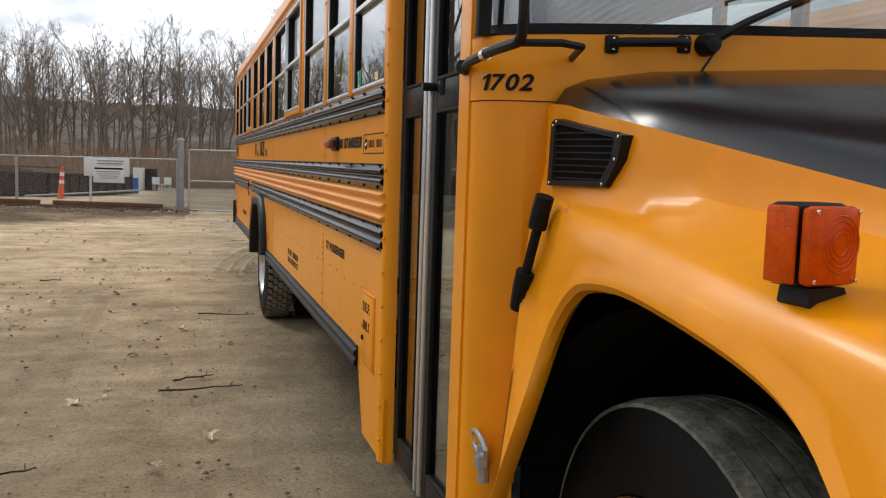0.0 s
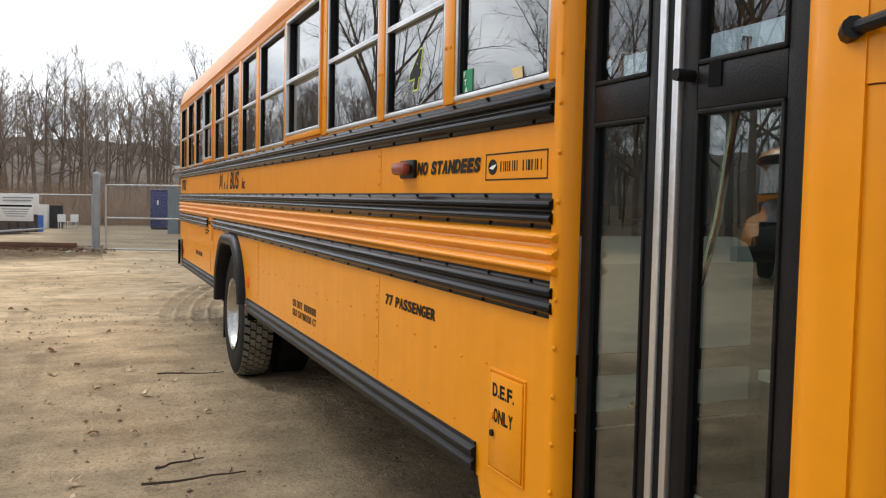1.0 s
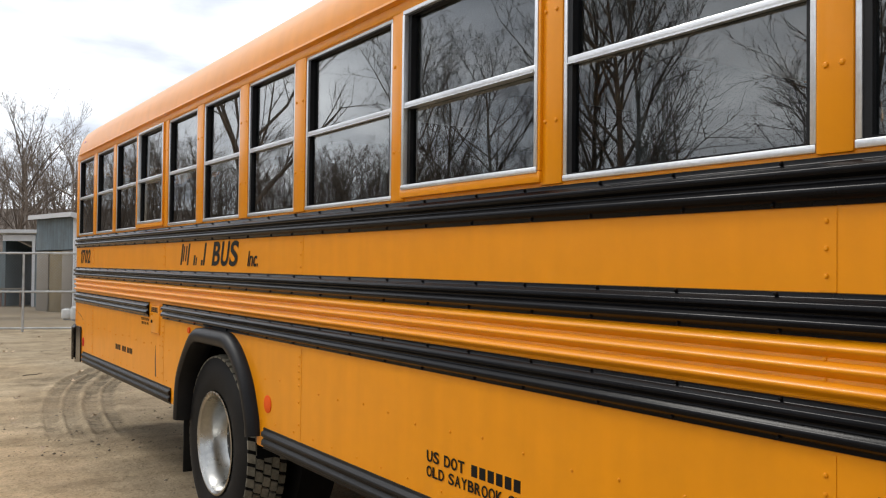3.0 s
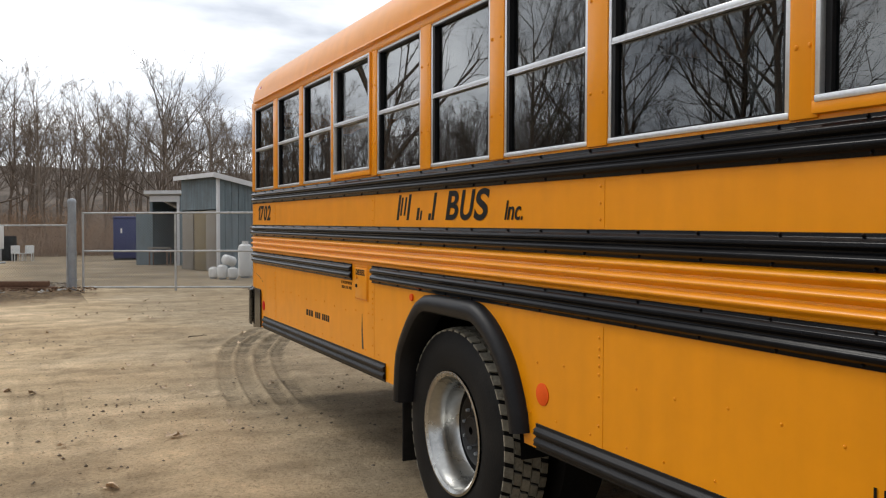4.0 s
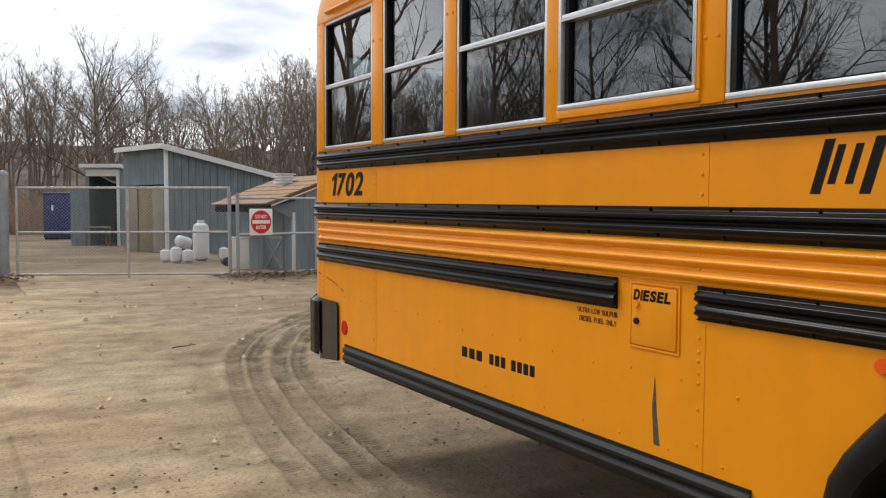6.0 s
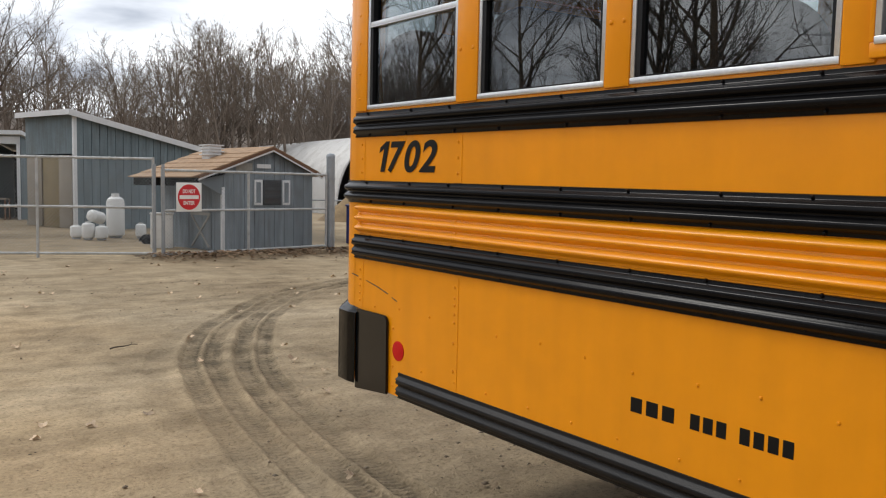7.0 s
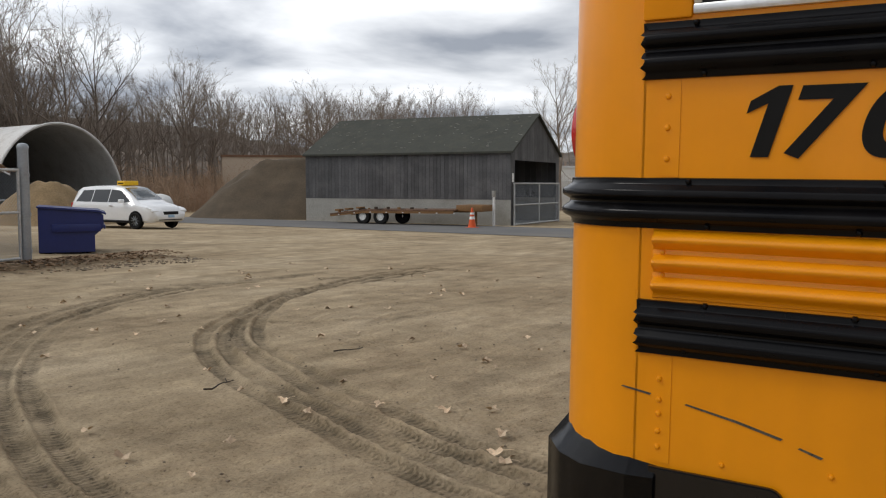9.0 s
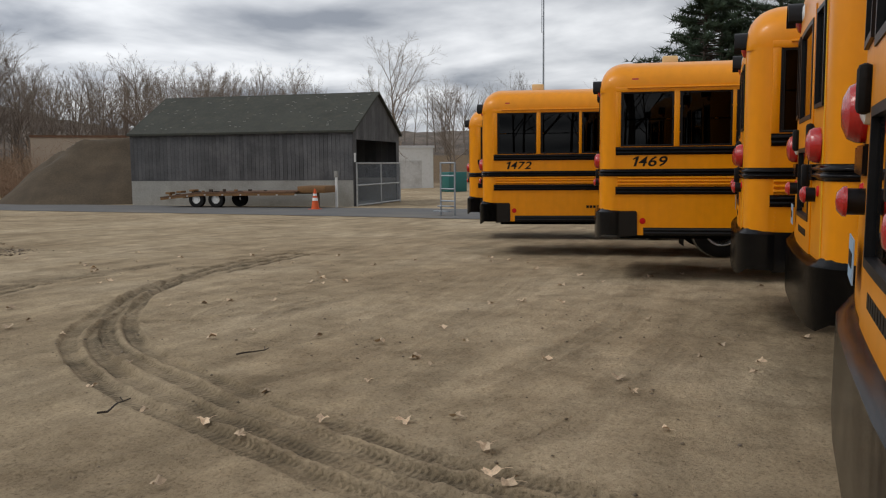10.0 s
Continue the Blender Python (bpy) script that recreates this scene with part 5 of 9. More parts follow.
    # bonnet and fenders, lofted from front to back
    def lerp(tab, y):
        for (y0, v0), (y1, v1) in zip(tab, tab[1:]):
            if y >= y1:
                k = min(1.0, max(0.0, (y0 - y) / (y0 - y1)))
                return v0 + (v1 - v0) * k
        return tab[-1][1]
    HX = [(1.80, 0.035), (1.62, 0.040), (1.50, 0.055), (0.87, 0.28), (0.0, 0.44), (-0.9, 0.56)]
    HZ = [(1.80, 1.725), (1.54, 1.70), (0.87, 1.545), (0.0, 1.43), (-0.9, 1.22)]
    FX = [(1.80, 0.022), (1.62, 0.022), (1.45, 0.010), (0.95, -0.025), (0.5, -0.03), (0.0, 0.02), (-0.5, 0.12), (-0.9, 0.40)]
    FZ = [(1.80, 1.50), (1.60, 1.50), (1.42, 1.485), (1.2, 1.475), (0.9, 1.43), (0.5, 1.385), (0.0, 1.28), (-0.9, 1.0)]
    LZ = [(1.605, 0.70), (1.585, 0.76), (1.57, 0.81), (1.55, 0.87), (1.53, 0.93), (1.49, 1.06), (1.45, 1.183), (1.43, 1.226), (1.405, 1.264), (1.375, 1.297), (1.33, 1.328), (1.20, 1.345), (1.09, 1.343), (0.98, 1.333), (0.89, 1.321), (0.80, 1.305), (0.738, 1.290), (0.69, 1.272), (0.645, 1.245), (0.597, 1.196), (0.55, 1.12), (0.50, 1.00), (0.46, 0.86), (0.43, 0.72), (0.41, 0.62), (-0.9, 0.60)]
    ys = [1.60, 1.585, 1.57, 1.55, 1.53, 1.51, 1.49, 1.47, 1.45, 1.43, 1.405, 1.38, 1.355, 1.33, 1.30, 1.26, 1.20, 1.14, 1.09, 1.04, 0.98, 0.94, 0.89, 0.84, 0.80, 0.77, 0.738, 0.715, 0.69, 0.667, 0.645, 0.62, 0.597, 0.573, 0.55, 0.525, 0.50, 0.48, 0.46, 0.445, 0.43, 0.41, 0.37, 0.30, 0.2, 0.0, -0.3, -0.6, -0.9]
    rings, top = [], []
    for y in ys:
        hx, hz, fx, fz, lz = (lerp(t, y) for t in (HX, HZ, FX, FZ, LZ))
        fz = max(fz, lz + 0.112)
        base = min(hz - 0.03, fz + 0.05)
        hx = max(hx, fx + 0.01)
        mid = lz + 0.052 + 0.45 * max(0.0, fz - 0.055 - lz - 0.052)
        w = hx - fx
        rings.append([Vector(p) for p in ((fx + 0.034, y, lz + 0.012), (fx + 0.020, y, lz), (fx + 0.002, y, lz + 0.005), (fx - 0.008, y, lz + 0.018), (fx - 0.006, y, lz + 0.034), (fx + 0.003, y, lz + 0.052), (fx + 0.004, y, mid),
                                          (fx + min(0.010, 0.1 * w), y, fz - 0.05), (fx + min(0.028, 0.25 * w), y, fz - 0.02), (fx + min(0.06, 0.45 * w), y, fz - 0.004), (fx + min(0.11, 0.75 * w), y, fz + 0.006), (hx - 0.06 * w, y, base),
                                          (hx, y, base + 0.03), (hx + 0.004, y, (base + hz) / 2 + 0.01), (hx + 0.010, y, hz))])
        k = smooth(1.30, 1.60, y)
        for p in rings[-1]:
            p.y += k * max(0.0, 1.62 - p.z) * 0.22
        rings[-1] = [set_back(p) for p in rings[-1]]
        top.append([Vector(p) for p in ((hx + 0.010, y, hz), (hx + 0.035, y, hz + 0.035), (hx + 0.09, y, hz + 0.058), (hx + 0.25, y, hz + 0.085), (1.0, y, hz + 0.12), (1.22, y, hz + 0.13))])
        top[-1] = [Vector((p.x if p.x > 0.9 else set_back(p).x, set_back(p).y, set_back(p).z)) for p in top[-1]]
        if len(rings) == 1:
            # rear edge of the fender, lying against the cowl
            rings.insert(0, [Vector((0.075 + 0.095 * smooth(0.75, 1.45, p.z), 1.903, p.z)) for p in rings[0]])
            rings.insert(0, [Vector((p.x + 0.055, p.y + 0.030, p.z)) for p in rings[0]])
    for _ in range(3):
        was = [[p.copy() for p in s] for s in rings]
        for i in range(4, len(rings) - 1):
            for k in range(len(rings[i])):
                if k < 12:
                    d = 0.5 if k > 5 else 0.25
                    rings[i][k] = was[i][k] * (1 - d) + (was[i - 1][k] + was[i + 1][k]) * 0.5 * d
    for nm, secs, mat, lab in (("fender", rings, YELLOW, "moulded yellow bonnet side and flared fender"), ("bonnet_top", top, BONNET_BLACK, "matt black painted bonnet top")):
        bm = b()
        for side in (0, 1):
            vs = [[bm.verts.new((p.x if side == 0 else WIDE - p.x, p.y - REAR, p.z)) for p in s] for s in secs]
            for a, c in zip(vs, vs[1:]):
                for k in range(len(a) - 1):
                    f = (a[k], c[k], c[k + 1], a[k + 1])
                    bm.faces.new(f if side else f[::-1])
        bmesh.ops.recalc_face_normals(bm, faces=bm.faces[:])
        for f in bm.faces:
            f.smooth = True
        me = finish(bm, nm, mat)
        part(nm, me, None, bus, lab)
    # liner and front wheels
    ln = b()
    box(ln, 0.62, 0.66, -0.7 - REAR, 1.9 - REAR, 0.5, 1.5)
    box(ln, 0.17, 0.64, 1.955 - REAR, 1.985 - REAR, 0.45, 1.4)
    prev = None
    for y, z in arch(1.12, 0.62, 0.82, 0.70, 12, 180, 18):
        ring = [ln.verts.new((x, y - REAR, z)) for x in (0.13, 0.64)]
        if prev:
            ln.faces.new((prev[0], prev[1], ring[1], ring[0]))
        prev = ring
    part("wheel_liner", ln, DARK, bus, "black wheel-arch liner")
    wheel(bus, 0.245, 1.43, WHEEL_R, WHEEL_R, 0.295, 88, muddy=WORN_TREAD)
    part("left_front_wheel", finish(tyre_mesh(WIDE - 0.48, WIDE - 0.2, WHEEL_R, 0.295, 34, "carcass"), "left_front_wheel", [RUBBER, TREAD]), None, bus, "", pose(0, 1.43 - REAR, WHEEL_R))
    part("front_bumper", box(b(), 0.02, WIDE - 0.02, -1.05 - REAR, -0.9 - REAR, 0.48, 0.80, 0.03), BLACK_PLASTIC, bus, "black front bumper")
    part("grille", box(b(), 0.55, WIDE - 0.55, -0.94 - REAR, -0.88 - REAR, 0.80, 1.30, 0.02), BLACK_PLASTIC, bus)


main_bus = build_bus("school_bus", "long yellow school bus with black ribbed rails on dirt")
row_bus = build_bus("school_bus", "yellow school bus with dark windows parked in the row", True)


GLYPH_WIDTH = {"1": 0.62, "I": 0.24, "J": 0.80, "M": 1.30, "N": 1.08, "W": 1.4, " ": 0.55, ".": 0.22, "-": 0.6, "i": 0.4, "n": 0.85, "c": 0.8}


def glyphs(body, height, width, shear=0.0, bold=0.003):
    """Wide square-set lettering, one mesh a letter: each glyph is stretched to its own cell, then slanted."""
    cells = [GLYPH_WIDTH.get(c, 1.0) for c in body]
    gap = 0.16
    unit = (width - shear * height) / (sum(cells) + gap * (len(cells) - 1))
    out, x0 = [], 0.0
    for c, k in zip(body, cells):
        w, co, fc = k * unit, [], []
        if c == "1":
            one = [(w * 0.50, 0.0), (w, 0.0), (w, height), (w * 0.62, height), (0.0, height * 0.80), (0.0, height * 0.62), (w * 0.50, height * 0.76)]
            co = [(x0 + x + shear * y, y, z) for z in (-0.0004, 0.0004) for x, y in one]
            fc = [(7, 8, 9, 13), (9, 10, 13), (10, 11, 12, 13)] + [(i, (i + 1) % 7, 7 + (i + 1) % 7, 7 + i) for i in range(7)]
        elif c != " ":
            g = text_mesh(c, height - 2 * bold, 0.0, 0.0004, bold, None)
            xs = [v.co.x for v in g.vertices]
            f = w / max(1e-6, max(xs) - min(xs))
            co = [(x0 + (v.co.x - min(xs)) * f + shear * (v.co.y + bold), v.co.y + bold, v.co.z) for v in g.vertices]
            fc = [tuple(p.vertices) for p in g.polygons]
            bpy.data.meshes.remove(g)
        if co:
            me = bpy.data.meshes.new("letter")
            me.from_pydata(co, [], fc)
            me.materials.append(LETTER)
            out.append(me)
        x0 += (k + gap) * unit
    return out


def on_side(y, z, x=0.0112):
    """Pose of lettering on the right side: it starts at y and reads towards the front."""
    return Matrix(((0, 0, -1, x), (-1, 0, 0, y - REAR), (0, 1, 0, z), (0, 0, 0, 1)))


MAIN_POSE = pose(0.65, REAR, 0.0143 * (REAR - 8.56), 0.82, 0, 0)
OTHERS = [((4.62, 12.62), 3, ""), ((7.55, 13.15), 3, ""), ((11.30, 15.15), 9, "1469"), ((14.3, 17.85), 13, "1472"), ((18.3, 19.5), 13, "")]
build_front(row_bus)
for k, ((ox, oy), turn, num) in reversed(list(enumerate(OTHERS))):
    m = pose(ox, oy, ground_z(ox + 1.5, oy - 3), 0, 0, turn)
    if k:
        other = copy_thing(row_bus, m)
    else:
        other = row_bus
        other.matrix_basis = m
    tagged(other, "yellow school bus with black rub rails parked in the row")
    if num:
        for g in glyphs(num, 0.135, 0.50, 0.3, 0.003):
            part("digit", g, None, other, "black digit of the fleet number", on_side(12.36, 1.60))
    for k in range(9):
        part("telephone_bar", box(bmesh.new(), 0.006, 0.011, 10.91 - REAR - k * 0.06 - 0.045, 10.91 - REAR - k * 0.06, 0.90, 0.945), LETTER, other)
build_front(main_bus)
opposite = copy_thing(main_bus, pose(-22.5, 21.5, 0.05, 0, 0, 52))
tagged(opposite, "yellow school bus parked across the lane facing the row")


def letter_main(bus):
    """Lettering and stickers of the main bus; brand, place and numbers of registration are plain bars."""
    b = lambda: bmesh.new()
    def word(body, y, z, h, w, shear=0.0, bold=0.003, lab="", x=0.0095):
        for g in glyphs(body, h, w, shear, bold):
            part("letter", g, None, bus, lab or "black letter", on_side(y, z, x))
    def bars(y0, y1, z, h, n):
        w = (y0 - y1) / n
        for k in range(n):
            part("letter_bar", box(b(), 0.0108, 0.0118, y0 - w * (k + 0.72) - REAR, y0 - w * k - REAR, z, z + h), LETTER, bus)
    card = prism(b(), local([(3.341, 1.934), (3.276, 1.932), (3.266, 1.889), (3.318, 1.890)]), "x", 0.0205, 0.0225)
    part("paper_card", card, MANILA, bus, "yellow paper card on the glass")
    word("NO STANDEES", 4.082, 1.630, 0.048, 0.568, 0.28, 0.0032)
    word("77 PASSENGER", 4.424, 1.104, 0.044, 0.556, 0.15, 0.0020)
    word("US DOT", 6.13, 0.893, 0.042, 0.24, 0.0, 0.0012)
    bars(5.85, 5.57, 0.893, 0.040, 6)
    word("OLD SAYBROOK CT", 6.13, 0.838, 0.040, 0.56, 0.0, 0.0010)
    word("BUS", 8.555, 1.60, 0.145, 0.465, 0.3, 0.0045)
    word("Inc.", 7.968, 1.60, 0.085, 0.175, 0.28, 0.0015)
    for y0, w, h in ((9.185, 0.030, 0.14), (9.135, 0.022, 0.10), (9.085, 0.022, 0.10), (9.045, 0.030, 0.14), (8.915, 0.03, 0.065), (8.87, 0.02, 0.05), (8.725, 0.030, 0.14), (8.765, 0.03, 0.035)):
        sl, zb = 0.3 * h, 1.60 + (0.025 if h == 0.10 else 0)
        o = [(y0, zb), (y0 - w, zb), (y0 - w - sl, zb + h), (y0 - sl, zb + h)]
        part("letter_bar", prism(b(), local(o), "x", 0.0108, 0.0118), LETTER, bus, "black lettering shape")
    word("1702", 12.392, 1.603, 0.128, 0.468, 0.3, 0.0045, "black digit of the fleet number")
    word("DIESEL", 9.833, 1.258, 0.036, 0.172, 0.18, 0.0022, "", 0.0032)
    word("D.E.F.", 3.378, 0.945, 0.042, 0.140, 0.0, 0.0016, "", 0.0032)
    word("ONLY", 3.368, 0.868, 0.042, 0.125, 0.0, 0.0016, "", 0.0032)
    word("ULTRA LOW SULFUR", 10.125, 1.186, 0.018, 0.21, 0.0, 0.0)
    word("DIESEL FUEL ONLY", 10.115, 1.156, 0.018, 0.195, 0.0, 0.0)
    bars(10.918, 10.74, 0.898, 0.044, 3)
    bars(10.70, 10.57, 0.898, 0.044, 3)
    bars(10.54, 10.371, 0.898, 0.044, 4)
    # maker's plate: a frame, an oval and bars in place of the name
    fr = b()
    for e in ((3.090, 3.483, 1.602, 1.6065), (3.090, 3.483, 1.680, 1.6845), (3.090, 3.0945, 1.6065, 1.680), (3.4785, 3.483, 1.6065, 1.680)):
        box(fr, 0.0108, 0.0118, e[0] - REAR, e[1] - REAR, e[2], e[3])
    part("badge_frame", fr, LETTER, bus, "thin black frame of the maker's badge")
    ov = [(3.433 + 0.030 * math.cos(radians(a)), 1.643 + 0.024 * math.sin(radians(a))) for a in range(0, 360, 15)]
    part("badge_oval", prism(b(), local(ov), "x", 0.0108, 0.0118), LETTER, bus)
    part("badge_wing", prism(b(), local([(3.455, 1.640), (3.43, 1.648), (3.405, 1.651), (3.418, 1.641), (3.43, 1.635)]), "x", 0.0098, 0.0107), PAPER, bus)
    y = 3.380
    for w in (0.024, 0.018, 0.024, 0.02, 0, 0.024, 0.012, 0.024, 0.026):
        if w:
            for u in (0.0, w - 0.0035):
                part("letter_bar", box(b(), 0.0108, 0.0118, y - u - (0.006 if u == 0 else 0.0035) - REAR, y - u - REAR, 1.628, 1.659), LETTER, bus)
        y -= (w or 0.018) + 0.008
    # stickers behind the glass
    gc = part("green_sticker", box(b(), 0.0215, 0.0235, 3.622 - REAR, 3.702 - REAR, 1.893, 1.971), GREEN_CARD, bus, "small green card in the window")
    gme = text_mesh("F\n T\n  A", 0.018, 0.0, 0.001, 0.001)
    gme.materials.append(PAPER)
    part("lettering", gme, None, gc, "white letters", on_side(3.690, 1.948, 0.0205))
    for x, mat, grow_by in ((0.0232, LIME, 0.012), (0.0218, LETTER, 0.006)):
        four = text_mesh("4", 0.132, 0.30, 0.0006, grow_by)
        for v in four.vertices:
            v.co.x *= 1.15
        four.materials.append(mat)
        part("number_sticker", four, None, bus, "black figure 4 with a lime outline", on_side(4.225, 1.966, x))


letter_main(main_bus)
main_bus.matrix_basis = MAIN_POSE

# ---- yard, fences and buildings ----
GREY_SIDING = material("blue_grey_siding", (0.165, 0.212, 0.235), 0.6, 0.1, 0.14, 1.5, 25, 0.1, 40, 0, (0.14, 0.13, 0.12), 0.4, 1.6, 0.10, 0.5, 0.22)
HUT_BOARD = material("grey_hut_board", (0.195, 0.228, 0.255), 0.8, 0, 0.2, 2.0, 30, 0.2, 40, 0, (0.12, 0.11, 0.10), 0.35, 2.6, 0.10, 0.5, 0.28)
WHITE_TRIM = material("white_trim_paint", (0.68, 0.69, 0.70), 0.6, 0, 0.08, 2, 20)
PLYWOOD = material("plywood", (0.24, 0.21, 0.17), 0.8, 0, 0.2, 2, 25)
OCHRE_DOOR = material("weathered_ochre_door", (0.22, 0.17, 0.09), 0.8, 0, 0.25, 2, 25)
SHINGLE = material("tan_shingles", (0.36, 0.235, 0.14), 0.9, 0, 0.4, 6, 40, 0.4, 25)
NAVY = material("navy_blue_paint", (0.012, 0.022, 0.13), 0.45, 0, 0.15, 2, 20, 0.05, 20, 0.1)
BARN_BOARD = material("weathered_barn_board", (0.085, 0.084, 0.086), 0.9, 0, 0.3, 1.2, 18, 0.3, 30, 0, (0.17, 0.165, 0.16), 0.5, 0.6, 0.22)
BARN_ROOF = material("mossy_dark_shingles", (0.045, 0.047, 0.038), 0.95, 0, 0.3, 1.0, 12, 0.5, 12, 0, (0.09, 0.085, 0.06), 0.5, 2.5)
CONCRETE = material("stained_concrete", (0.33, 0.32, 0.29), 0.9, 0, 0.2, 0.8, 15, 0.2, 20, 0, (0.14, 0.13, 0.10), 0.5, 0.7)
TAN_WALL = material("tan_render", (0.46, 0.37, 0.28), 0.8, 0, 0.06, 0.5, 8)
CORRUGATED = material("galvanised_corrugated_sheet", (0.62, 0.61, 0.59), 0.5, 0.2, 0.16, 0.6, 10, 0, 20, 0, (0.26, 0.23, 0.19), 0.45, 0.8)
SAND = material("sand_heap", (0.085, 0.062, 0.038), 0.95, 0, 0.4, 0.8, 12, 0.9, 5, 0, (0.058, 0.043, 0.028), 0.9, 0.5)
YELLOW_SAND = material("yellow_brown_sand", (0.24, 0.165, 0.085), 0.95, 0, 0.35, 1.2, 14, 0.8, 6, 0, (0.13, 0.09, 0.05), 0.7, 0.8)
ASPHALT = material("worn_asphalt", (0.12, 0.118, 0.115), 0.9, 0, 0.2, 0.5, 30, 0.3, 60, 0, (0.20, 0.17, 0.13), 0.5, 0.25)
RUST = material("rusty_steel", (0.060, 0.038, 0.026), 0.85, 0.1, 0.35, 1.5, 20, 0.3, 20)
ORANGE_PLASTIC = material("orange_plastic", (0.70, 0.10, 0.015), 0.5, 0, 0.1)
WHITE_PLASTIC = material("white_plastic", (0.72, 0.72, 0.70), 0.5, 0, 0.06, 3, 20, 0, 20, 0, (0.3, 0.27, 0.22), 0.3, 3)
SIGN_RED = material("sign_red", (0.62, 0.018, 0.025), 0.45, 0, 0.06)
TIMBER = material("old_timber", (0.16, 0.085, 0.050), 0.9, 0, 0.3, 2, 25, 0.3, 30)
TRAILER_WOOD = material("trailer_deck", (0.16, 0.085, 0.048), 0.85, 0, 0.5, 3, 40, 0.2, 20, 0, (0.06, 0.045, 0.035), 0.6, 1.2)
TRAILER_YELLOW = material("worn_yellow_steel", (0.21, 0.105, 0.035), 0.6, 0, 0.3, 2, 20)
CAR_WHITE = material("white_car_paint", (0.78, 0.79, 0.80), 0.25, 0, 0.03, 1, 10, 0, 10, 0.6)
CAR_GLASS = material("dark_car_glass", (0.012, 0.014, 0.016), 0.06, 0, 0.1)
CAR_SCREEN = material("reflecting_windscreen", (0.10, 0.12, 0.13), 0.05, 0, 0.1, 1, 10, 0, 10, 1.0)
GREEN_BOX = material("teal_paint", (0.02, 0.14, 0.13), 0.5, 0, 0.1)


def gz(x, y):
    return ground_z(x, y)


def frame_at(p, q, z=None):
    """A frame with its origin at p, x towards q, z up."""
    a = math.degrees(math.atan2(q[1] - p[1], q[0] - p[0]))
    return pose(p[0], p[1], gz(*p) if z is None else z, 0, 0, a), math.dist(p, q)


def chain_mesh(length, z0, z1, pitch=0.075, r=0.0021):
    """Woven wire: two sets of slanting wires."""
    bm = bmesh.new()
    h = z1 - z0
    n = int((length + h) / pitch)
    for s in (0, 1):
        for k in range(n + 1):
            u0 = k * pitch - h
            a, c = max(0.0, u0), min(length, u0 + h)
            if c - a < 0.02:
                continue
            pts = [(a, z0 + (a - u0)), (c, z0 + (c - u0))]
            if s:
                pts = [(length - u, z) for u, z in pts]
            tube(bm, [(u, 0.012 * (1 if s else -1), z) for u, z in pts], r, 3, False)
    return bm


FENCE_STEEL = material("pale_zinc_pipe", (0.47, 0.475, 0.47), 0.5, 0.25, 0.3, 5.0, 40.0, 0.1, 60.0, 0, (0.20, 0.17, 0.13), 0.3, 4.0)


def fence_panel(name, p, q, height, label, group, mids=(), posts=True, rails=(0.1,), z=None, r=0.022):
    m, w = frame_at(p, q, z)
    f = thing(name, label, "gate" if "gate" in name else "fence", m, group)
    for zz in (height, *rails):
        part("rail", tube(bmesh.new(), [(0, 0, zz), (w, 0, zz)], r, 8), FENCE_STEEL, f)
    for u in ((0, w) if posts else ()) + tuple(mids):
        part("post", tube(bmesh.new(), [(u, 0, -0.02), (u, 0, height + 0.03)], r * 1.15, 8), FENCE_STEEL, f)
    ties, rd = bmesh.new(), random.Random(int(w * 100))
    for zz in (height, *rails):
        u = 0.12
        while u < w - 0.1:
            tilt = rd.uniform(0.004, 0.03)
            tube(ties, [(u - tilt, 0, zz - 0.006), (u + tilt, 0, zz + 0.006)], r + 0.006, 6)
            u += rd.uniform(0.11, 0.20)
    tagged(part("wire_tie", ties, FENCE_STEEL, f, "twisted wire ties"), kind="stuff")
    wires = part("chain_link", chain_mesh(w, 0.10, height), STEEL, f, "woven wire mesh")
    wires["kind"] = "stuff"
    return f


def gate_post(x, y, h, r=0.105):
    p = thing("gate_post", "thick galvanised steel gate post with a domed cap", "post", pose(x, y, gz(x, y)), "gate posts")
    part("shaft", tube(bmesh.new(), [(0, 0, -0.05), (0, 0, h - 0.08)], r, 20), STEEL, p)
    part("cap", lathe(bmesh.new(), [(r + 0.006, h - 0.12), (r + 0.008, h - 0.07), (r * 0.8, h - 0.02), (0.001, h)], (0, 0, 0), "z", 20), STEEL, p)
    for zz in (h * 0.42, h * 0.74, h * 0.12):
        part("hinge_band", lathe(bmesh.new(), [(r + 0.001, zz - 0.03), (r + 0.012, zz - 0.03), (r + 0.012, zz + 0.03), (r + 0.001, zz + 0.03)], (0, 0, 0), "z", 20), STEEL, p)


P1, P2, PG = (-0.10, 29.30), (9.10, 28.25), (4.52, 27.05)
gate_post(*P1, 2.45)
gate_post(*P2, 2.45)
fence_panel("chain_link_fence", (-5.4, 32.1), (-0.22, 29.38), 1.74, "chain-link fence with steel rails beside the yard", "yard fence", (), True, (0.05,))
fence_panel("chain_link_fence", (-13.0, 36.0), (-5.45, 32.12), 1.74, "chain-link fence with steel rails beside the yard", "yard fence", (), True, (0.05,))
fence_panel("chain_link_gate", (0.16, 29.25), (4.35, 27.10), 2.02, "closed galvanised chain-link swing gate", "yard gates", (2.45,), True, (1.02, 0.07), gz(2, 28) + 0.04, 0.026)
fence_panel("chain_link_gate", PG, (8.95, 28.20), 1.82, "closed galvanised chain-link swing gate", "yard gates", (2.2,), True, (0.98, 0.07), gz(6, 28) + 0.04, 0.026)
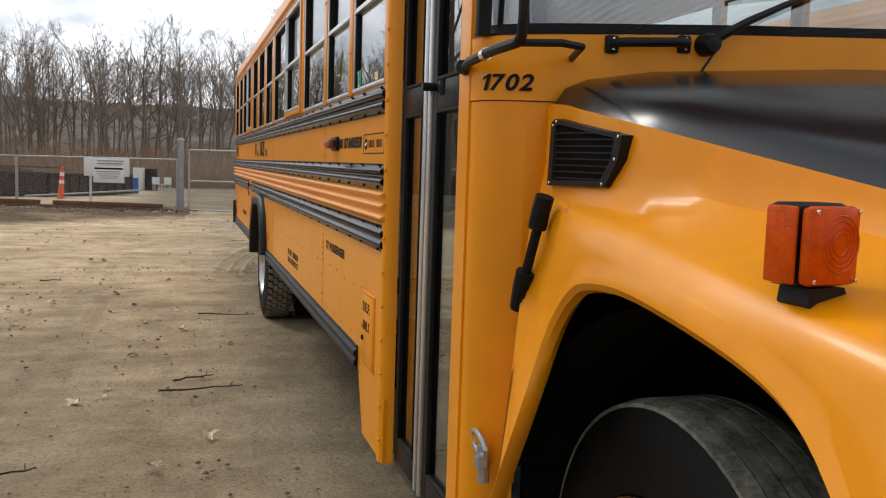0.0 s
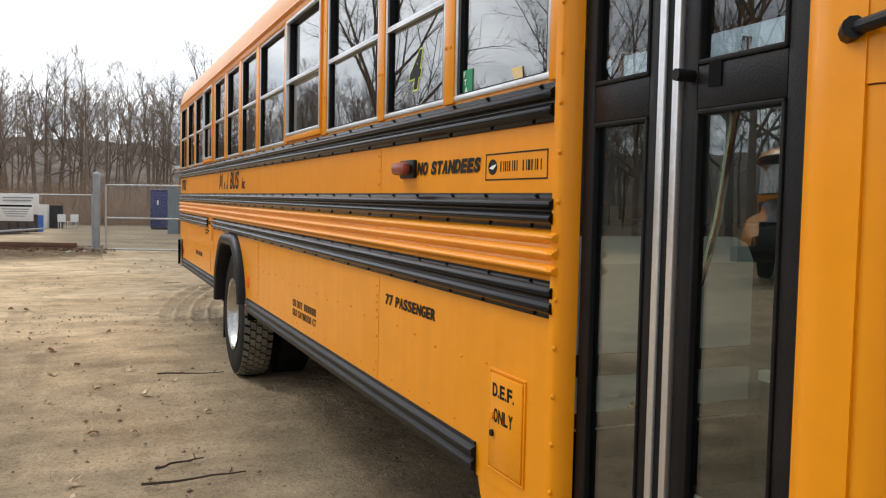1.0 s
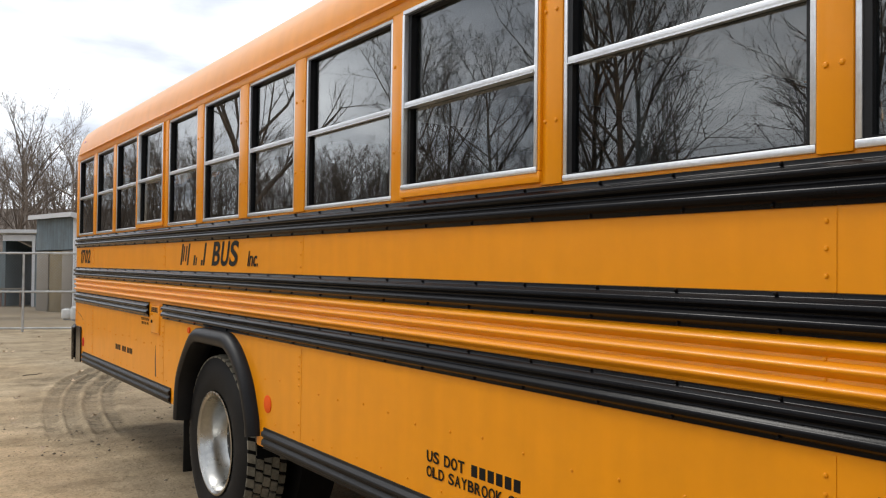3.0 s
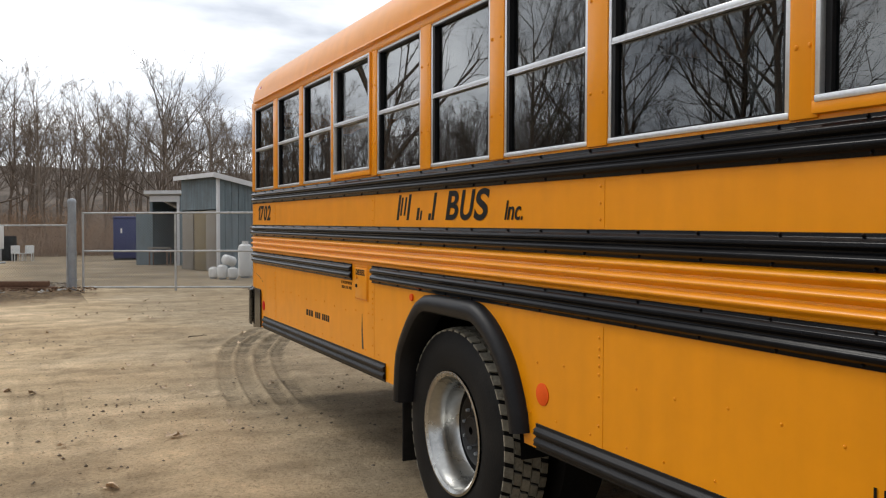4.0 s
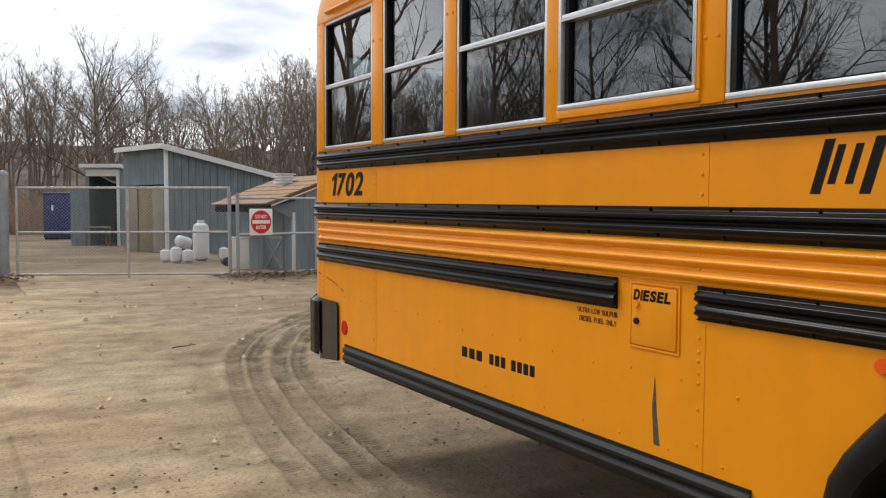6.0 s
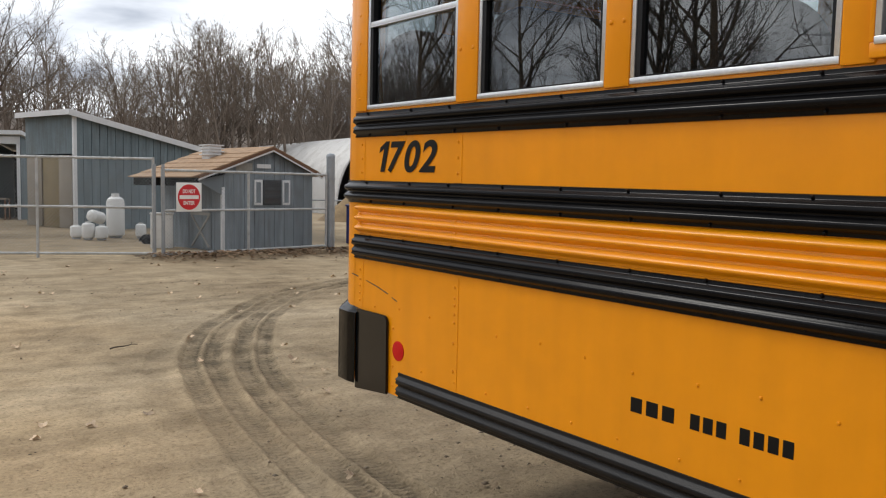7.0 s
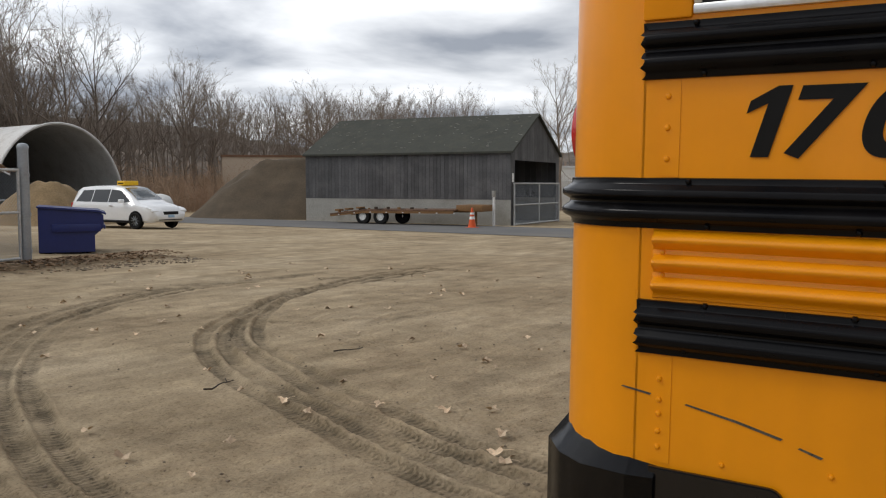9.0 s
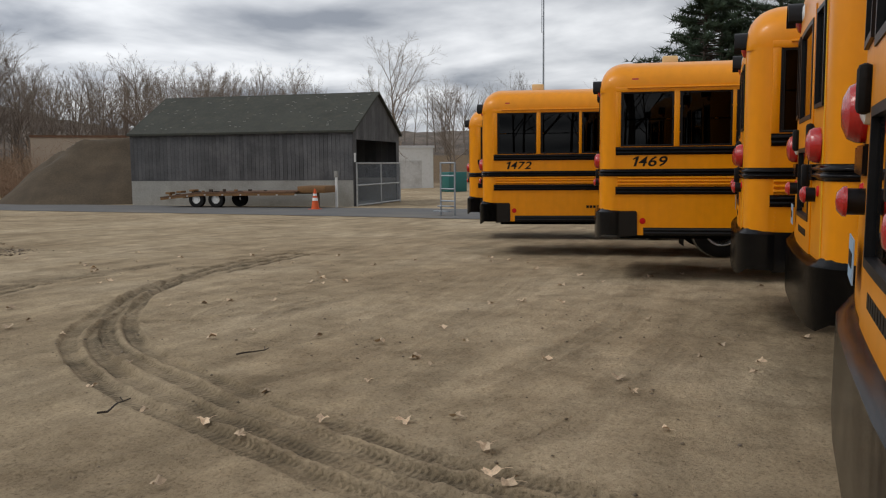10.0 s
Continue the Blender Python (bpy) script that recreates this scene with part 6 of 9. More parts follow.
for x, y in (PG, (4.36, 27.12)):
    solid("gate_leaf_post", tube(bmesh.new(), [(x, y - 0.06, 0.0), (x, y - 0.06, 1.95)], 0.032, 10), STEEL, "slim galvanised steel post beside the gate", "post", pose(0, 0, gz(x, y)), "slim gate posts")


def road_sign():
    p, q = (4.77, 27.02), (5.36, 27.16)
    m, w = frame_at(p, q)
    s = thing("road_sign", "square white traffic sign with a red disc wired to the gate", "sign", m @ Matrix.Translation((0, -0.05, 0.98)))
    part("panel", box(bmesh.new(), 0, 0.61, -0.004, 0.0, 0, 0.61, 0.0015), PAPER, s)
    part("red_disc", lathe(bmesh.new(), [(0.001, -0.0065), (0.268, -0.0065), (0.268, -0.0045)], (0.305, 0, 0.305), "y", 40), SIGN_RED, s)
    part("white_bar", box(bmesh.new(), 0.075, 0.535, -0.0085, -0.0068, 0.265, 0.345), PAPER, s)
    for body, z, w in (("DO NOT", 0.39, 0.30), ("ENTER", 0.145, 0.27)):
        me = text_mesh(body, 0.075, 0, 0.001, 0.003, w)
        me.materials.append(PAPER)
        part("lettering", me, None, s, "white lettering", pose(0.305 - w / 2, -0.0075, z, 90, 0, 0))


road_sign()


def boards(parent, name, p, q, z0, z1, step, mat, top=None, t=0.02, gap=0.006, batten=0.0):
    """A wall of upright boards from p to q in the parent's plan; top(u) bends its upper edge."""
    d = Vector((q[0] - p[0], q[1] - p[1]))
    w = d.length
    n = max(1, round(w / step))
    a = math.atan2(d.y, d.x)
    m0 = Matrix.Translation((p[0], p[1], 0)) @ Matrix.Rotation(a, 4, "Z")
    for k in range(n):
        u0, u1 = k * w / n + gap / 2, (k + 1) * w / n - gap / 2
        ta, tb = (top(u0), top(u1)) if top else (z1, z1)
        if top and min(ta, tb) < z0 + 0.02:
            continue
        bm = bmesh.new()
        prism(bm, [(u0, z0), (u1, z0), (u1, tb), (u0, ta)], "y", -t, 0)
        if batten:
            prism(bm, [(u1 - batten, z0), (u1, z0), (u1, tb - 0.01), (u1 - batten, tb - 0.01)], "y", -t - 0.015, -t - 0.0005)
        part(name, bm, mat, parent, "", m0)


def shed():
    A, B = (4.95, 43.3), (5.85, 40.2)
    m, w = frame_at(B, (B[0] + 0.957, B[1] + 0.29))
    s = thing("storage_shed", "blue-grey board shed with a sloping roof and white trim", "shed", m)
    L, Wd = 7.6, 3.2
    z_hi, z_lo = 3.92, 2.42
    top = lambda u: z_hi - (z_hi - z_lo) * u / L
    boards(s, "siding_board", (0, 0), (L, 0), -0.1, 0, 0.31, GREY_SIDING, top, 0.03, 0.02)
    boards(s, "siding_board", (L, 0.02), (L, Wd), -0.1, z_lo, 0.4, GREY_SIDING)
    boards(s, "siding_board", (L, Wd), (0, Wd), -0.1, 0, 0.4, GREY_SIDING, lambda u: z_lo + (z_hi - z_lo) * u / L)
    part("front_panel", box(bmesh.new(), -0.02, 0.02, 0.03, Wd, 2.55, 3.85), GREY_SIDING, s, "blue-grey panel over the doors")
    part("door_leaf", box(bmesh.new(), -0.04, -0.005, 0.12, 0.95, 0.02, 2.5, 0.01), PLYWOOD, s, "grey plywood door leaf")
    part("door_leaf", box(bmesh.new(), 0.0, 0.03, 0.95, 2.1, 0.02, 2.5, 0.01), OCHRE_DOOR, s, "ochre stained door leaf")
    part("door_leaf", box(bmesh.new(), -0.04, -0.005, 2.1, 3.1, 0.02, 2.5, 0.01), PLYWOOD, s, "grey plywood door leaf")
    part("corner_trim", box(bmesh.new(), -0.06, 0.06, -0.06, 0.04, -0.05, z_hi - 0.02, 0.005), WHITE_TRIM, s, "white corner trim")
    ro = bmesh.new()
    prism(ro, [(-0.25, z_hi + 0.03), (L + 0.2, z_lo - 0.02), (L + 0.2, z_lo + 0.06), (-0.25, z_hi + 0.11)], "y", -0.18, Wd + 0.2)
    part("roof", ro, CORRUGATED, s, "pale metal roof")
    fa = bmesh.new()
    prism(fa, [(-0.27, z_hi - 0.10), (L + 0.2, z_lo - 0.14), (L + 0.2, z_lo + 0.05), (-0.27, z_hi + 0.10)], "y", -0.22, -0.183)
    part("fascia", fa, WHITE_TRIM, s, "white fascia board")
    part("fascia", box(bmesh.new(), -0.30, -0.272, -0.22, Wd + 0.2, z_hi - 0.08, z_hi + 0.10), WHITE_TRIM, s, "white fascia board")
    part("floor_slab", box(bmesh.new(), 0.05, L - 0.05, 0.05, Wd - 0.05, -0.1, 0.02), CONCRETE, s)


def small_shed():
    m, w = frame_at((4.35, 49.3), (5.4, 48.7))
    s = thing("open_shed", "narrow open-fronted grey shed with a white roof edge", "shed", m)
    W, D = 1.5, 3.4
    boards(s, "siding_board", (0, 0.01), (0.14, 0.01), -0.1, 3.2, 0.14, GREY_SIDING)
    boards(s, "siding_board", (W - 0.14, 0), (W, 0), -0.1, 3.2, 0.14, WHITE_TRIM)
    boards(s, "siding_board", (W, 0.02), (W, D), -0.1, 0, 0.30, GREY_SIDING, lambda u: 3.45 - 0.16 * u)
    boards(s, "siding_board", (0, D), (0, 0.02), -0.1, 0, 0.30, GREY_SIDING, lambda u: 3.45 - 0.16 * (D - u))
    # back wall coloured near black for the shade inside the open front
    boards(s, "siding_board", (W, D), (0, D), -0.1, 2.9, 0.3, DARK)
    part("lintel", box(bmesh.new(), 0.0, W, -0.02, 0.02, 3.12, 3.42), WHITE_TRIM, s)
    part("wing_wall", box(bmesh.new(), -0.75, -0.02, 0.1, 0.14, -0.1, 2.6), GREY_SIDING, s, "blue-grey side screen")
    ro = bmesh.new()
    prism(ro, [(-0.25, 3.50), (D + 0.2, 2.95), (D + 0.2, 3.08), (-0.25, 3.66)], "x", -0.2, W + 0.15)
    part("roof", ro, WHITE_TRIM, s, "white-edged sloping roof")
    tb = thing("workbench", "dark workbench in front of the open shed", "workbench", m @ Matrix.Translation((0.2, -0.5, 0)))
    part("bench_top", box(bmesh.new(), 0, 1.0, -0.3, 0.25, 0.82, 0.88), PLYWOOD, tb)
    for u in (0.05, 0.92):
        for v in (-0.25, 0.2):
            part("leg", box(bmesh.new(), u, u + 0.05, v - 0.02, v + 0.03, 0, 0.82), TIMBER, tb)


def hut():
    FL = (6.5, 28.75)
    ang = math.degrees(math.atan2(0.168, 0.986))
    h = thing("hut", "small grey board hut with a tan shingle roof and shuttered window", "hut", pose(*FL, gz(*FL) - 0.02, 0, 0, ang))
    W, D, ze, za = 2.60, 2.8, 1.90, 2.46
    top = lambda u: ze + (za - ze) * (1 - abs(u - W / 2) / (W / 2))
    boards(h, "wall_board", (0, 0), (W, 0), 0, 0, 0.30, HUT_BOARD, top, 0.025, 0.014)
    boards(h, "wall_board", (W, 0), (W, D), 0, ze, 0.30, HUT_BOARD)
    boards(h, "wall_board", (W, D), (0, D), 0, 0, 0.30, HUT_BOARD, top)
    boards(h, "wall_board", (0, D), (0, 0.02), 0, ze, 0.30, HUT_BOARD, None, 0.025, 0.014)
    part("corner_trim", box(bmesh.new(), -0.045, 0.03, -0.045, 0.03, 0, 1.55, 0.004), WHITE_TRIM, h, "white corner trim")
    gus = bmesh.new()
    prism(gus, [(-0.70, 1.70), (0.0, 1.86), (0.0, 1.35)], "y", -0.02, 0.02)
    part("bracket", gus, HUT_BOARD, h, "triangular eave bracket")
    for sx, lab in ((-1, "tan"), (1, "tan")):
        ro = bmesh.new()
        over = 0.74 if sx < 0 else 0.20
        slope = (za - ze) / (W / 2)
        e = W / 2 + sx * (W / 2 + over)
        ez = ze - slope * over * (0.55 if sx < 0 else 1)
        prism(ro, [(W / 2, za + 0.03), (e, ez + 0.03), (e, ez + 0.09), (W / 2, za + 0.10)], "y", -0.18, D + 0.15)
        rf = part("roof_slope", ro, SHINGLE, h, "tan shingled roof slope")
        for k in range(6):
            u = (k + 0.5) / 6
            x0, zz = W / 2 + (e - W / 2) * u, za + (ez - za) * u
            x1, z1 = W / 2 + (e - W / 2) * (u + 0.166), za + (ez - za) * (u + 0.166)
            st = bmesh.new()
            prism(st, [(x0, zz + 0.095), (x1, z1 + 0.10), (x1, z1 + 0.118), (x0, zz + 0.10)], "y", -0.185, D + 0.155)
            part("shingle_course", st, SHINGLE, rf)
        bg = bmesh.new()
        prism(bg, [(W / 2, za + 0.012), (e, ez + 0.012), (e, ez + 0.080), (W / 2, za + 0.085)], "y", -0.205, -0.182)
        part("barge_board", bg, TIMBER, h, "dark brown barge board")
        tr = bmesh.new()
        prism(tr, [(W / 2, za - 0.03), (e, ez - 0.03), (e, ez + 0.010), (W / 2, za + 0.010)], "y", -0.198, -0.184)
        part("trim_strip", tr, WHITE_TRIM, h, "thin white strip under the roof edge")
        if sx < 0:
            part("eave_board", box(bmesh.new(), e - 0.02, e + 0.012, -0.18, D + 0.15, ez - 0.16, ez + 0.028), DARK, h, "blackened eave board")
            # near-black soffit stands for the shade under the overhang
            part("soffit", prism(bmesh.new(), [(e, ez - 0.02), (-0.03, ze - 0.06), (-0.03, ze - 0.02), (e, ez + 0.015)], "y", -0.15, D + 0.12), DARK, h, "underside of the eave, coloured dark for its shade")
    vent = part("roof_vent", box(bmesh.new(), 0.42, 0.78, 1.32, 1.68, 2.15, 2.58, 0.02), WHITE_TRIM, h, "white louvred roof ventilator")
    for k in range(4):
        part("louvre", box(bmesh.new(), 0.37, 0.83, 1.27, 1.73, 2.34 + 0.078 * k, 2.368 + 0.078 * k, 0.006), WHITE_TRIM, vent)
    win = part("hut_window", box(bmesh.new(), 1.10, 1.62, -0.065, -0.028, 1.12, 1.74, 0.006), BLACK_PLASTIC, h, "dark window with slatted panes")
    for k in range(3):
        part("slat", box(bmesh.new(), 1.13, 1.59, -0.078, -0.066, 1.18 + 0.19 * k, 1.30 + 0.19 * k), CAR_GLASS, win)
    for x in (0.84, 1.66):
        sh = part("shutter", box(bmesh.new(), x, x + 0.23, -0.06, -0.028, 1.12, 1.74, 0.005), WHITE_TRIM, h, "white-framed shutter")
        part("shutter_panel", box(bmesh.new(), x + 0.05, x + 0.18, -0.064, -0.0605, 1.18, 1.68), HUT_BOARD, sh)
    part("weathered_patch", box(bmesh.new(), 0.34, 0.80, -0.032, -0.0265, 1.92, 2.13), CONCRETE, h, "bare weathered board")
    part("name_board", box(bmesh.new(), 0.92, 1.32, -0.05, -0.028, 2.02, 2.12), WHITE_TRIM, h, "small white board")
    dr = part("hut_door", box(bmesh.new(), -0.06, -0.028, 0.45, 1.35, 0.05, 1.8, 0.006), HUT_BOARD, h, "grey board door with a cross brace")
    for y0, z0, y1, z1 in ((0.5, 0.1, 1.3, 0.85), (1.3, 0.1, 0.5, 0.85)):
        part("brace", tube(bmesh.new(), [(-0.07, y0, z0), (-0.07, y1, z1)], 0.03, 4), CONCRETE, dr)
    part("rail", box(bmesh.new(), -0.085, -0.061, 0.45, 1.35, 0.86, 0.93), CONCRETE, dr)


shed()
small_shed()
hut()


def gas_tank(x, y, r, h, label="white steel propane cylinder standing by the shed"):
    t = thing("gas_cylinder", label, "gas cylinder", pose(x, y, gz(x, y)), "gas cylinders")
    part("vessel", lathe(bmesh.new(), [(r * 0.6, 0.03), (r * 0.94, 0.07), (r, 0.14), (r, h * 0.78), (r * 0.9, h * 0.87), (r * 0.55, h * 0.92), (0.03, h * 0.93)], (0, 0, 0), "z", 24), WHITE_PLASTIC, t)
    part("collar", lathe(bmesh.new(), [(r * 0.42, h * 0.90), (r * 0.45, h), (r * 0.41, h), (r * 0.38, h * 0.90)], (0, 0, 0), "z", 20), WHITE_PLASTIC, t)
    part("foot_ring", lathe(bmesh.new(), [(r * 0.7, 0.0), (r * 0.72, 0.08), (r * 0.66, 0.08), (r * 0.66, 0.0)], (0, 0, 0), "z", 20), STEEL, t)


gas_tank(5.75, 35.0, 0.25, 1.28)
for x, y, r, h in ((4.75, 34.0, 0.17, 0.50), (5.05, 33.8, 0.17, 0.42), (4.55, 34.5, 0.16, 0.40), (6.35, 34.6, 0.15, 0.45)):
    gas_tank(x, y, r, h, "small white propane cylinder on the ground")
lying = solid("gas_cylinder", lathe(bmesh.new(), [(0.01, -0.30), (0.10, -0.28), (0.17, -0.2), (0.17, 0.2), (0.10, 0.28), (0.01, 0.30)], (0, 0, 0), "x", 20), WHITE_PLASTIC, "white propane cylinder lying on the others", "gas cylinder", pose(5.0, 34.15, gz(5, 34) + 0.62, 0, 12, 40), "gas cylinders")
wb = thing("utility_box", "white metal utility box beside the gate", "box", pose(5.25, 30.2, gz(5.2, 30.2), 0, 0, -20))
part("cabinet", box(bmesh.new(), 0, 0.52, 0, 0.42, 0.0, 0.82, 0.015), WHITE_PLASTIC, wb)
part("lid", box(bmesh.new(), -0.02, 0.54, -0.02, 0.44, 0.822, 0.86, 0.01), WHITE_PLASTIC, wb)
for k, (x, y, s) in enumerate(((5.95, 32.3, 0.26), (6.25, 32.0, 0.2), (6.1, 33.2, 0.22), (6.5, 33.0, 0.2))):
    bm = bmesh.new()
    bmesh.ops.create_icosphere(bm, subdivisions=2, radius=s)
    for v in bm.verts:
        v.co = Vector((v.co.x, v.co.y, max(-0.06, v.co.z * 0.7))) * (1 + 0.25 * noise.noise(v.co * 6 + Vector((k, 0, 0))))
    solid("sack", bm, WHITE_PLASTIC if k % 2 else DARK, "crumpled sack of scrap by the shed", "sack", pose(x, y, gz(x, y) + 0.05), "scrap sacks")


def portable_toilet():
    m, w = frame_at((3.55, 59.8), (4.95, 59.5))
    t = thing("portable_toilet", "dark blue plastic portable toilet with a small vent", "portable toilet", m)
    part("cabin", box(bmesh.new(), 0, 1.35, 0, 1.3, 0.1, 2.45, 0.05), NAVY, t)
    part("roof", box(bmesh.new(), -0.03, 1.38, -0.03, 1.33, 2.452, 2.60, 0.06), NAVY, t)
    part("door", box(bmesh.new(), 0.2, 1.15, -0.03, -0.002, 0.18, 2.2, 0.02), NAVY, t)
    part("skid", box(bmesh.new(), 0.05, 1.3, 0.1, 1.2, -0.02, 0.098), DARK, t)
    part("notice", box(bmesh.new(), 0.42, 0.52, -0.036, -0.031, 1.6, 1.9), PAPER, t)


portable_toilet()


def dumpster(m, label, mat, w=1.7, d=1.45, h=1.15):
    t = thing("dumpster", label, "dumpster", m, "dumpsters")
    bm = bmesh.new()
    prism(bm, [(0, 0.08), (d * 0.86, 0.08), (d * 0.86, h * 0.42), (d, h * 0.58), (d, h * 0.84), (d * 0.93, h * 0.90), (0, h)], "x", 0, w, 0, 0.012)
    part("body", bm, mat, t)
    for u in (0.0, w - 0.06):
        part("side_pocket", box(bmesh.new(), u - 0.05, u + 0.11, d * 0.2, d * 0.95, h * 0.50, h * 0.66, 0.01), mat, t)
    lid = bmesh.new()
    prism(lid, [(-0.03, h + 0.005), (d * 0.93, h * 0.905), (d * 1.04, h * 0.85), (d * 1.04, h * 0.89), (d * 0.93, h * 0.945), (-0.03, h + 0.045)], "x", -0.04, w + 0.04)
    part("lid", lid, mat, t, "plastic lid")
    part("front_lip", box(bmesh.new(), 0.02, w - 0.02, d + 0.001, d + 0.04, h * 0.55, h * 0.63, 0.008), mat, t)
    for u in (0.15, w - 0.15):
        for v in (0.2, d * 0.7):
            part("caster", lathe(bmesh.new(), [(0.01, -0.03), (0.075, -0.025), (0.075, 0.025), (0.01, 0.03)], (u, v, 0.055), "x", 14), RUBBER, t)


dumpster(pose(12.10, 32.40, gz(11.5, 30.4) - 0.05, 0, 0, 235), "blue steel dumpster with a sloping front beside the gate post", NAVY)


def quonset():
    q = thing("quonset_hut", "arched corrugated steel storage building open at the end", "quonset hut", pose(32.85, 62.5, gz(33, 62), 0, 0, -4))
    R, Hh, L = 4.5, 5.9, 26.0
    for nm, off, mat in (("arch_shell", 0.0, CORRUGATED), ("arch_lining", -0.07, DARK)):
        bm = bmesh.new()
        n, rows = 40, 150
        grid = []
        for j in range(rows + 1):
            y = L * j / rows
            k = 0.018 * (j % 2) if nm == "arch_shell" else 0.05 * (j % 2)
            grid.append([bm.verts.new(((R + off - k) * math.cos(math.pi * i / n), y, (Hh + off - k) * math.sin(math.pi * i / n) ** 0.9)) for i in range(n + 1)])
        for a, b2 in zip(grid, grid[1:]):
            for i in range(n):
                bm.faces.new((a[i], a[i + 1], b2[i + 1], b2[i]))
        part(nm, bm, CORRUGATED, q, "ribbed steel arch")
    part("arch_rim", tube(bmesh.new(), [(R * math.cos(math.pi * i / 30), -0.02, Hh * math.sin(math.pi * i / 30) ** 0.9) for i in range(31)], 0.09, 6), CORRUGATED, q)
    end = bmesh.new()
    prism(end, [(R * math.cos(math.pi * i / 30), Hh * math.sin(math.pi * i / 30) ** 0.9) for i in range(31)], "y", L - 0.1, L)
    part("end_wall", end, CORRUGATED, q)


quonset()


def heap(name, x, y, rx, ry, h, mat, label, seed, crest=(0.0, 0.0)):
    bm = bmesh.new()
    n, rings = 56, 26
    prev = None
    for i in range(rings + 1):
        r = i / rings
        ring = []
        for k in range(n):
            a = 2 * math.pi * k / n
            px, py = rx * r * math.cos(a), ry * r * math.sin(a)
            z = h * max(0.0, 1 - r) ** 1.0 * (1 - 0.28 * math.exp(-(r / 0.18) ** 2)) * 1.12
            z *= 1 + 0.24 * noise.noise(Vector((px * 0.5, py * 0.5, seed)))
            z += (0.20 * noise.noise(Vector((px * 1.8, py * 1.8, seed + 9))) + 0.10 * noise.noise(Vector((px * 4.5, py * 4.5, seed + 4)))) * (1 - r)
            k2 = smooth(-0.5, 0.5, (math.cos(a) * crest[0] + math.sin(a) * crest[1]) / (math.hypot(*crest) + 1e-6))
            ring.append(bm.verts.new((px + crest[0] * k2, py + crest[1] * k2, z - 0.15)))
        if prev:
            for k in range(n):
                bm.faces.new((prev[k], ring[k], ring[(k + 1) % n], prev[(k + 1) % n]))
        prev = ring
    bmesh.ops.remove_doubles(bm, verts=bm.verts[:], dist=0.001)
    solid(name, bm, mat, label, "heap", pose(x, y, gz(x, y)))


heap("sand_mound", 41.1, 51.6, 6.0, 5.6, 4.35, SAND, "large flat-topped heap of brown sand beside the barn", 2.0, (1.5, -2.7))
heap("sand_mound", 23.4, 49.6, 3.4, 3.0, 2.35, YELLOW_SAND, "low heap of yellow-brown sand", 6.0)


def barn():
    Rp, Lp = (37.95, 32.6), (36.6, 45.1)
    m, W = frame_at(Lp, Rp, gz(37, 38) - 0.10)
    b = thing("barn", "weathered grey board barn on concrete with a mossy gable roof", "barn", m)
    D, zc, ze, zr = 7.5, 1.40, 3.86, 5.90
    part("concrete_base", box(bmesh.new(), 0, W, 0.0, 0.2, -0.3, zc), CONCRETE, b, "stained concrete base wall")
    part("concrete_base", box(bmesh.new(), 0, 0.2, 0.2, D, -0.3, zc), CONCRETE, b)
    part("concrete_base", box(bmesh.new(), 0, W, D - 0.2, D, -0.3, zc), CONCRETE, b)
    boards(b, "wall_board", (0, 0.02), (W, 0.02), zc + 0.004, ze, 0.22, BARN_BOARD, None, 0.03, 0.012)
    top = lambda u: ze + (zr - ze) * (1 - abs(u - D / 2) / (D / 2))
    boards(b, "wall_board", (0, D), (0, 0.03), zc + 0.004, 0, 0.25, BARN_BOARD, top, 0.03)
    boards(b, "wall_board", (W, D), (0, D), zc + 0.004, ze, 0.35, BARN_BOARD)
    for k in range(29):
        u0, u1 = k * D / 29 + 0.006, (k + 1) * D / 29 - 0.006
        lo = 0.0 if (u1 < 0.55 or u0 > D - 0.55) else 3.42
        bm = prism(bmesh.new(), [(u0, lo), (u1, lo), (u1, top(u1)), (u0, top(u0))], "x", W - 0.02, W + 0.01)
        part("wall_board", bm, BARN_BOARD, b)
    for sgn in (0, 1):
        ro = bmesh.new()
        pts = [(-0.16, ze - 0.10), (D / 2, zr + 0.02), (D / 2, zr + 0.12), (-0.16, ze + 0.01)]
        if sgn:
            pts = [(D - y, z) for y, z in pts]
        prism(ro, pts, "x", -0.10, W + 0.16)
        part("roof_slope", ro, BARN_ROOF, b, "dark mossy shingle roof slope")
    rnd = random.Random(4)
    pat = bmesh.new()
    for k in range(90):
        u, v = rnd.uniform(0, W), rnd.uniform(0.05, 0.95)
        y, z = -0.16 + (D / 2 + 0.16) * v, ze + 0.01 + (zr + 0.11 - ze) * v
        box(pat, u, u + rnd.uniform(0.05, 0.16), y, y + 0.05, z, z + 0.022)
    tagged(part("loose_shingles", pat, CONCRETE, b, "pale worn patches of shingle"), kind="stuff")
    part("floor", box(bmesh.new(), 0.2, W, 0.2, D - 0.2, -0.3, 0.06), CONCRETE, b)
    part("white_notice", box(bmesh.new(), W + 0.012, W + 0.03, 0.12, 0.34, 2.3, 2.75), PAPER, b)


barn()


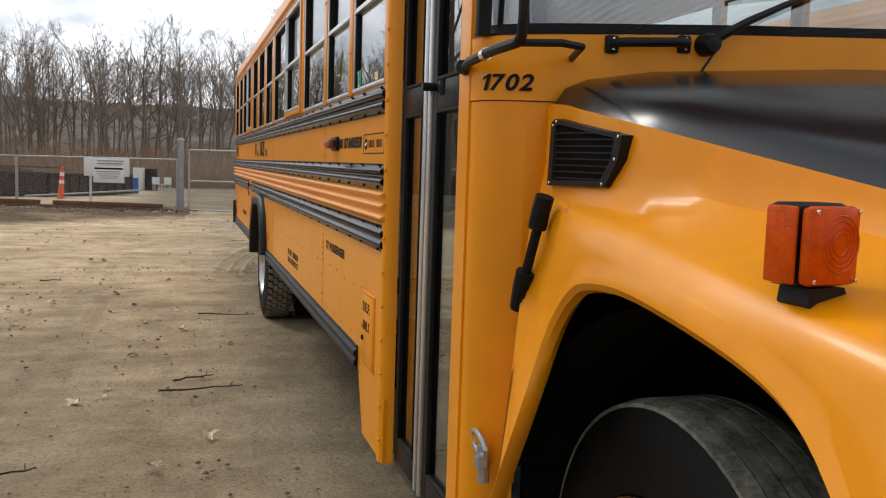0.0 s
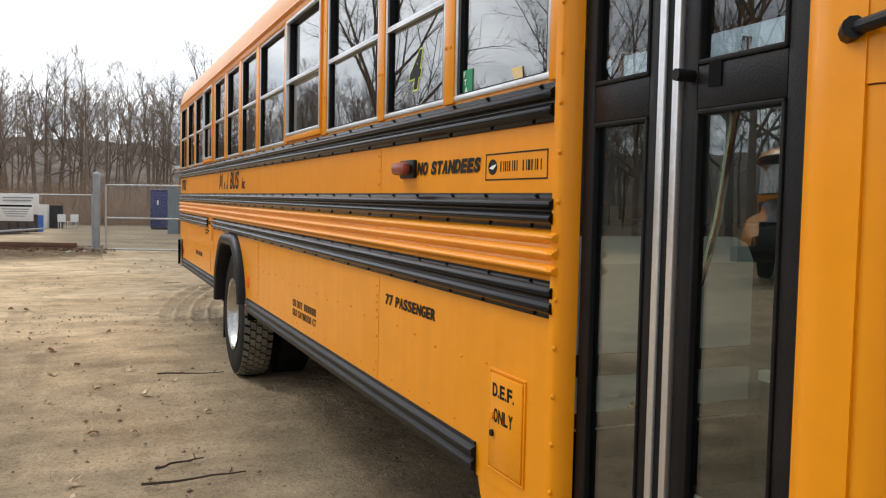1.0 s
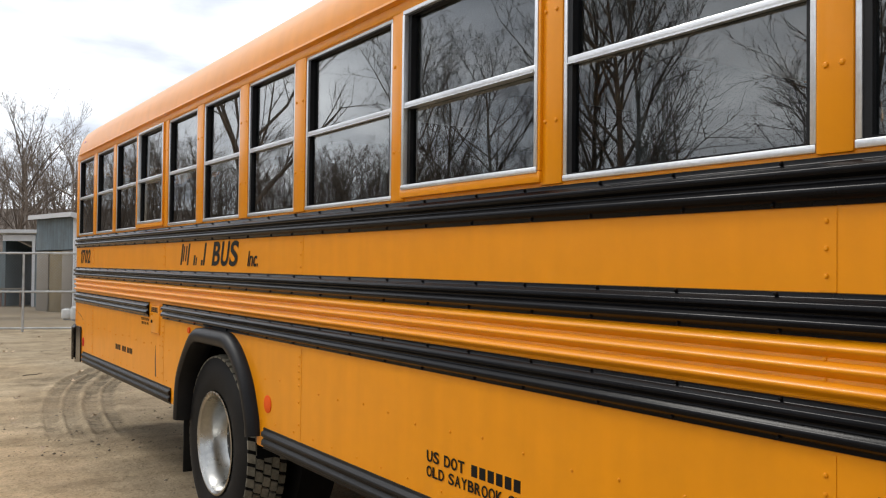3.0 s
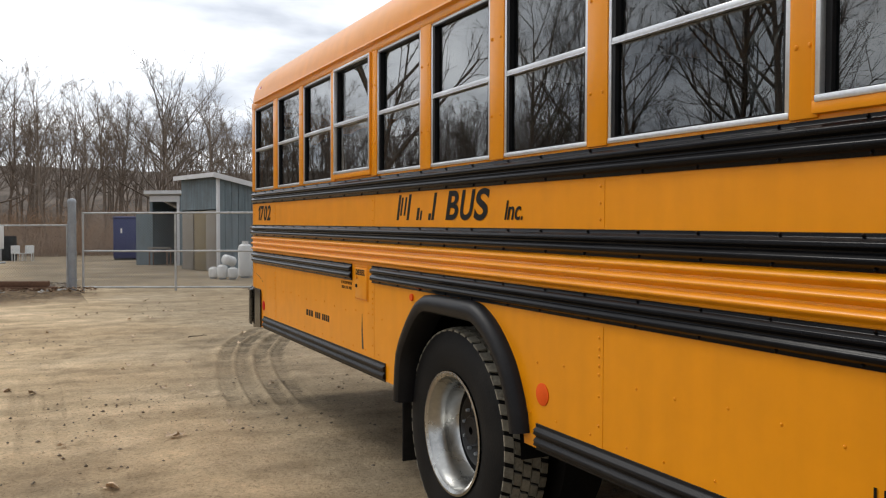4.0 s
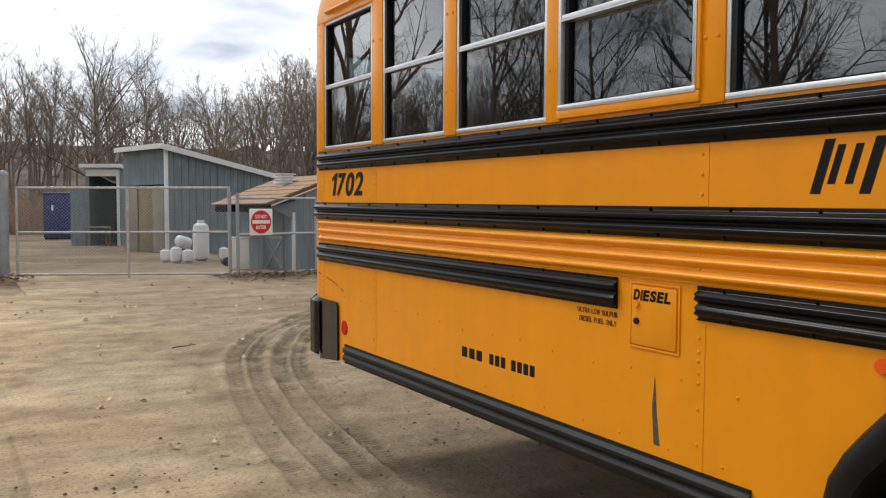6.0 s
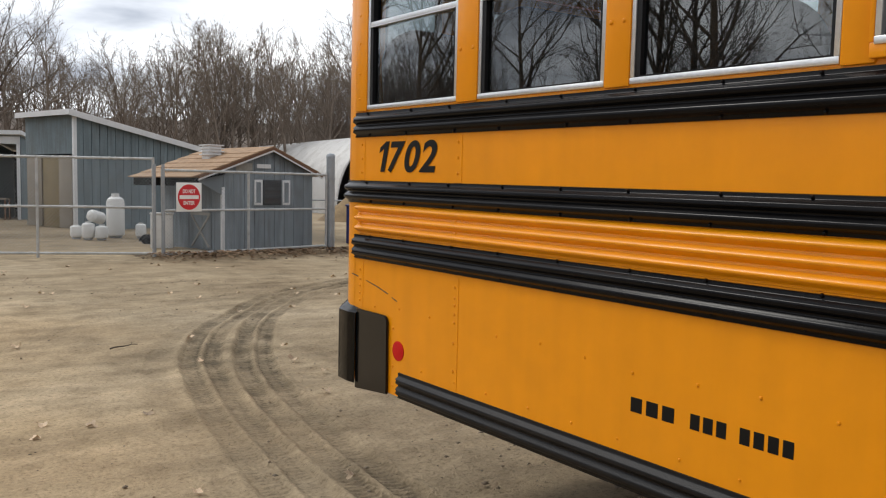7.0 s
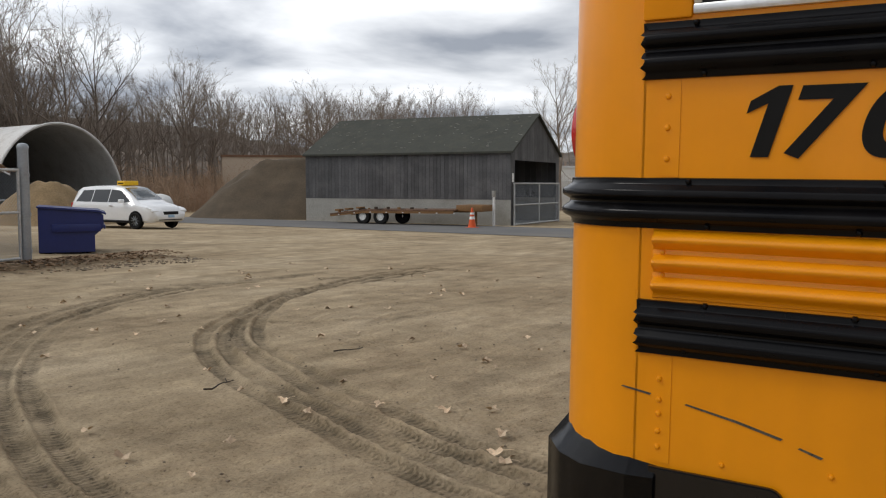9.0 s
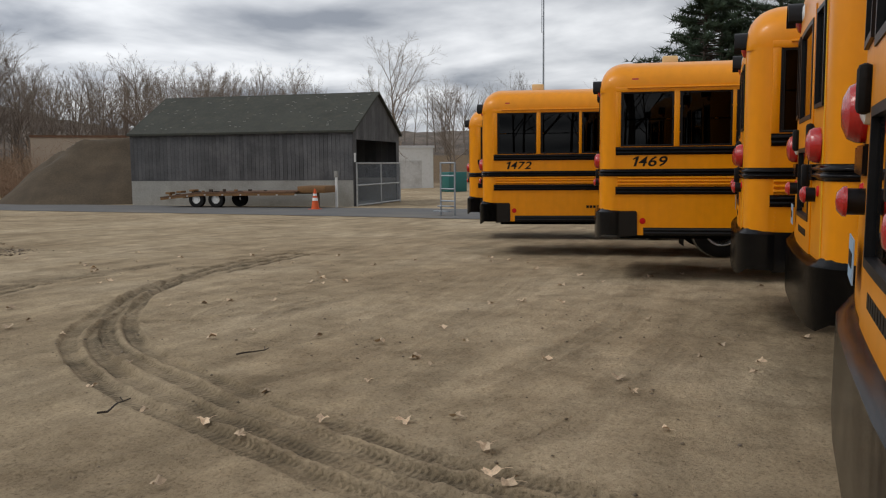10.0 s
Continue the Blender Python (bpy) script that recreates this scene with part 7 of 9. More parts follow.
def trailer():
    m, w = frame_at((34.15, 41.3), (35.15, 32.7))
    t = thing("flatbed_trailer", "long flat equipment trailer with a plank deck and twin axles", "trailer", m)
    L = w
    bm = bmesh.new()
    prism(bm, [(0, 0.46), (2.0, 0.68), (L - 1.4, 0.74), (L - 1.4, 0.80), (2.0, 0.75), (0, 0.52)], "y", 0.0, 2.2)
    part("deck", bm, TRAILER_WOOD, t, "brown plank deck")
    for y in (0.02, 2.1):
        part("side_beam", prism(bmesh.new(), [(0.0, 0.36), (2.0, 0.56), (L - 1.5, 0.60), (L - 1.5, 0.735), (2.0, 0.675), (0, 0.455)], "y", y, y + 0.08), TRAILER_YELLOW, t, "worn yellow side beam")
    part("front_frame", box(bmesh.new(), L - 1.5, L - 0.1, 0.3, 1.9, 0.70, 1.02, 0.04), TRAILER_YELLOW, t, "worn yellow drawbar frame")
    for u in (0.3, 0.9, 1.6):
        part("ramp_bar", box(bmesh.new(), u, u + 0.25, 0.0, 0.5, 0.62 + u * 0.1, 0.72 + u * 0.1, 0.02), TRAILER_YELLOW, t)
    for u in (1.95, 3.0):
        wh = part("wheel", lathe(bmesh.new(), [(0.20, 0.02), (0.30, -0.02), (0.40, 0.0), (0.40, 0.22), (0.2, 0.24)], (u, 0.05, 0.40), "y", 28), RUBBER, t)
        part("rim", lathe(bmesh.new(), [(0.001, 0.04), (0.10, 0.03), (0.11, 0.06), (0.19, 0.07), (0.215, 0.0)], (u, 0.05, 0.40), "y", 24), WHITE_PLASTIC, wh, "white rim")
    part("spare_tyre", lathe(bmesh.new(), [(0.1, 0.0), (0.3, -0.02), (0.38, 0.0), (0.38, 0.25), (0.1, 0.24)], (4.0, 0.5, 0.42), "y", 20), DARK, t)
    rd = random.Random(8)
    for k in range(9):
        u, y = 0.3 + k * 0.62 + rd.uniform(-0.2, 0.2), rd.uniform(0.05, 0.5)
        zt = (0.52 + 0.115 * u if u < 2 else 0.75 + 0.011 * (u - 2)) + 0.005
        part("deck_bracket", box(bmesh.new(), u, u + rd.uniform(0.10, 0.22), y, y + 0.12, zt, zt + rd.uniform(0.04, 0.13), 0.01), (TRAILER_YELLOW, RUST, RUST)[k % 3], t, "rusty bracket on the deck edge")
    for k in range(8):
        u = 0.5 + k * 0.95
        part("edge_reflector", box(bmesh.new(), u, u + 0.09, -0.012, -0.002, 0.60 if u > 2 else 0.40 + 0.10 * u, 0.64 if u > 2 else 0.44 + 0.10 * u), WHITE_PLASTIC, t)
    part("jack_leg", box(bmesh.new(), L - 0.8, L - 0.7, 1.0, 1.1, -0.02, 0.7), TRAILER_YELLOW, t)


trailer()


def traffic_cone(x, y, h, label, stripes=True):
    c = thing("traffic_cone", label, "traffic cone", pose(x, y, gz(x, y)), "traffic cones")
    part("cone", lathe(bmesh.new(), [(h * 0.20, 0.03), (h * 0.05, h * 0.97), (0.001, h)], (0, 0, 0), "z", 20), ORANGE_PLASTIC, c)
    part("base", box(bmesh.new(), -h * 0.25, h * 0.25, -h * 0.25, h * 0.25, 0, 0.035, 0.008), ORANGE_PLASTIC, c)
    for a, b2 in ((0.42, 0.56), (0.66, 0.76)) if stripes else ():
        part("reflective_band", lathe(bmesh.new(), [(h * (0.20 - 0.155 * a) + 0.004, h * a), (h * (0.20 - 0.155 * b2) + 0.004, h * b2)], (0, 0, 0), "z", 20), PAPER, c)


traffic_cone(34.0, 32.55, 0.95, "orange traffic cone at the end of the trailer")
sp = thing("meter_post", "slim grey post with a small box on the road edge", "post", pose(36.55, 32.8, gz(36, 33)))
part("shaft", box(bmesh.new(), -0.05, 0.05, -0.05, 0.05, 0, 1.5), WHITE_PLASTIC, sp)
part("box", box(bmesh.new(), -0.09, 0.09, -0.07, 0.07, 1.45, 1.75, 0.01), CONCRETE, sp)
fence_panel("barn_gate", (38.15, 32.5), (44.6, 33.0), 2.2, "galvanised chain-link gate across the open barn end", "barn gates", (3.4,), True, (1.1, 0.1), gz(38, 32) - 0.05, 0.04)


def road():
    bm = bmesh.new()
    prev = None
    for k in range(61):
        y = -30 + k * 2.0
        xa = 26.5 + 2.2 * math.sin((y - 10) / 26) - 0.10 * max(0, 24 - y) + 0.35 * noise.noise(Vector((y * 0.4, 1, 0)))
        xb = 36.4 + 0.25 * noise.noise(Vector((y * 0.3, 7, 0)))
        row = [bm.verts.new((xa + (xb - xa) * i / 8, y, gz(xa + (xb - xa) * i / 8, y) + 0.015)) for i in range(9)]
        if prev:
            for i in range(8):
                bm.faces.new((prev[i], prev[i + 1], row[i + 1], row[i]))
        prev = row
    solid("road", bm, ASPHALT, "worn grey asphalt lane before the barn", "road", kind="structure")


road()


def plain_building(name, p, q, d, h, mat, label, parapet=True):
    m, w = frame_at(p, q)
    b = thing(name, label, "building", m)
    part("wall", box(bmesh.new(), 0, w, 0, d, -0.5, h), mat, b)
    part("coping", box(bmesh.new(), -0.08, w + 0.08, -0.08, d + 0.08, h + 0.002, h + 0.18), TIMBER if parapet else WHITE_TRIM, b)
    return b


tb = plain_building("tan_building", (51.2, 67.3), (59.5, 58.4), 9, 4.45, TAN_WALL, "flat-roofed tan rendered building behind the sand heap")
part("roof_vent", lathe(bmesh.new(), [(0.12, 4.7), (0.12, 5.3), (0.25, 5.35), (0.001, 5.5)], (7.6, 2.0, 0), "z", 12), WHITE_TRIM, tb)
wbld = plain_building("white_building", (66.0, 45.0), (69.5, 40.8), 6, 3.5, WHITE_PLASTIC, "small white metal building beyond the barn", False)
part("roller_door", box(bmesh.new(), 2.2, 4.4, -0.05, -0.01, 0.0, 2.4), CORRUGATED, wbld)
gb = solid("waste_container", box(bmesh.new(), 0, 1.6, 0, 1.2, 0, 1.5, 0.05), GREEN_BOX, "teal metal waste container by the white building", "container", pose(60.5, 36.0, gz(60, 36), 0, 0, -40))

# mini-van
def van():
    m, w = frame_at((21.95, 45.65), (22.18, 40.25))
    v = thing("minivan", "white minivan with a yellow roof sign parked on the dirt", "car", m)
    L, mid = 5.1, 0.99
    # stations along the car: x, underside, belt line, roof or bonnet height, half width at the roof, width factor
    st = [(0.00, 0.52, 0.98, 1.10, 0.76, 0.88), (0.06, 0.42, 1.00, 1.34, 0.74, 0.94), (0.20, 0.34, 1.02, 1.60, 0.70, 0.98), (0.45, 0.30, 1.03, 1.72, 0.68, 1.0), (1.0, 0.27, 1.03, 1.765, 0.67, 1.0),
          (1.7, 0.26, 1.03, 1.775, 0.67, 1.0), (2.5, 0.26, 1.02, 1.765, 0.67, 1.0), (2.95, 0.26, 1.01, 1.71, 0.66, 1.0), (3.45, 0.26, 1.00, 1.45, 0.70, 1.0), (3.92, 0.26, 0.99, 1.16, 0.76, 1.0),
          (4.10, 0.26, 0.97, 1.08, 0.78, 0.99), (4.55, 0.26, 0.91, 1.01, 0.75, 0.97), (4.85, 0.28, 0.82, 0.92, 0.68, 0.92), (5.02, 0.33, 0.70, 0.80, 0.58, 0.84), (5.10, 0.42, 0.58, 0.66, 0.50, 0.74)]
    def at(x):
        for a, c in zip(st, st[1:]):
            if x <= c[0]:
                k = (x - a[0]) / (c[0] - a[0])
                return [p + (q - p) * k for p, q in zip(a, c)]
        return list(st[-1])
    def flank(x, z):
        _, zb, belt, zr, wr, k = at(x)
        u = min(1.0, max(0.0, (z - belt) / max(0.01, zr - 0.07 - belt)))
        return 0.965 * k + (wr - 0.965 * k) * u
    body = bmesh.new()
    prev = None
    for x, zb, belt, zr, wr, k in st:
        half = [(0.0, zb), (0.84 * k, zb), (0.95 * k, zb + 0.10), (0.985 * k, min(0.62, belt - 0.04)), (0.99 * k, belt - 0.12 if belt > 0.9 else belt - 0.02), (0.965 * k, belt), (wr, zr - 0.07), (wr - 0.05, zr - 0.02), (wr - 0.18, zr), (0.0, zr + 0.02)]
        ring = [body.verts.new((x, mid - y, z)) for y, z in half] + [body.verts.new((x, mid + y, z)) for y, z in reversed(half[1:-1])]
        if prev:
            for i in range(len(ring)):
                body.faces.new((prev[i], prev[(i + 1) % len(ring)], ring[(i + 1) % len(ring)], ring[i]))
        else:
            body.faces.new(ring)
        prev = ring
    body.faces.new(prev[::-1])
    bmesh.ops.recalc_face_normals(body, faces=body.faces[:])
    part("body", body, CAR_WHITE, v, "glossy white car body")
    panes = ([(0.34, 1.10), (1.30, 1.10), (1.30, 1.60), (0.62, 1.58)], [(1.36, 1.10), (2.36, 1.09), (2.33, 1.62), (1.36, 1.61)], [(2.42, 1.09), (3.42, 1.08), (3.62, 1.13), (2.96, 1.57), (2.39, 1.62)])
    for side in (-1, 1):
        for quad in panes:
            g = bmesh.new()
            vs = [[g.verts.new((x, mid + side * (flank(x, z) + o), z)) for x, z in quad] for o in (0.010, -0.02)]
            g.faces.new(vs[0])
            g.faces.new(vs[1][::-1])
            for i in range(len(quad)):
                g.faces.new((vs[0][i], vs[1][i], vs[1][(i + 1) % len(quad)], vs[0][(i + 1) % len(quad)]))
            bmesh.ops.recalc_face_normals(g, faces=g.faces[:])
            part("side_window", g, CAR_GLASS, v, "dark tinted side window")
        part("door_handle", box(bmesh.new(), 2.52, 2.74, mid + side * 0.985, mid + side * 1.012, 0.93, 0.965, 0.008), CHROME, v, "bright door handle")
        part("sill", box(bmesh.new(), 1.40, 3.70, mid + side * 0.90, mid + side * 0.975, 0.24, 0.34, 0.02), BLACK_PLASTIC, v, "dark sill")
    def screen(nm, x0, x1, lab):
        g = bmesh.new()
        rows = []
        for i in range(5):
            x = x0 + (x1 - x0) * i / 4
            _, _, _, zr, wr, _ = at(x)
            rows.append([g.verts.new((x, mid + y, zr + 0.028 - (0.012 if abs(y) > 0.3 else 0))) for y in (-wr + 0.09, -0.3, 0.3, wr - 0.09)])
        for a, c in zip(rows, rows[1:]):
            for i in range(3):
                g.faces.new((a[i], a[i + 1], c[i + 1], c[i]))
        bmesh.ops.solidify(g, geom=g.faces[:], thickness=0.01)
        bmesh.ops.recalc_face_normals(g, faces=g.faces[:])
        part(nm, g, CAR_SCREEN, v, lab)
    screen("windscreen", 3.02, 3.88, "pale reflecting windscreen")
    part("rear_window", box(bmesh.new(), 0.02, 0.06, mid - 0.62, mid + 0.62, 1.14, 1.50, 0.015, Matrix.Translation((0.10, 0, 0))), CAR_GLASS, v, "dark rear window")
    for x in (0.98, L - 1.02):
        for side in (-1, 1):
            y = mid + side * 0.90
            part("wheel_arch", lathe(bmesh.new(), [(0.001, side * 0.093), (0.385, side * 0.093), (0.395, side * 0.06)], (x, y, 0.36), "y", 32), DARK, v, "dark wheel arch")
            wv = part("wheel", lathe(bmesh.new(), [(0.22, side * 0.105), (0.30, side * 0.118), (0.335, side * 0.10), (0.34, -side * 0.08), (0.25, -side * 0.10)], (x, y, 0.34), "y", 28), RUBBER, v)
            part("rim", lathe(bmesh.new(), [(0.001, side * 0.098), (0.05, side * 0.10), (0.06, side * 0.095), (0.20, side * 0.095), (0.225, side * 0.112)], (x, y, 0.34), "y", 24), DARK, wv, "dark alloy rim")
            for k in range(10):
                a = math.pi * 2 * k / 10
                part("spoke", tube(bmesh.new(), [(x + 0.05 * math.cos(a), y + side * 0.104, 0.34 + 0.05 * math.sin(a)), (x + 0.215 * math.cos(a), y + side * 0.108, 0.34 + 0.215 * math.sin(a))], 0.014, 5), STEEL, wv)
    part("grille", box(bmesh.new(), L - 0.10, L + 0.004, mid - 0.40, mid + 0.40, 0.58, 0.72, 0.02), BLACK_PLASTIC, v, "black grille")
    part("lower_intake", box(bmesh.new(), L - 0.14, L - 0.02, mid - 0.62, mid + 0.62, 0.36, 0.47, 0.02), BLACK_PLASTIC, v, "black lower intake")
    part("number_plate", box(bmesh.new(), L - 0.02, L + 0.02, mid - 0.16, mid + 0.16, 0.47, 0.58, 0.004), PLATE, v, "pale blue number plate")
    for side in (-1, 1):
        lamp = bmesh.new()
        prism(lamp, [(4.66, 0.80), (4.80, 0.76), (4.99, 0.68), (5.03, 0.74), (4.92, 0.83), (4.66, 0.90)], "y", mid + side * 0.56, mid + side * 0.925, 0, 0.01)
        part("headlight", lamp, CLEAR_LENS, v, "clear swept-back headlight")
        part("tail_lamp", box(bmesh.new(), -0.01, 0.16, mid + side * 0.62, mid + side * 0.93, 0.86, 1.06, 0.03), RED_LENS, v, "red tail lamp")
        part("mirror", box(bmesh.new(), 3.30, 3.48, mid + side * 0.99, mid + side * 1.20, 1.07, 1.22, 0.04), CAR_WHITE, v, "white door mirror")
    part("roof_sign", box(bmesh.new(), 2.30, 2.75, mid - 0.38, mid + 0.38, 1.785, 1.98, 0.03), TAPE, v, "yellow roof sign")
    part("sign_bar", box(bmesh.new(), 2.36, 2.69, mid - 0.386, mid - 0.382, 1.85, 1.90), LETTER, v)


van()

# low pipe barrier, tank and wrapped goods round the storage building
pb = thing("pipe_barrier", "low white pipe barrier before the storage building", "barrier", pose(0, 0, 0))
for a, c in (((19.6, 53.5), (24.6, 55.0)), ((24.6, 55.0), (30.5, 54.0))):
    for z in (0.55, 1.05):
        part("rail", tube(bmesh.new(), [(*a, gz(*a) + z), (*c, gz(*c) + z)], 0.045, 8), STEEL, pb)
for a in ((19.6, 53.5), (24.6, 55.0), (30.5, 54.0)):
    part("post", tube(bmesh.new(), [(*a, gz(*a) - 0.05), (*a, gz(*a) + 1.12)], 0.055, 8), STEEL, pb)
tank = thing("storage_tank", "round white tank lying on a steel cradle", "tank", pose(30.2, 50.2, gz(30, 50)))
part("vessel", lathe(bmesh.new(), [(0.01, -1.05), (0.30, -0.98), (0.52, -0.75), (0.60, -0.4), (0.60, 0.4), (0.52, 0.75), (0.30, 0.98), (0.01, 1.05)], (0, 0, 0.85), "x", 24), WHITE_PLASTIC, tank)
for u in (-0.5, 0.5):
    part("cradle", box(bmesh.new(), u - 0.06, u + 0.06, -0.45, 0.45, -0.05, 0.42, 0.01), RUST, tank)
gf = thing("steel_gate_frame", "pale steel tube frame with two treads beside the row", "gate", pose(29.7, 24.2, gz(29.7, 24.2), 0, 0, -22))
for u in (0.0, 0.72):
    part("upright", tube(bmesh.new(), [(0, u, -0.05), (0, u, 2.0)], 0.035, 8), STEEL, gf)
for z in (0.55, 1.0, 1.5, 1.98):
    part("rail", tube(bmesh.new(), [(0, 0, z), (0, 0.72, z)], 0.03, 8), STEEL, gf)
for k in range(2):
    part("tread", box(bmesh.new(), -0.45 + 0.22 * k, -0.2 + 0.22 * k, 0.02, 0.70, 0.16 + 0.18 * k, 0.20 + 0.18 * k, 0.006), STEEL, gf)

# left of the gate
tm = thing("timber_edging", "old brown timbers edging the yard", "edging", pose(0, 0, 0))
for k, (a, c) in enumerate((((-13.0, 35.2), (-8.6, 33.0)), ((-8.58, 32.99), (-4.4, 30.9)), ((-4.38, 30.89), (-0.5, 29.0)))):
    m, w = frame_at(a, c)
    part("timber", box(bmesh.new(), 0, w, -0.09, 0.09, -0.02, 0.16, 0.015), TIMBER, tm, "", m)
    part("timber", box(bmesh.new(), 0.3, w - 0.2, -0.06, 0.10, 0.164, 0.30, 0.015), TIMBER, tm, "", m)


def notice_board():
    m, w = frame_at((-3.16, 30.75), (-1.55, 29.95))
    s = thing("notice_board", "white notice boards on a post by the fence", "sign", m)
    part("post", box(bmesh.new(), 0.18, 0.24, 0.0, 0.05, -0.05, 1.75), WHITE_TRIM, s)
    part("board", box(bmesh.new(), 0.0, 1.62, -0.03, -0.002, 1.13, 1.73, 0.005), PAPER, s)
    bd = part("board", box(bmesh.new(), 0.36, 1.46, -0.06, -0.033, 0.92, 1.42, 0.005), PAPER, s)
    for k, (u, wd, hh, z) in enumerate(((0.40, 1.02, 0.06, 1.355), (0.46, 0.88, 0.03, 1.27), (0.5, 0.8, 0.025, 1.20), (0.56, 0.7, 0.025, 1.13), (0.6, 0.6, 0.025, 1.06), (0.5, 0.9, 0.035, 1.53), (0.5, 0.96, 0.035, 1.62))):
        part("text_bar", box(bmesh.new(), u, u + wd, -0.064, -0.061, z, z + hh), LETTER if k == 0 else STEEL, bd)


notice_board()


def sheet_container(p, q, h, label):
    m, w = frame_at(p, q)
    c = thing("steel_container", label, "container", m, "rusty containers")
    part("wall", box(bmesh.new(), 0, w, 0, 1.8, 0.05, h), RUST, c)
    part("top_rail", box(bmesh.new(), -0.05, w + 0.05, -0.10, 1.9, h + 0.001, h + 0.12, 0.02), RUST, c)
    n = int(w / 0.75)
    for k in range(n + 1):
        part("rib", box(bmesh.new(), k * w / n - 0.06, k * w / n + 0.06, -0.09, -0.002, 0.05, h, 0.01), RUST, c)


sheet_container((-14.5, 43.0), (-6.15, 43.5), 1.02, "open-topped rusty steel container with upright ribs")
sheet_container((-6.0, 44.0), (-2.7, 50.0), 1.0, "open-topped rusty steel container with upright ribs")
rd = random.Random(77)
for k in range(11):
    u, n = rd.uniform(-13.5, -9.5), k // 3
    pl = bmesh.new()
    box(pl, 0, rd.uniform(3.2, 4.6), 0, 0.24, 0, 0.09, 0.008)
    solid("timber_plank", pl, TIMBER, "rough brown plank stacked on the container", "plank", pose(u, 43.25 + 0.3 * (k % 3) + rd.uniform(-0.04, 0.04), gz(-10, 43) + 1.142 + 0.094 * n, 0, 0, 3.4 + rd.uniform(-1.5, 1.5)), "stacked planks")


def marker_post(x, y, h):
    c = thing("marker_post", "slim orange marker post with white bands", "marker post", pose(x, y, gz(x, y), 3, 4, 0))
    part("tube", lathe(bmesh.new(), [(0.17, 0.0), (0.15, 0.10), (0.13, 0.14), (0.075, h * 0.96), (0.03, h)], (0, 0, 0), "z", 18), ORANGE_PLASTIC, c)
    for z in (0.48, 0.72):
        rr = [0.13 - 0.055 * (h * v - 0.14) / (h * 0.96 - 0.14) + 0.003 for v in (z, z + 0.11)]
        part("band", lathe(bmesh.new(), [(rr[0], h * z), (rr[1], h * (z + 0.11))], (0, 0, 0), "z", 18), PAPER, c, "white reflective band")


marker_post(-5.15, 41.0, 1.42)
gatebar = solid("steel_barrier", tube(bmesh.new(), [(-6.6, 41.0, 0.10), (-1.9, 42.6, 0.42)], 0.04, 8), STEEL, "long steel barrier tube lying by the containers", "barrier", pose(0, 0, gz(-4, 40)))
solid("water_drum", lathe(bmesh.new(), [(0.01, 0), (0.28, 0.0), (0.29, 0.3), (0.28, 0.6), (0.29, 0.9), (0.01, 0.9)], (0, 0, 0), "z", 20), material("bright_blue_plastic", (0.02, 0.12, 0.55), 0.4), "bright blue plastic drum", "drum", pose(-2.72, 52.6, gz(-2.7, 52.6)))
solid("pallet_box", box(bmesh.new(), 0, 0.62, 0, 0.7, 0, 1.5, 0.03), WHITE_PLASTIC, "white appliance standing in the yard", "appliance", pose(-3.15, 60.5, gz(-3, 60.5), 0, 0, -10))
solid("pallet_box", box(bmesh.new(), 0, 0.72, 0, 0.7, 0, 1.45, 0.03), DARK, "black appliance standing in the yard", "appliance", pose(-2.5, 61.2, gz(-2.3, 61), 0, 0, -14))


def chair(x, y, a):
    c = thing("plastic_chair", "white plastic garden chair on the dirt", "chair", pose(x, y, gz(x, y), 0, 0, a), "garden chairs")
    part("seat", box(bmesh.new(), -0.25, 0.25, -0.25, 0.25, 0.42, 0.47, 0.015), WHITE_PLASTIC, c)
    part("backrest", box(bmesh.new(), -0.25, 0.25, 0.22, 0.27, 0.47, 0.9, 0.015), WHITE_PLASTIC, c)
    for u in (-0.22, 0.19):
        for w in (-0.22, 0.19):
            part("leg", box(bmesh.new(), u, u + 0.04, w, w + 0.04, 0, 0.42), WHITE_PLASTIC, c)


chair(-1.62, 60.2, 20)
chair(-1.02, 60.5, -15)
mast = thing("radio_mast", "tall slim guyed radio mast", "mast", pose(47.2, 25.3, gz(47, 25)))
part("pole", tube(bmesh.new(), [(0, 0, 0), (0, 0, 15.5)], 0.07, 8, True, 0, 0.03), STEEL, mast)
for z in (9.3, 10.2):
    part("antenna", tube(bmesh.new(), [(0, 0, z), (-0.4, 0, z), (-0.4, 0, z + 1.4)], 0.02, 6), STEEL, mast)

# ---- trees and woods ----
BARK = material("grey_brown_bark", (0.195, 0.155, 0.122), 0.95, 0, 0.35, 3.0, 30, 0.3, 20, 0, (0.25, 0.22, 0.185), 0.4, 2.0, 0.35)
PALE_BARK = material("pale_bark", (0.36, 0.33, 0.29), 0.9, 0, 0.35, 2.0, 20, 0.2, 20, 0, (0.10, 0.09, 0.08), 0.6, 3.0, 0.2)
PINE_BARK = material("pine_bark", (0.06, 0.045, 0.035), 0.95, 0, 0.3)
NEEDLES = material("pine_needles", (0.028, 0.050, 0.022), 0.8, 0, 0.4, 1.2, 12, 0, 10, 0, (0.05, 0.07, 0.03), 0.5, 0.8)
BRUSH = material("dry_brush", (0.27, 0.18, 0.115), 0.95, 0, 0.4, 0.3, 6, 0, 10, 0, (0.27, 0.14, 0.075), 0.7, 0.25, 0.3)


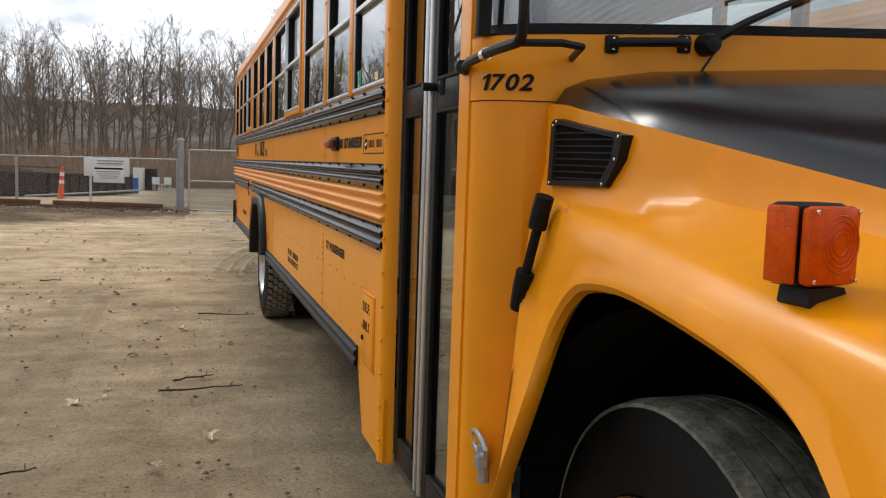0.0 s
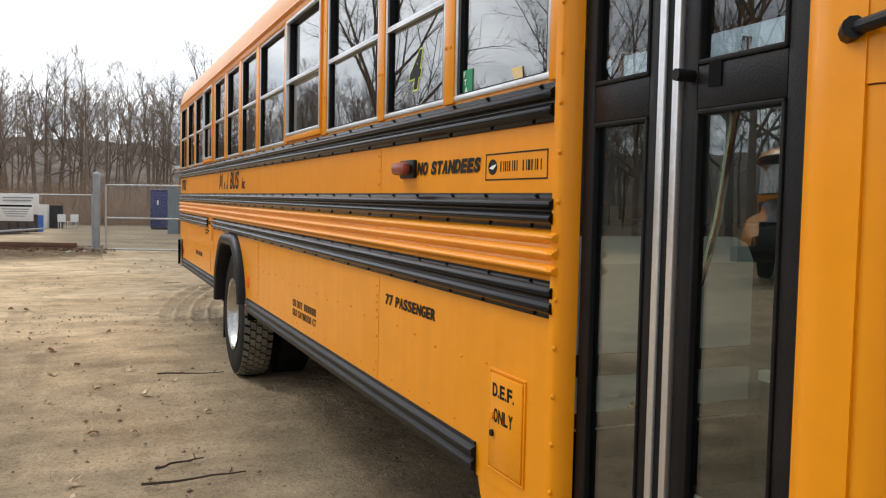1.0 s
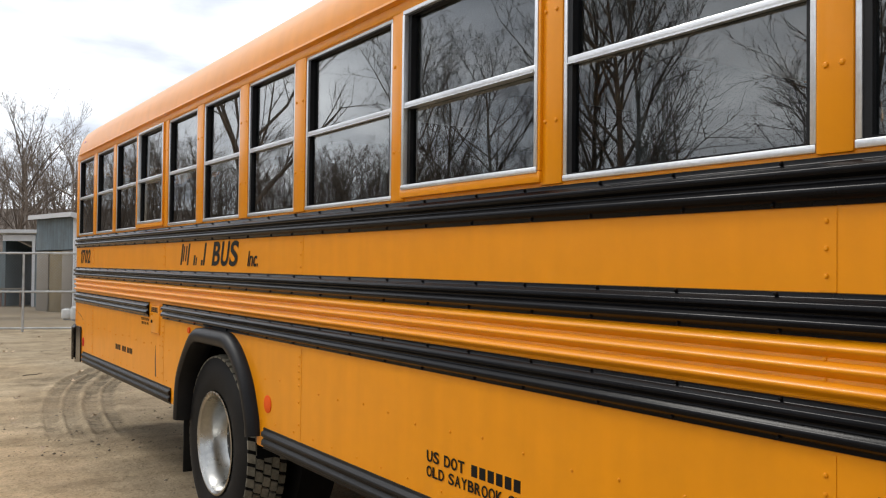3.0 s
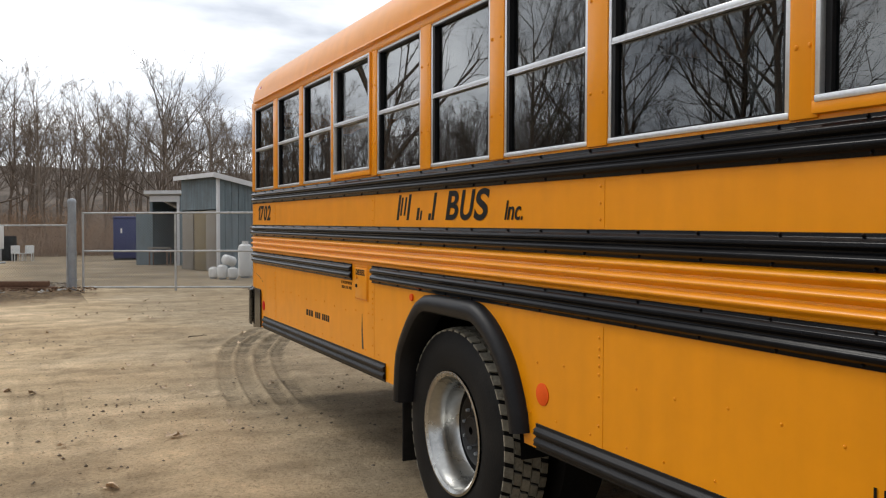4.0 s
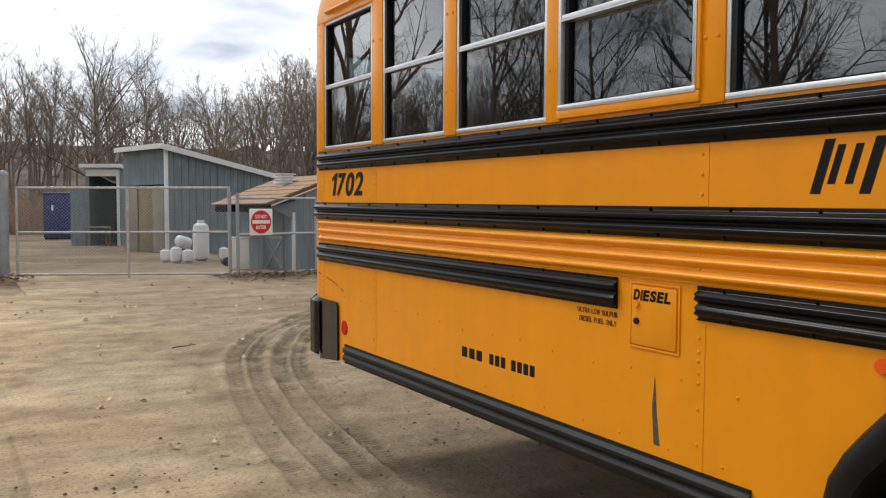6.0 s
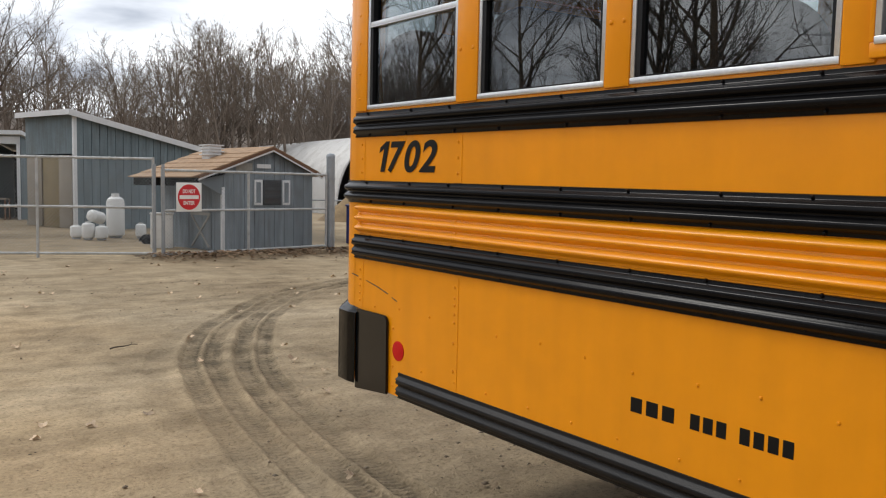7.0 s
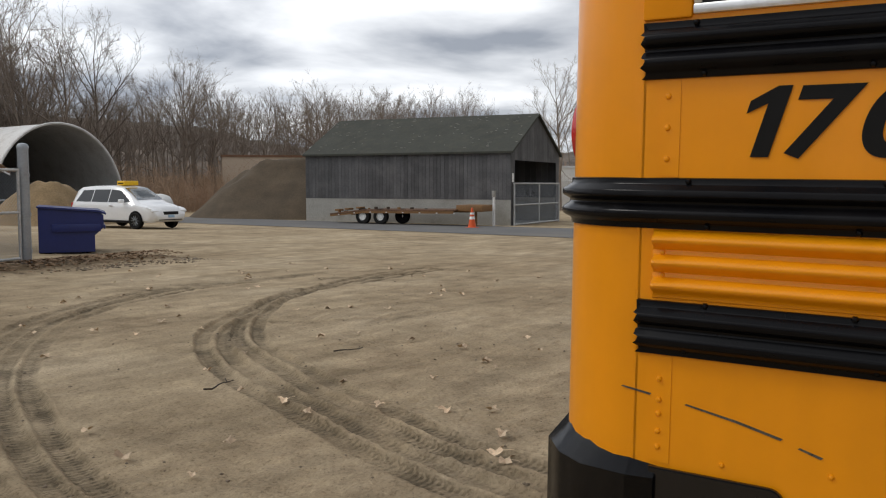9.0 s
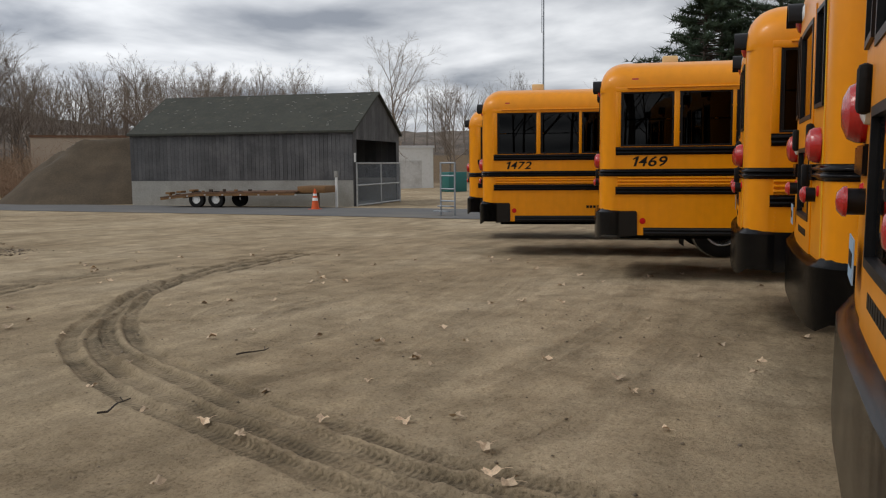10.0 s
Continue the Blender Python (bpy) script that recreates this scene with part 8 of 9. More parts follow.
class Soup:
    """Collects thin tapered limbs as plain arrays."""

    def __init__(self):
        self.co, self.faces, self.n = [], [], 0

    def limb(self, a, b, ra, rb, sides):
        d = b - a
        ln = np.linalg.norm(d)
        if ln < 1e-5:
            return
        d = d / ln
        h = np.array((1.0, 0, 0)) if abs(d[0]) < 0.8 else np.array((0, 1.0, 0))
        u = np.cross(d, h)
        u /= np.linalg.norm(u)
        v = np.cross(d, u)
        ang = np.arange(sides) * 2 * np.pi / sides
        ring = np.cos(ang)[:, None] * u + np.sin(ang)[:, None] * v
        self.co.append(a + ring * ra)
        self.co.append(b + ring * rb)
        for k in range(sides):
            k2 = (k + 1) % sides
            self.faces.append((self.n + k, self.n + k2, self.n + sides + k2, self.n + sides + k))
        self.n += 2 * sides

    def spike(self, a, b, r):
        """A twig: a thin three-sided cone."""
        d = b - a
        h = np.array((1.0, 0, 0)) if abs(d[0]) < 0.8 * np.linalg.norm(d) else np.array((0, 1.0, 0))
        u = np.cross(d, h)
        u /= np.linalg.norm(u)
        v = np.cross(d, u)
        v /= np.linalg.norm(v)
        self.co.append(np.array((a + u * r, a - 0.5 * u * r + 0.87 * v * r, a - 0.5 * u * r - 0.87 * v * r, b)))
        for k in range(3):
            self.faces.append((self.n + k, self.n + (k + 1) % 3, self.n + 3))
        self.n += 4

    def mesh(self, name, mat):
        me = bpy.data.meshes.new(name)
        me.from_pydata(np.concatenate(self.co).tolist(), [], self.faces)
        me.materials.append(mat)
        me.polygons.foreach_set("use_smooth", [True] * len(me.polygons))
        return me


def grow(rnd, height, spread, trunk_r, counts, low=0.34):
    """A bare broadleaf tree: a leading trunk, ascending limbs and a crown of fine twigs. counts: limbs, boughs on a limb, twigs on a bough, sprigs on a twig."""
    trunk, crown = Soup(), Soup()
    unit = lambda v: v / np.linalg.norm(v)
    jitter = lambda k: np.array([rnd.gauss(0, k) for _ in range(3)])

    def run(out, p, d, length, r0, r1, segs, sides, wob, lift):
        pts, dirs = [p], []
        for i in range(segs):
            d = unit(d + jitter(wob) + np.array((0, 0, lift)))
            q = pts[-1] + d * length / segs
            out.limb(pts[-1], q, r0 + (r1 - r0) * i / segs, r0 + (r1 - r0) * (i + 1) / segs, sides)
            pts.append(q)
            dirs.append(d)
        return pts, dirs

    def along(pts, dirs, t):
        u = t * len(dirs)
        i = min(int(u), len(dirs) - 1)
        return pts[i] + (pts[i + 1] - pts[i]) * (u - i), dirs[i]

    def off(d, lean):
        side = unit(np.cross(d, jitter(1.0) + np.array((1e-4, 0, 0))))
        return unit(d * math.cos(lean) + side * math.sin(lean))

    n1, n2, n3, n4 = counts
    tp, td = run(trunk, np.array((0.0, 0, -0.2)), unit(np.array((rnd.gauss(0, 0.03), rnd.gauss(0, 0.03), 1.0))), height * 0.90, trunk_r, trunk_r * 0.12, 7, 6, 0.045, 0.06)
    for k in range(n1):
        t = low + (0.99 - low) * (k + rnd.random()) / n1
        q, d = along(tp, td, t)
        u = (t - low) / (1 - low)
        size = height * spread * (0.30 + 0.75 * math.sin(math.pi * min(1.0, 0.22 + 0.72 * u))) * rnd.uniform(0.75, 1.15) * 0.42
        r = trunk_r * (0.46 - 0.30 * u) * rnd.uniform(0.8, 1.1)
        lp, ld = run(crown, q, off(d, radians(rnd.uniform(38, 66) - 22 * u)), size, r, r * 0.25, 3, 4, 0.13, 0.13)
        for j in range(n2):
            w = rnd.uniform(0.22, 1.0) if j else 1.0
            q2, d2 = along(lp, ld, w)
            s2 = size * rnd.uniform(0.30, 0.55) * (1.25 - 0.55 * w)
            r2 = r * (0.5 - 0.25 * w)
            bp, bd = run(crown, q2, off(d2, radians(rnd.uniform(15, 60))), s2, r2, r2 * 0.4, 2, 3, 0.12, 0.10)
            for i in range(n3):
                q3, d3 = along(bp, bd, rnd.uniform(0.15, 1.0))
                d4 = unit(off(d3, radians(rnd.uniform(15, 65))) + np.array((0, 0, 0.15)))
                s3 = s2 * rnd.uniform(0.30, 0.65)
                e = q3 + d4 * s3
                if not n4:
                    crown.spike(q3, e, max(0.012, r2 * 0.42))
                    continue
                crown.limb(q3, e, max(0.010, r2 * 0.35), 0.005, 3)
                for h in range(n4):
                    q4 = q3 + (e - q3) * rnd.uniform(0.2, 1.0)
                    crown.spike(q4, q4 + unit(off(d4, radians(rnd.uniform(20, 65))) + np.array((0, 0, 0.1))) * s3 * rnd.uniform(0.35, 0.7), 0.007)
    return trunk, crown


def tree_model(seed, height, spread, r, counts, mat=BARK, low=0.34):
    rnd = random.Random(seed)
    t, c = grow(rnd, height, spread, r, counts, low)
    return t.mesh("trunk", mat), c.mesh("crown", mat)


YARD_TREES = [tree_model(11 + k, 15, 1.0, 0.22, (17, 7, 6, 3), BARK, 0.24) for k in range(4)]
WOOD_TREES = [tree_model(50 + k, 15, (0.62, 0.75, 0.55, 0.85, 0.7, 0.6, 0.8)[k], 0.17, (15, 6, 8, 0), PALE_BARK if k in (2, 5) else BARK, (0.38, 0.3, 0.45, 0.32, 0.4, 0.5, 0.28)[k]) for k in range(7)]


def place_tree(models, k, x, y, scale, turn, label="bare leafless broadleaf tree at the edge of the woods", group="bare trees"):
    t = thing("bare_tree", label, "tree", pose(x, y, gz(x, y) - 0.1, 0, 0, turn) @ Matrix.Scale(scale, 4), group)
    part("trunk", models[k][0], None, t)
    part("crown", models[k][1], None, t)
    return t


rnd = random.Random(77)
# single trees that stand out before the woods
for x, y, s, k in ((-8.8, 33.5, 0.95, 0), (29.5, 88.0, 1.02, 1), (44.0, 86.0, 1.22, 3), (48.5, 80.0, 1.0, 0), (53.0, 74.0, 0.82, 1), (9.8, 84.0, 1.05, 2), (63.3, 41.5, 0.72, 2), (69.0, 38.5, 0.52, 1), (82.0, 44.0, 0.60, 3), (88.0, 38.0, 0.64, 0)):
    place_tree(YARD_TREES, k, x, y, s, rnd.uniform(0, 360), "bare leafless tree with a wide crown of fine twigs")
# the row of large trees across the lane that the windows mirror
for k in range(13):
    place_tree(YARD_TREES, k % 4, -22 - rnd.uniform(0, 12), -16 + k * 6.2 + rnd.uniform(-2, 2), rnd.uniform(0.9, 1.25), rnd.uniform(0, 360), "bare leafless tree across the lane from the buses", "trees across the lane")


def woods(name, spots, models, label, seed):
    """Far woods as one mass of bare trees."""
    rd = random.Random(seed)
    cos, fcs, n = [], [], 0
    cache = []
    for t, c in models:
        for me in (t, c):
            v = np.empty(len(me.vertices) * 3)
            me.vertices.foreach_get("co", v)
            f = np.empty(len(me.loops), dtype=np.int64)
            me.loops.foreach_get("vertex_index", f)
            st = np.empty(len(me.polygons), dtype=np.int64)
            me.polygons.foreach_get("loop_start", st)
            cache.append((v.reshape(-1, 3), f, st))
    m = 0
    starts = []
    for x, y, s in spots:
        k = rd.randrange(len(models))
        a = rd.uniform(0, 2 * math.pi)
        ca, sa = math.cos(a), math.sin(a)
        z0 = gz(x, y)
        for v, f, st in cache[2 * k:2 * k + 2]:
            w = np.empty_like(v)
            w[:, 0], w[:, 1], w[:, 2] = x + s * (v[:, 0] * ca - v[:, 1] * sa), y + s * (v[:, 0] * sa + v[:, 1] * ca), z0 + s * v[:, 2] * 1.0
            cos.append(w)
            fcs.append(f + n)
            starts.append(st + m)
            n += len(v)
            m += len(f)
    co, fc, ls = np.concatenate(cos), np.concatenate(fcs), np.concatenate(starts)
    me = bpy.data.meshes.new(name)
    me.vertices.add(len(co))
    me.vertices.foreach_set("co", co.ravel())
    me.loops.add(fc.size)
    me.loops.foreach_set("vertex_index", fc.ravel().astype(np.int32))
    me.polygons.add(len(ls))
    me.polygons.foreach_set("loop_start", ls.astype(np.int32))
    me.update(calc_edges=True)
    me.materials.append(BARK)
    return tagged(new(name, me), label, "woods", kind="stuff")


LIGHT_TREES = [tree_model(90 + k, 14.5, 0.7, 0.15, (10, 5, 5, 0), BARK, 0.34) for k in range(6)]


def arc_spots(a0, a1, r0, r1, count, smin, smax, seed):
    rd = random.Random(seed)
    out = []
    for k in range(count):
        a = radians(a0 + (a1 - a0) * (k + rd.random()) / count)
        r = rd.uniform(r0, r1)
        out.append((10 + r * math.sin(a), -6 + r * math.cos(a), rd.uniform(smin, smax)))
    return out


woods("woods_edge", arc_spots(-35, 8, 84, 104, 92, 0.74, 0.98, 1) + arc_spots(8, 22, 84, 102, 54, 0.86, 1.06, 31) + arc_spots(21.5, 46, 90, 108, 85, 0.56, 0.80, 11), WOOD_TREES, "dense bare grey-brown winter woods", 3)
woods("woods_deep", arc_spots(-38, 23, 104, 150, 265, 0.85, 1.10, 2) + arc_spots(23, 50, 112, 150, 150, 0.6, 0.88, 12) + arc_spots(50, 100, 150, 200, 120, 0.7, 1.0, 8), LIGHT_TREES, "dense bare grey-brown winter woods further back", 4)
woods("woods_lane", [(-40 - random.Random(k).uniform(0, 34), -70 + k * 1.7, random.Random(k + 500).uniform(0.8, 1.15)) for k in range(120)], LIGHT_TREES, "bare winter woods across the lane", 5)


def undergrowth(name, a0, a1, r0, r1, count, seed, label):
    """Saplings and dry brush among the trees."""
    rd = random.Random(seed)
    s = Soup()
    for k in range(count):
        a, r = radians(rd.uniform(a0, a1)), rd.uniform(r0, r1)
        x, y = 10 + r * math.sin(a), -6 + r * math.cos(a)
        if 26 < x < 41 and 58 < y < 82:
            continue
        z = gz(x, y)
        h = rd.uniform(1.0, 4.2) * rd.uniform(0.6, 1.2)
        base = np.array((x, y, z - 0.1))
        tip = base + np.array((rd.gauss(0, 0.25) * h, rd.gauss(0, 0.25) * h, h))
        s.spike(base, tip, 0.028)
        for j in range(4):
            q = base + (tip - base) * rd.uniform(0.2, 0.9)
            s.spike(q, q + np.array((rd.gauss(0, 0.5), rd.gauss(0, 0.5), rd.uniform(0.1, 0.7))) * h * 0.35, 0.015)
    return tagged(new(name, s.mesh(name, BRUSH)), label, "undergrowth", kind="stuff")


undergrowth("undergrowth", -35, 50, 77, 100, 19000, 6, "dry brown undergrowth and saplings in the woods")


def hillside():
    """The wooded rise behind everything, a rough brown-grey mass of far trees."""
    bm = bmesh.new()
    n, rows = 260, 10
    prev = None
    for i in range(n + 1):
        a = radians(-75 + 190 * i / n)
        col = []
        for j in range(rows + 1):
            u = j / rows
            r = 150 + 45 * u
            h = 12.5 * u ** 0.8 * (1 + 0.10 * noise.noise(Vector((a * 9, 0, 2)))) + (1.3 * noise.noise(Vector((a * 70, u * 3, 5))) + 0.9 * noise.noise(Vector((a * 190, u * 6, 8)))) * u
            k = smooth(30, 46, i * 190 / n - 75)
            h *= 0.85 - 0.45 * k
            col.append(bm.verts.new((10 + r * math.sin(a), -6 + r * math.cos(a), 4.0 + h - 3.5 * (1 - u) ** 3)))
        if prev:
            for j in range(rows):
                bm.faces.new((prev[j], col[j], col[j + 1], prev[j + 1]))
        prev = col
    solid("far_woods", bm, material("far_wooded_slope", (0.135, 0.108, 0.086), 1.0, 0, 0.55, 0.25, 1.6, 0, 10, 0, (0.24, 0.19, 0.15), 0.7, 0.25, 0.0, 0.5, 0.55), "far wooded rise of grey-brown trees", "woods", kind="structure")


hillside()


def pine(x, y, h, seed):
    rd = random.Random(seed)
    t = thing("pine_tree", "dark green pine tree behind the buses", "tree", pose(x, y, gz(x, y) - 0.1), "pine trees")
    tr, cr = Soup(), Soup()
    tr.limb(np.array((0.0, 0, 0)), np.array((0.1, 0, h)), 0.24, 0.03, 8)
    for k in range(150):
        z = h * (0.22 + 0.78 * k / 150)
        ln = min((h - z) * 0.85 + 0.6, 2.7) * rd.uniform(0.75, 1.1)
        a = rd.uniform(0, 2 * math.pi)
        d = np.array((math.cos(a), math.sin(a), rd.uniform(-0.05, 0.3)))
        base = np.array((0.0, 0, z))
        tip = base + d * ln * rd.uniform(0.7, 1.1)
        tr.limb(base, tip, 0.04, 0.01, 3)
        for j in range(34):
            q = base + (tip - base) * rd.uniform(0.3, 1.0)
            e = np.array((rd.gauss(0, 1), rd.gauss(0, 1), rd.gauss(0.3, 0.7)))
            e /= np.linalg.norm(e)
            for g in range(5):
                e2 = e + np.array((rd.gauss(0, 0.7), rd.gauss(0, 0.7), rd.gauss(0, 0.6)))
                cr.spike(q, q + e2 * rd.uniform(0.10, 0.24), 0.022)
    part("trunk", tr.mesh("trunk", PINE_BARK), None, t)
    part("crown", cr.mesh("crown", NEEDLES), None, t)


pine(36.0, 15.8, 9.0, 1)
pine(38.0, 13.0, 10.5, 2)
pine(35.0, 12.0, 10.0, 3)
pine(42.0, 15.5, 10.0, 4)

# ---- details of the main bus's front ----
def front_details(bus):
    b = lambda: bmesh.new()
    # amber side lamp on the fender
    c = set_back(Vector((0.037, 0.748, 1.425)))
    m = pose(c.x, c.y - REAR, c.z, 0, 0, 8) @ Matrix.Diagonal((0.98, 1.09, 1.09, 1.0))
    lamp = part("fender_lamp", box(b(), -0.050, 0.050, -0.026, 0.030, 0.0, 0.106, 0.010), BLACK_PLASTIC, bus, "black-edged amber turn lamp on the fender", m)
    part("front_lens", box(b(), -0.052, 0.047, -0.045, -0.0262, 0.003, 0.103, 0.014), AMBER_LENS, lamp, "amber lens")
    part("side_lens", box(b(), -0.057, -0.0502, -0.0255, 0.024, 0.004, 0.102, 0.004), AMBER_LENS, lamp, "amber lens")
    for r in (0.013, 0.020, 0.027, 0.034):
        part("lens_ring", lathe(b(), [(r, -0.0448), (r + 0.0015, -0.0465), (r + 0.003, -0.0448)], (0.006, 0, 0.056), "y", 28), AMBER_LENS, lamp)
    foot = b()
    prism(foot, [(-0.026, -0.001), (0.040, -0.001), (0.052, -0.022), (0.0, -0.045), (-0.030, -0.022)], "y", -0.03, 0.02)
    part("foot", foot, BLACK_PLASTIC, lamp, "black rubber lamp foot")
    for sx in (-0.040, 0.040):
        for z in (0.010, 0.096):
            part("screw", lathe(b(), [(0.001, -0.0472), (0.003, -0.0465), (0.003, -0.040)], (sx, 0, z), "y", 8), CHROME, lamp)
    # air intake on the bonnet side
    def on_bonnet(y, z, out):
        x = 0.055 + (1.50 - y) * 0.357 if y < 1.5 else 0.040 + (1.62 - y) * 0.125
        p = set_back(Vector((x - out, y, z)))
        return Vector((p.x, p.y - REAR, p.z))
    quad = [(1.565, 1.530), (1.395, 1.532), (1.365, 1.585), (1.358, 1.632), (1.545, 1.668), (1.558, 1.660)]
    fr = b()
    cen = Vector((sum(q[0] for q in quad) / 6, sum(q[1] for q in quad) / 6))
    def ring_at(scale, out):
        return [fr.verts.new(on_bonnet(cen.x + (y - cen.x) * scale, cen.y + (z - cen.y) * scale, out)) for y, z in quad]
    r0, r1, r2, r3 = ring_at(1.05, -0.010), ring_at(1.03, 0.017), ring_at(0.86, 0.017), ring_at(0.84, 0.010)
    for a, c in ((r0, r1), (r1, r2), (r2, r3)):
        for k in range(6):
            fr.faces.new((a[k], a[(k + 1) % 6], c[(k + 1) % 6], c[k]))
    fr.faces.new(r3).material_index = 1
    bmesh.ops.recalc_face_normals(fr, faces=fr.faces[:])
    vent = part("air_intake", finish(fr, "air_intake", [BLACK_PLASTIC, DARK]), None, bus, "black louvred air intake")
    for k in range(8):
        z = 1.545 + k * 0.0135
        ya, yb = 1.545, 1.392 - 0.004 * k
        sl = tube(b(), [on_bonnet(ya, z, 0.0135), on_bonnet((ya + yb) / 2, z, 0.0145), on_bonnet(yb, z - 0.001, 0.0135)], 0.0022, 4)
        part("slat", sl, BLACK_PLASTIC, vent)
    for y, z in quad:
        c = on_bonnet(cen.x + (y - cen.x) * 0.945, cen.y + (z - cen.y) * 0.945, 0.018)
        part("screw", lathe(b(), [(0.001, -0.002), (0.004, 0.0), (0.004, 0.003)], c, "x", 8), CHROME, vent)
    # rubber bonnet latch
    la = b()
    tube(la, [(0.112, 1.762 - REAR, 1.475), (0.102, 1.790 - REAR, 1.40), (0.098, 1.828 - REAR, 1.31), (0.100, 1.865 - REAR, 1.22)], 0.013, 8)
    latch = part("bonnet_latch", la, RUBBER, bus, "black rubber bonnet latch")
    part("latch_head", tube(b(), [(0.106, 1.752 - REAR, 1.497), (0.102, 1.765 - REAR, 1.46), (0.100, 1.778 - REAR, 1.418)], 0.023, 10), RUBBER, latch)
    part("latch_foot", tube(b(), [(0.098, 1.833 - REAR, 1.305), (0.098, 1.852 - REAR, 1.26), (0.100, 1.872 - REAR, 1.205)], 0.025, 10), RUBBER, latch)
    part("reflector", lathe(b(), [(0.001, -0.012), (0.016, -0.010), (0.021, 0.0), (0.021, 0.05)], (0.140, 1.690 - REAR, 1.456), "x", 18), FADED_AMBER, bus, "small faded amber reflector")
    # fleet number on the cowl band
    num = glyphs("1702", 0.043, 0.150, 0.28, 0.0016)
    for v in [v for g in num for v in g.vertices]:
        u, w, d = v.co.x, v.co.y, v.co.z
        plan = [(0.009, 2.06), (0.009, 2.042), (0.019, 2.002), (0.052, 1.965), (0.122, 1.935), (0.187, 1.919)]
        s, k = u + 0.059, 0
        while k < len(plan) - 2 and s > math.dist(plan[k], plan[k + 1]):
            s -= math.dist(plan[k], plan[k + 1])
            k += 1
        p0, p1 = Vector(plan[k]), Vector(plan[k + 1])
        q = p0 + (p1 - p0) * s / (p1 - p0).length
        nrm = Vector((-(p0 - p1).y, (p0 - p1).x)).normalized()
        if nrm.x > 0:
            nrm = -nrm
        q = q + nrm * (0.004 + d)
        v.co = (q.x, q.y - REAR, 1.762 + w)
    for g in num:
        part("digit", g, None, bus, "black digit of the fleet number")
    # mirror bracket, grab handle and wiper
    br = b()
    tube(br, [(0.0, 2.085 - REAR, 1.828), (-0.022, 1.98 - REAR, 1.832), (-0.022, 1.80 - REAR, 1.840), (-0.006, 1.69 - REAR, 1.846), (-0.004, 1.668 - REAR, 1.858), (-0.006, 1.656 - REAR, 1.90), (-0.008, 1.65 - REAR, 2.02), (-0.008, 1.65 - REAR, 2.4)], 0.0125, 10)
    arm = part("mirror_bracket", br, BLACK_PLASTIC, bus, "bent black tubular mirror bracket")
    part("bracket_strut", tube(b(), [(-0.004, 1.685 - REAR, 1.845), (0.09, 1.655 - REAR, 1.847), (0.17, 1.72 - REAR, 1.852), (0.24, 1.93 - REAR, 1.85)], 0.009, 8), BLACK_PLASTIC, arm)
    part("bracket_collar", tube(b(), [(-0.022, 1.87 - REAR, 1.8369), (-0.022, 1.845 - REAR, 1.838)], 0.0155, 10), CHROME, arm, "bright clamp ring")
    part("bracket_foot", tube(b(), [(0.012, 2.10 - REAR, 1.826), (-0.012, 2.07 - REAR, 1.829)], 0.019, 10), BLACK_PLASTIC, arm)
    gh = b()
    tube(gh, [(0.338, 1.896 - REAR, 1.892), (0.345, 1.868 - REAR, 1.893), (0.365, 1.858 - REAR, 1.894), (0.44, 1.850 - REAR, 1.898), (0.51, 1.842 - REAR, 1.902), (0.532, 1.850 - REAR, 1.903), (0.538, 1.874 - REAR, 1.903)], 0.0125, 10)
    hd = part("grab_handle", gh, BLACK_PLASTIC, bus, "black grab handle under the windscreen")
    for x, y, z in ((0.338, 1.898, 1.892), (0.538, 1.876, 1.903)):
        part("handle_foot", box(b(), x - 0.018, x + 0.018, y - 0.012 - REAR, y + 0.008 - REAR, z - 0.024, z + 0.022, 0.006), BLACK_PLASTIC, hd)
        for dz in (-0.014, 0.012):
            part("screw", lathe(b(), [(0.001, -0.003), (0.004, -0.002), (0.004, 0.003)], (x, y - 0.013 - REAR, z + dz), "y", 8), CHROME, hd)
    wp = b()
    tube(wp, [(0.597, 1.850 - REAR, 1.905), (0.625, 1.832 - REAR, 1.926), (0.70, 1.830 - REAR, 1.968), (0.82, 1.842 - REAR, 2.022), (1.02, 1.868 - REAR, 2.10)], 0.014, 8, True, 0, 0.007)
    wi = part("wiper", wp, BLACK_PLASTIC, bus, "black windscreen wiper")
    part("wiper_pivot", lathe(b(), [(0.001, -0.045), (0.022, -0.042), (0.030, -0.02), (0.030, 0.03)], (0.597, 1.865 - REAR, 1.903), "y", 18), BLACK_PLASTIC, wi)
    part("wiper_blade", tube(b(), [(0.70, 1.858 - REAR, 2.055), (1.02, 1.862 - REAR, 2.105), (1.34, 1.866 - REAR, 2.13)], 0.008, 6), BLACK_PLASTIC, wi)
    part("washer_hose", tube(b(), [(0.625, 1.845 - REAR, 1.905), (0.60, 1.832 - REAR, 1.875), (0.57, 1.835 - REAR, 1.83), (0.545, 1.85 - REAR, 1.79)], 0.0035, 6), BLACK_PLASTIC, wi)
    # clip at the foot of the cowl
    def outer(pts):
        return [(-0.738 + (x + 0.738) * 1.066, -0.193 + (y + 0.193) * 1.066 - REAR, 1.562 + (z - 1.562) * 1.066) for x, y, z in pts]
    cl = b()
    tube(cl, outer([(-0.012, 1.868, 0.872), (-0.016, 1.862, 0.892), (-0.018, 1.830, 0.898), (-0.018, 1.785, 0.888), (-0.016, 1.765, 0.870), (-0.014, 1.772, 0.852), (-0.014, 1.810, 0.846), (-0.013, 1.850, 0.852), (-0.012, 1.868, 0.872)]), 0.0075, 8)
    clip = part("bonnet_clip", cl, STEEL, bus, "steel bonnet holding clip")
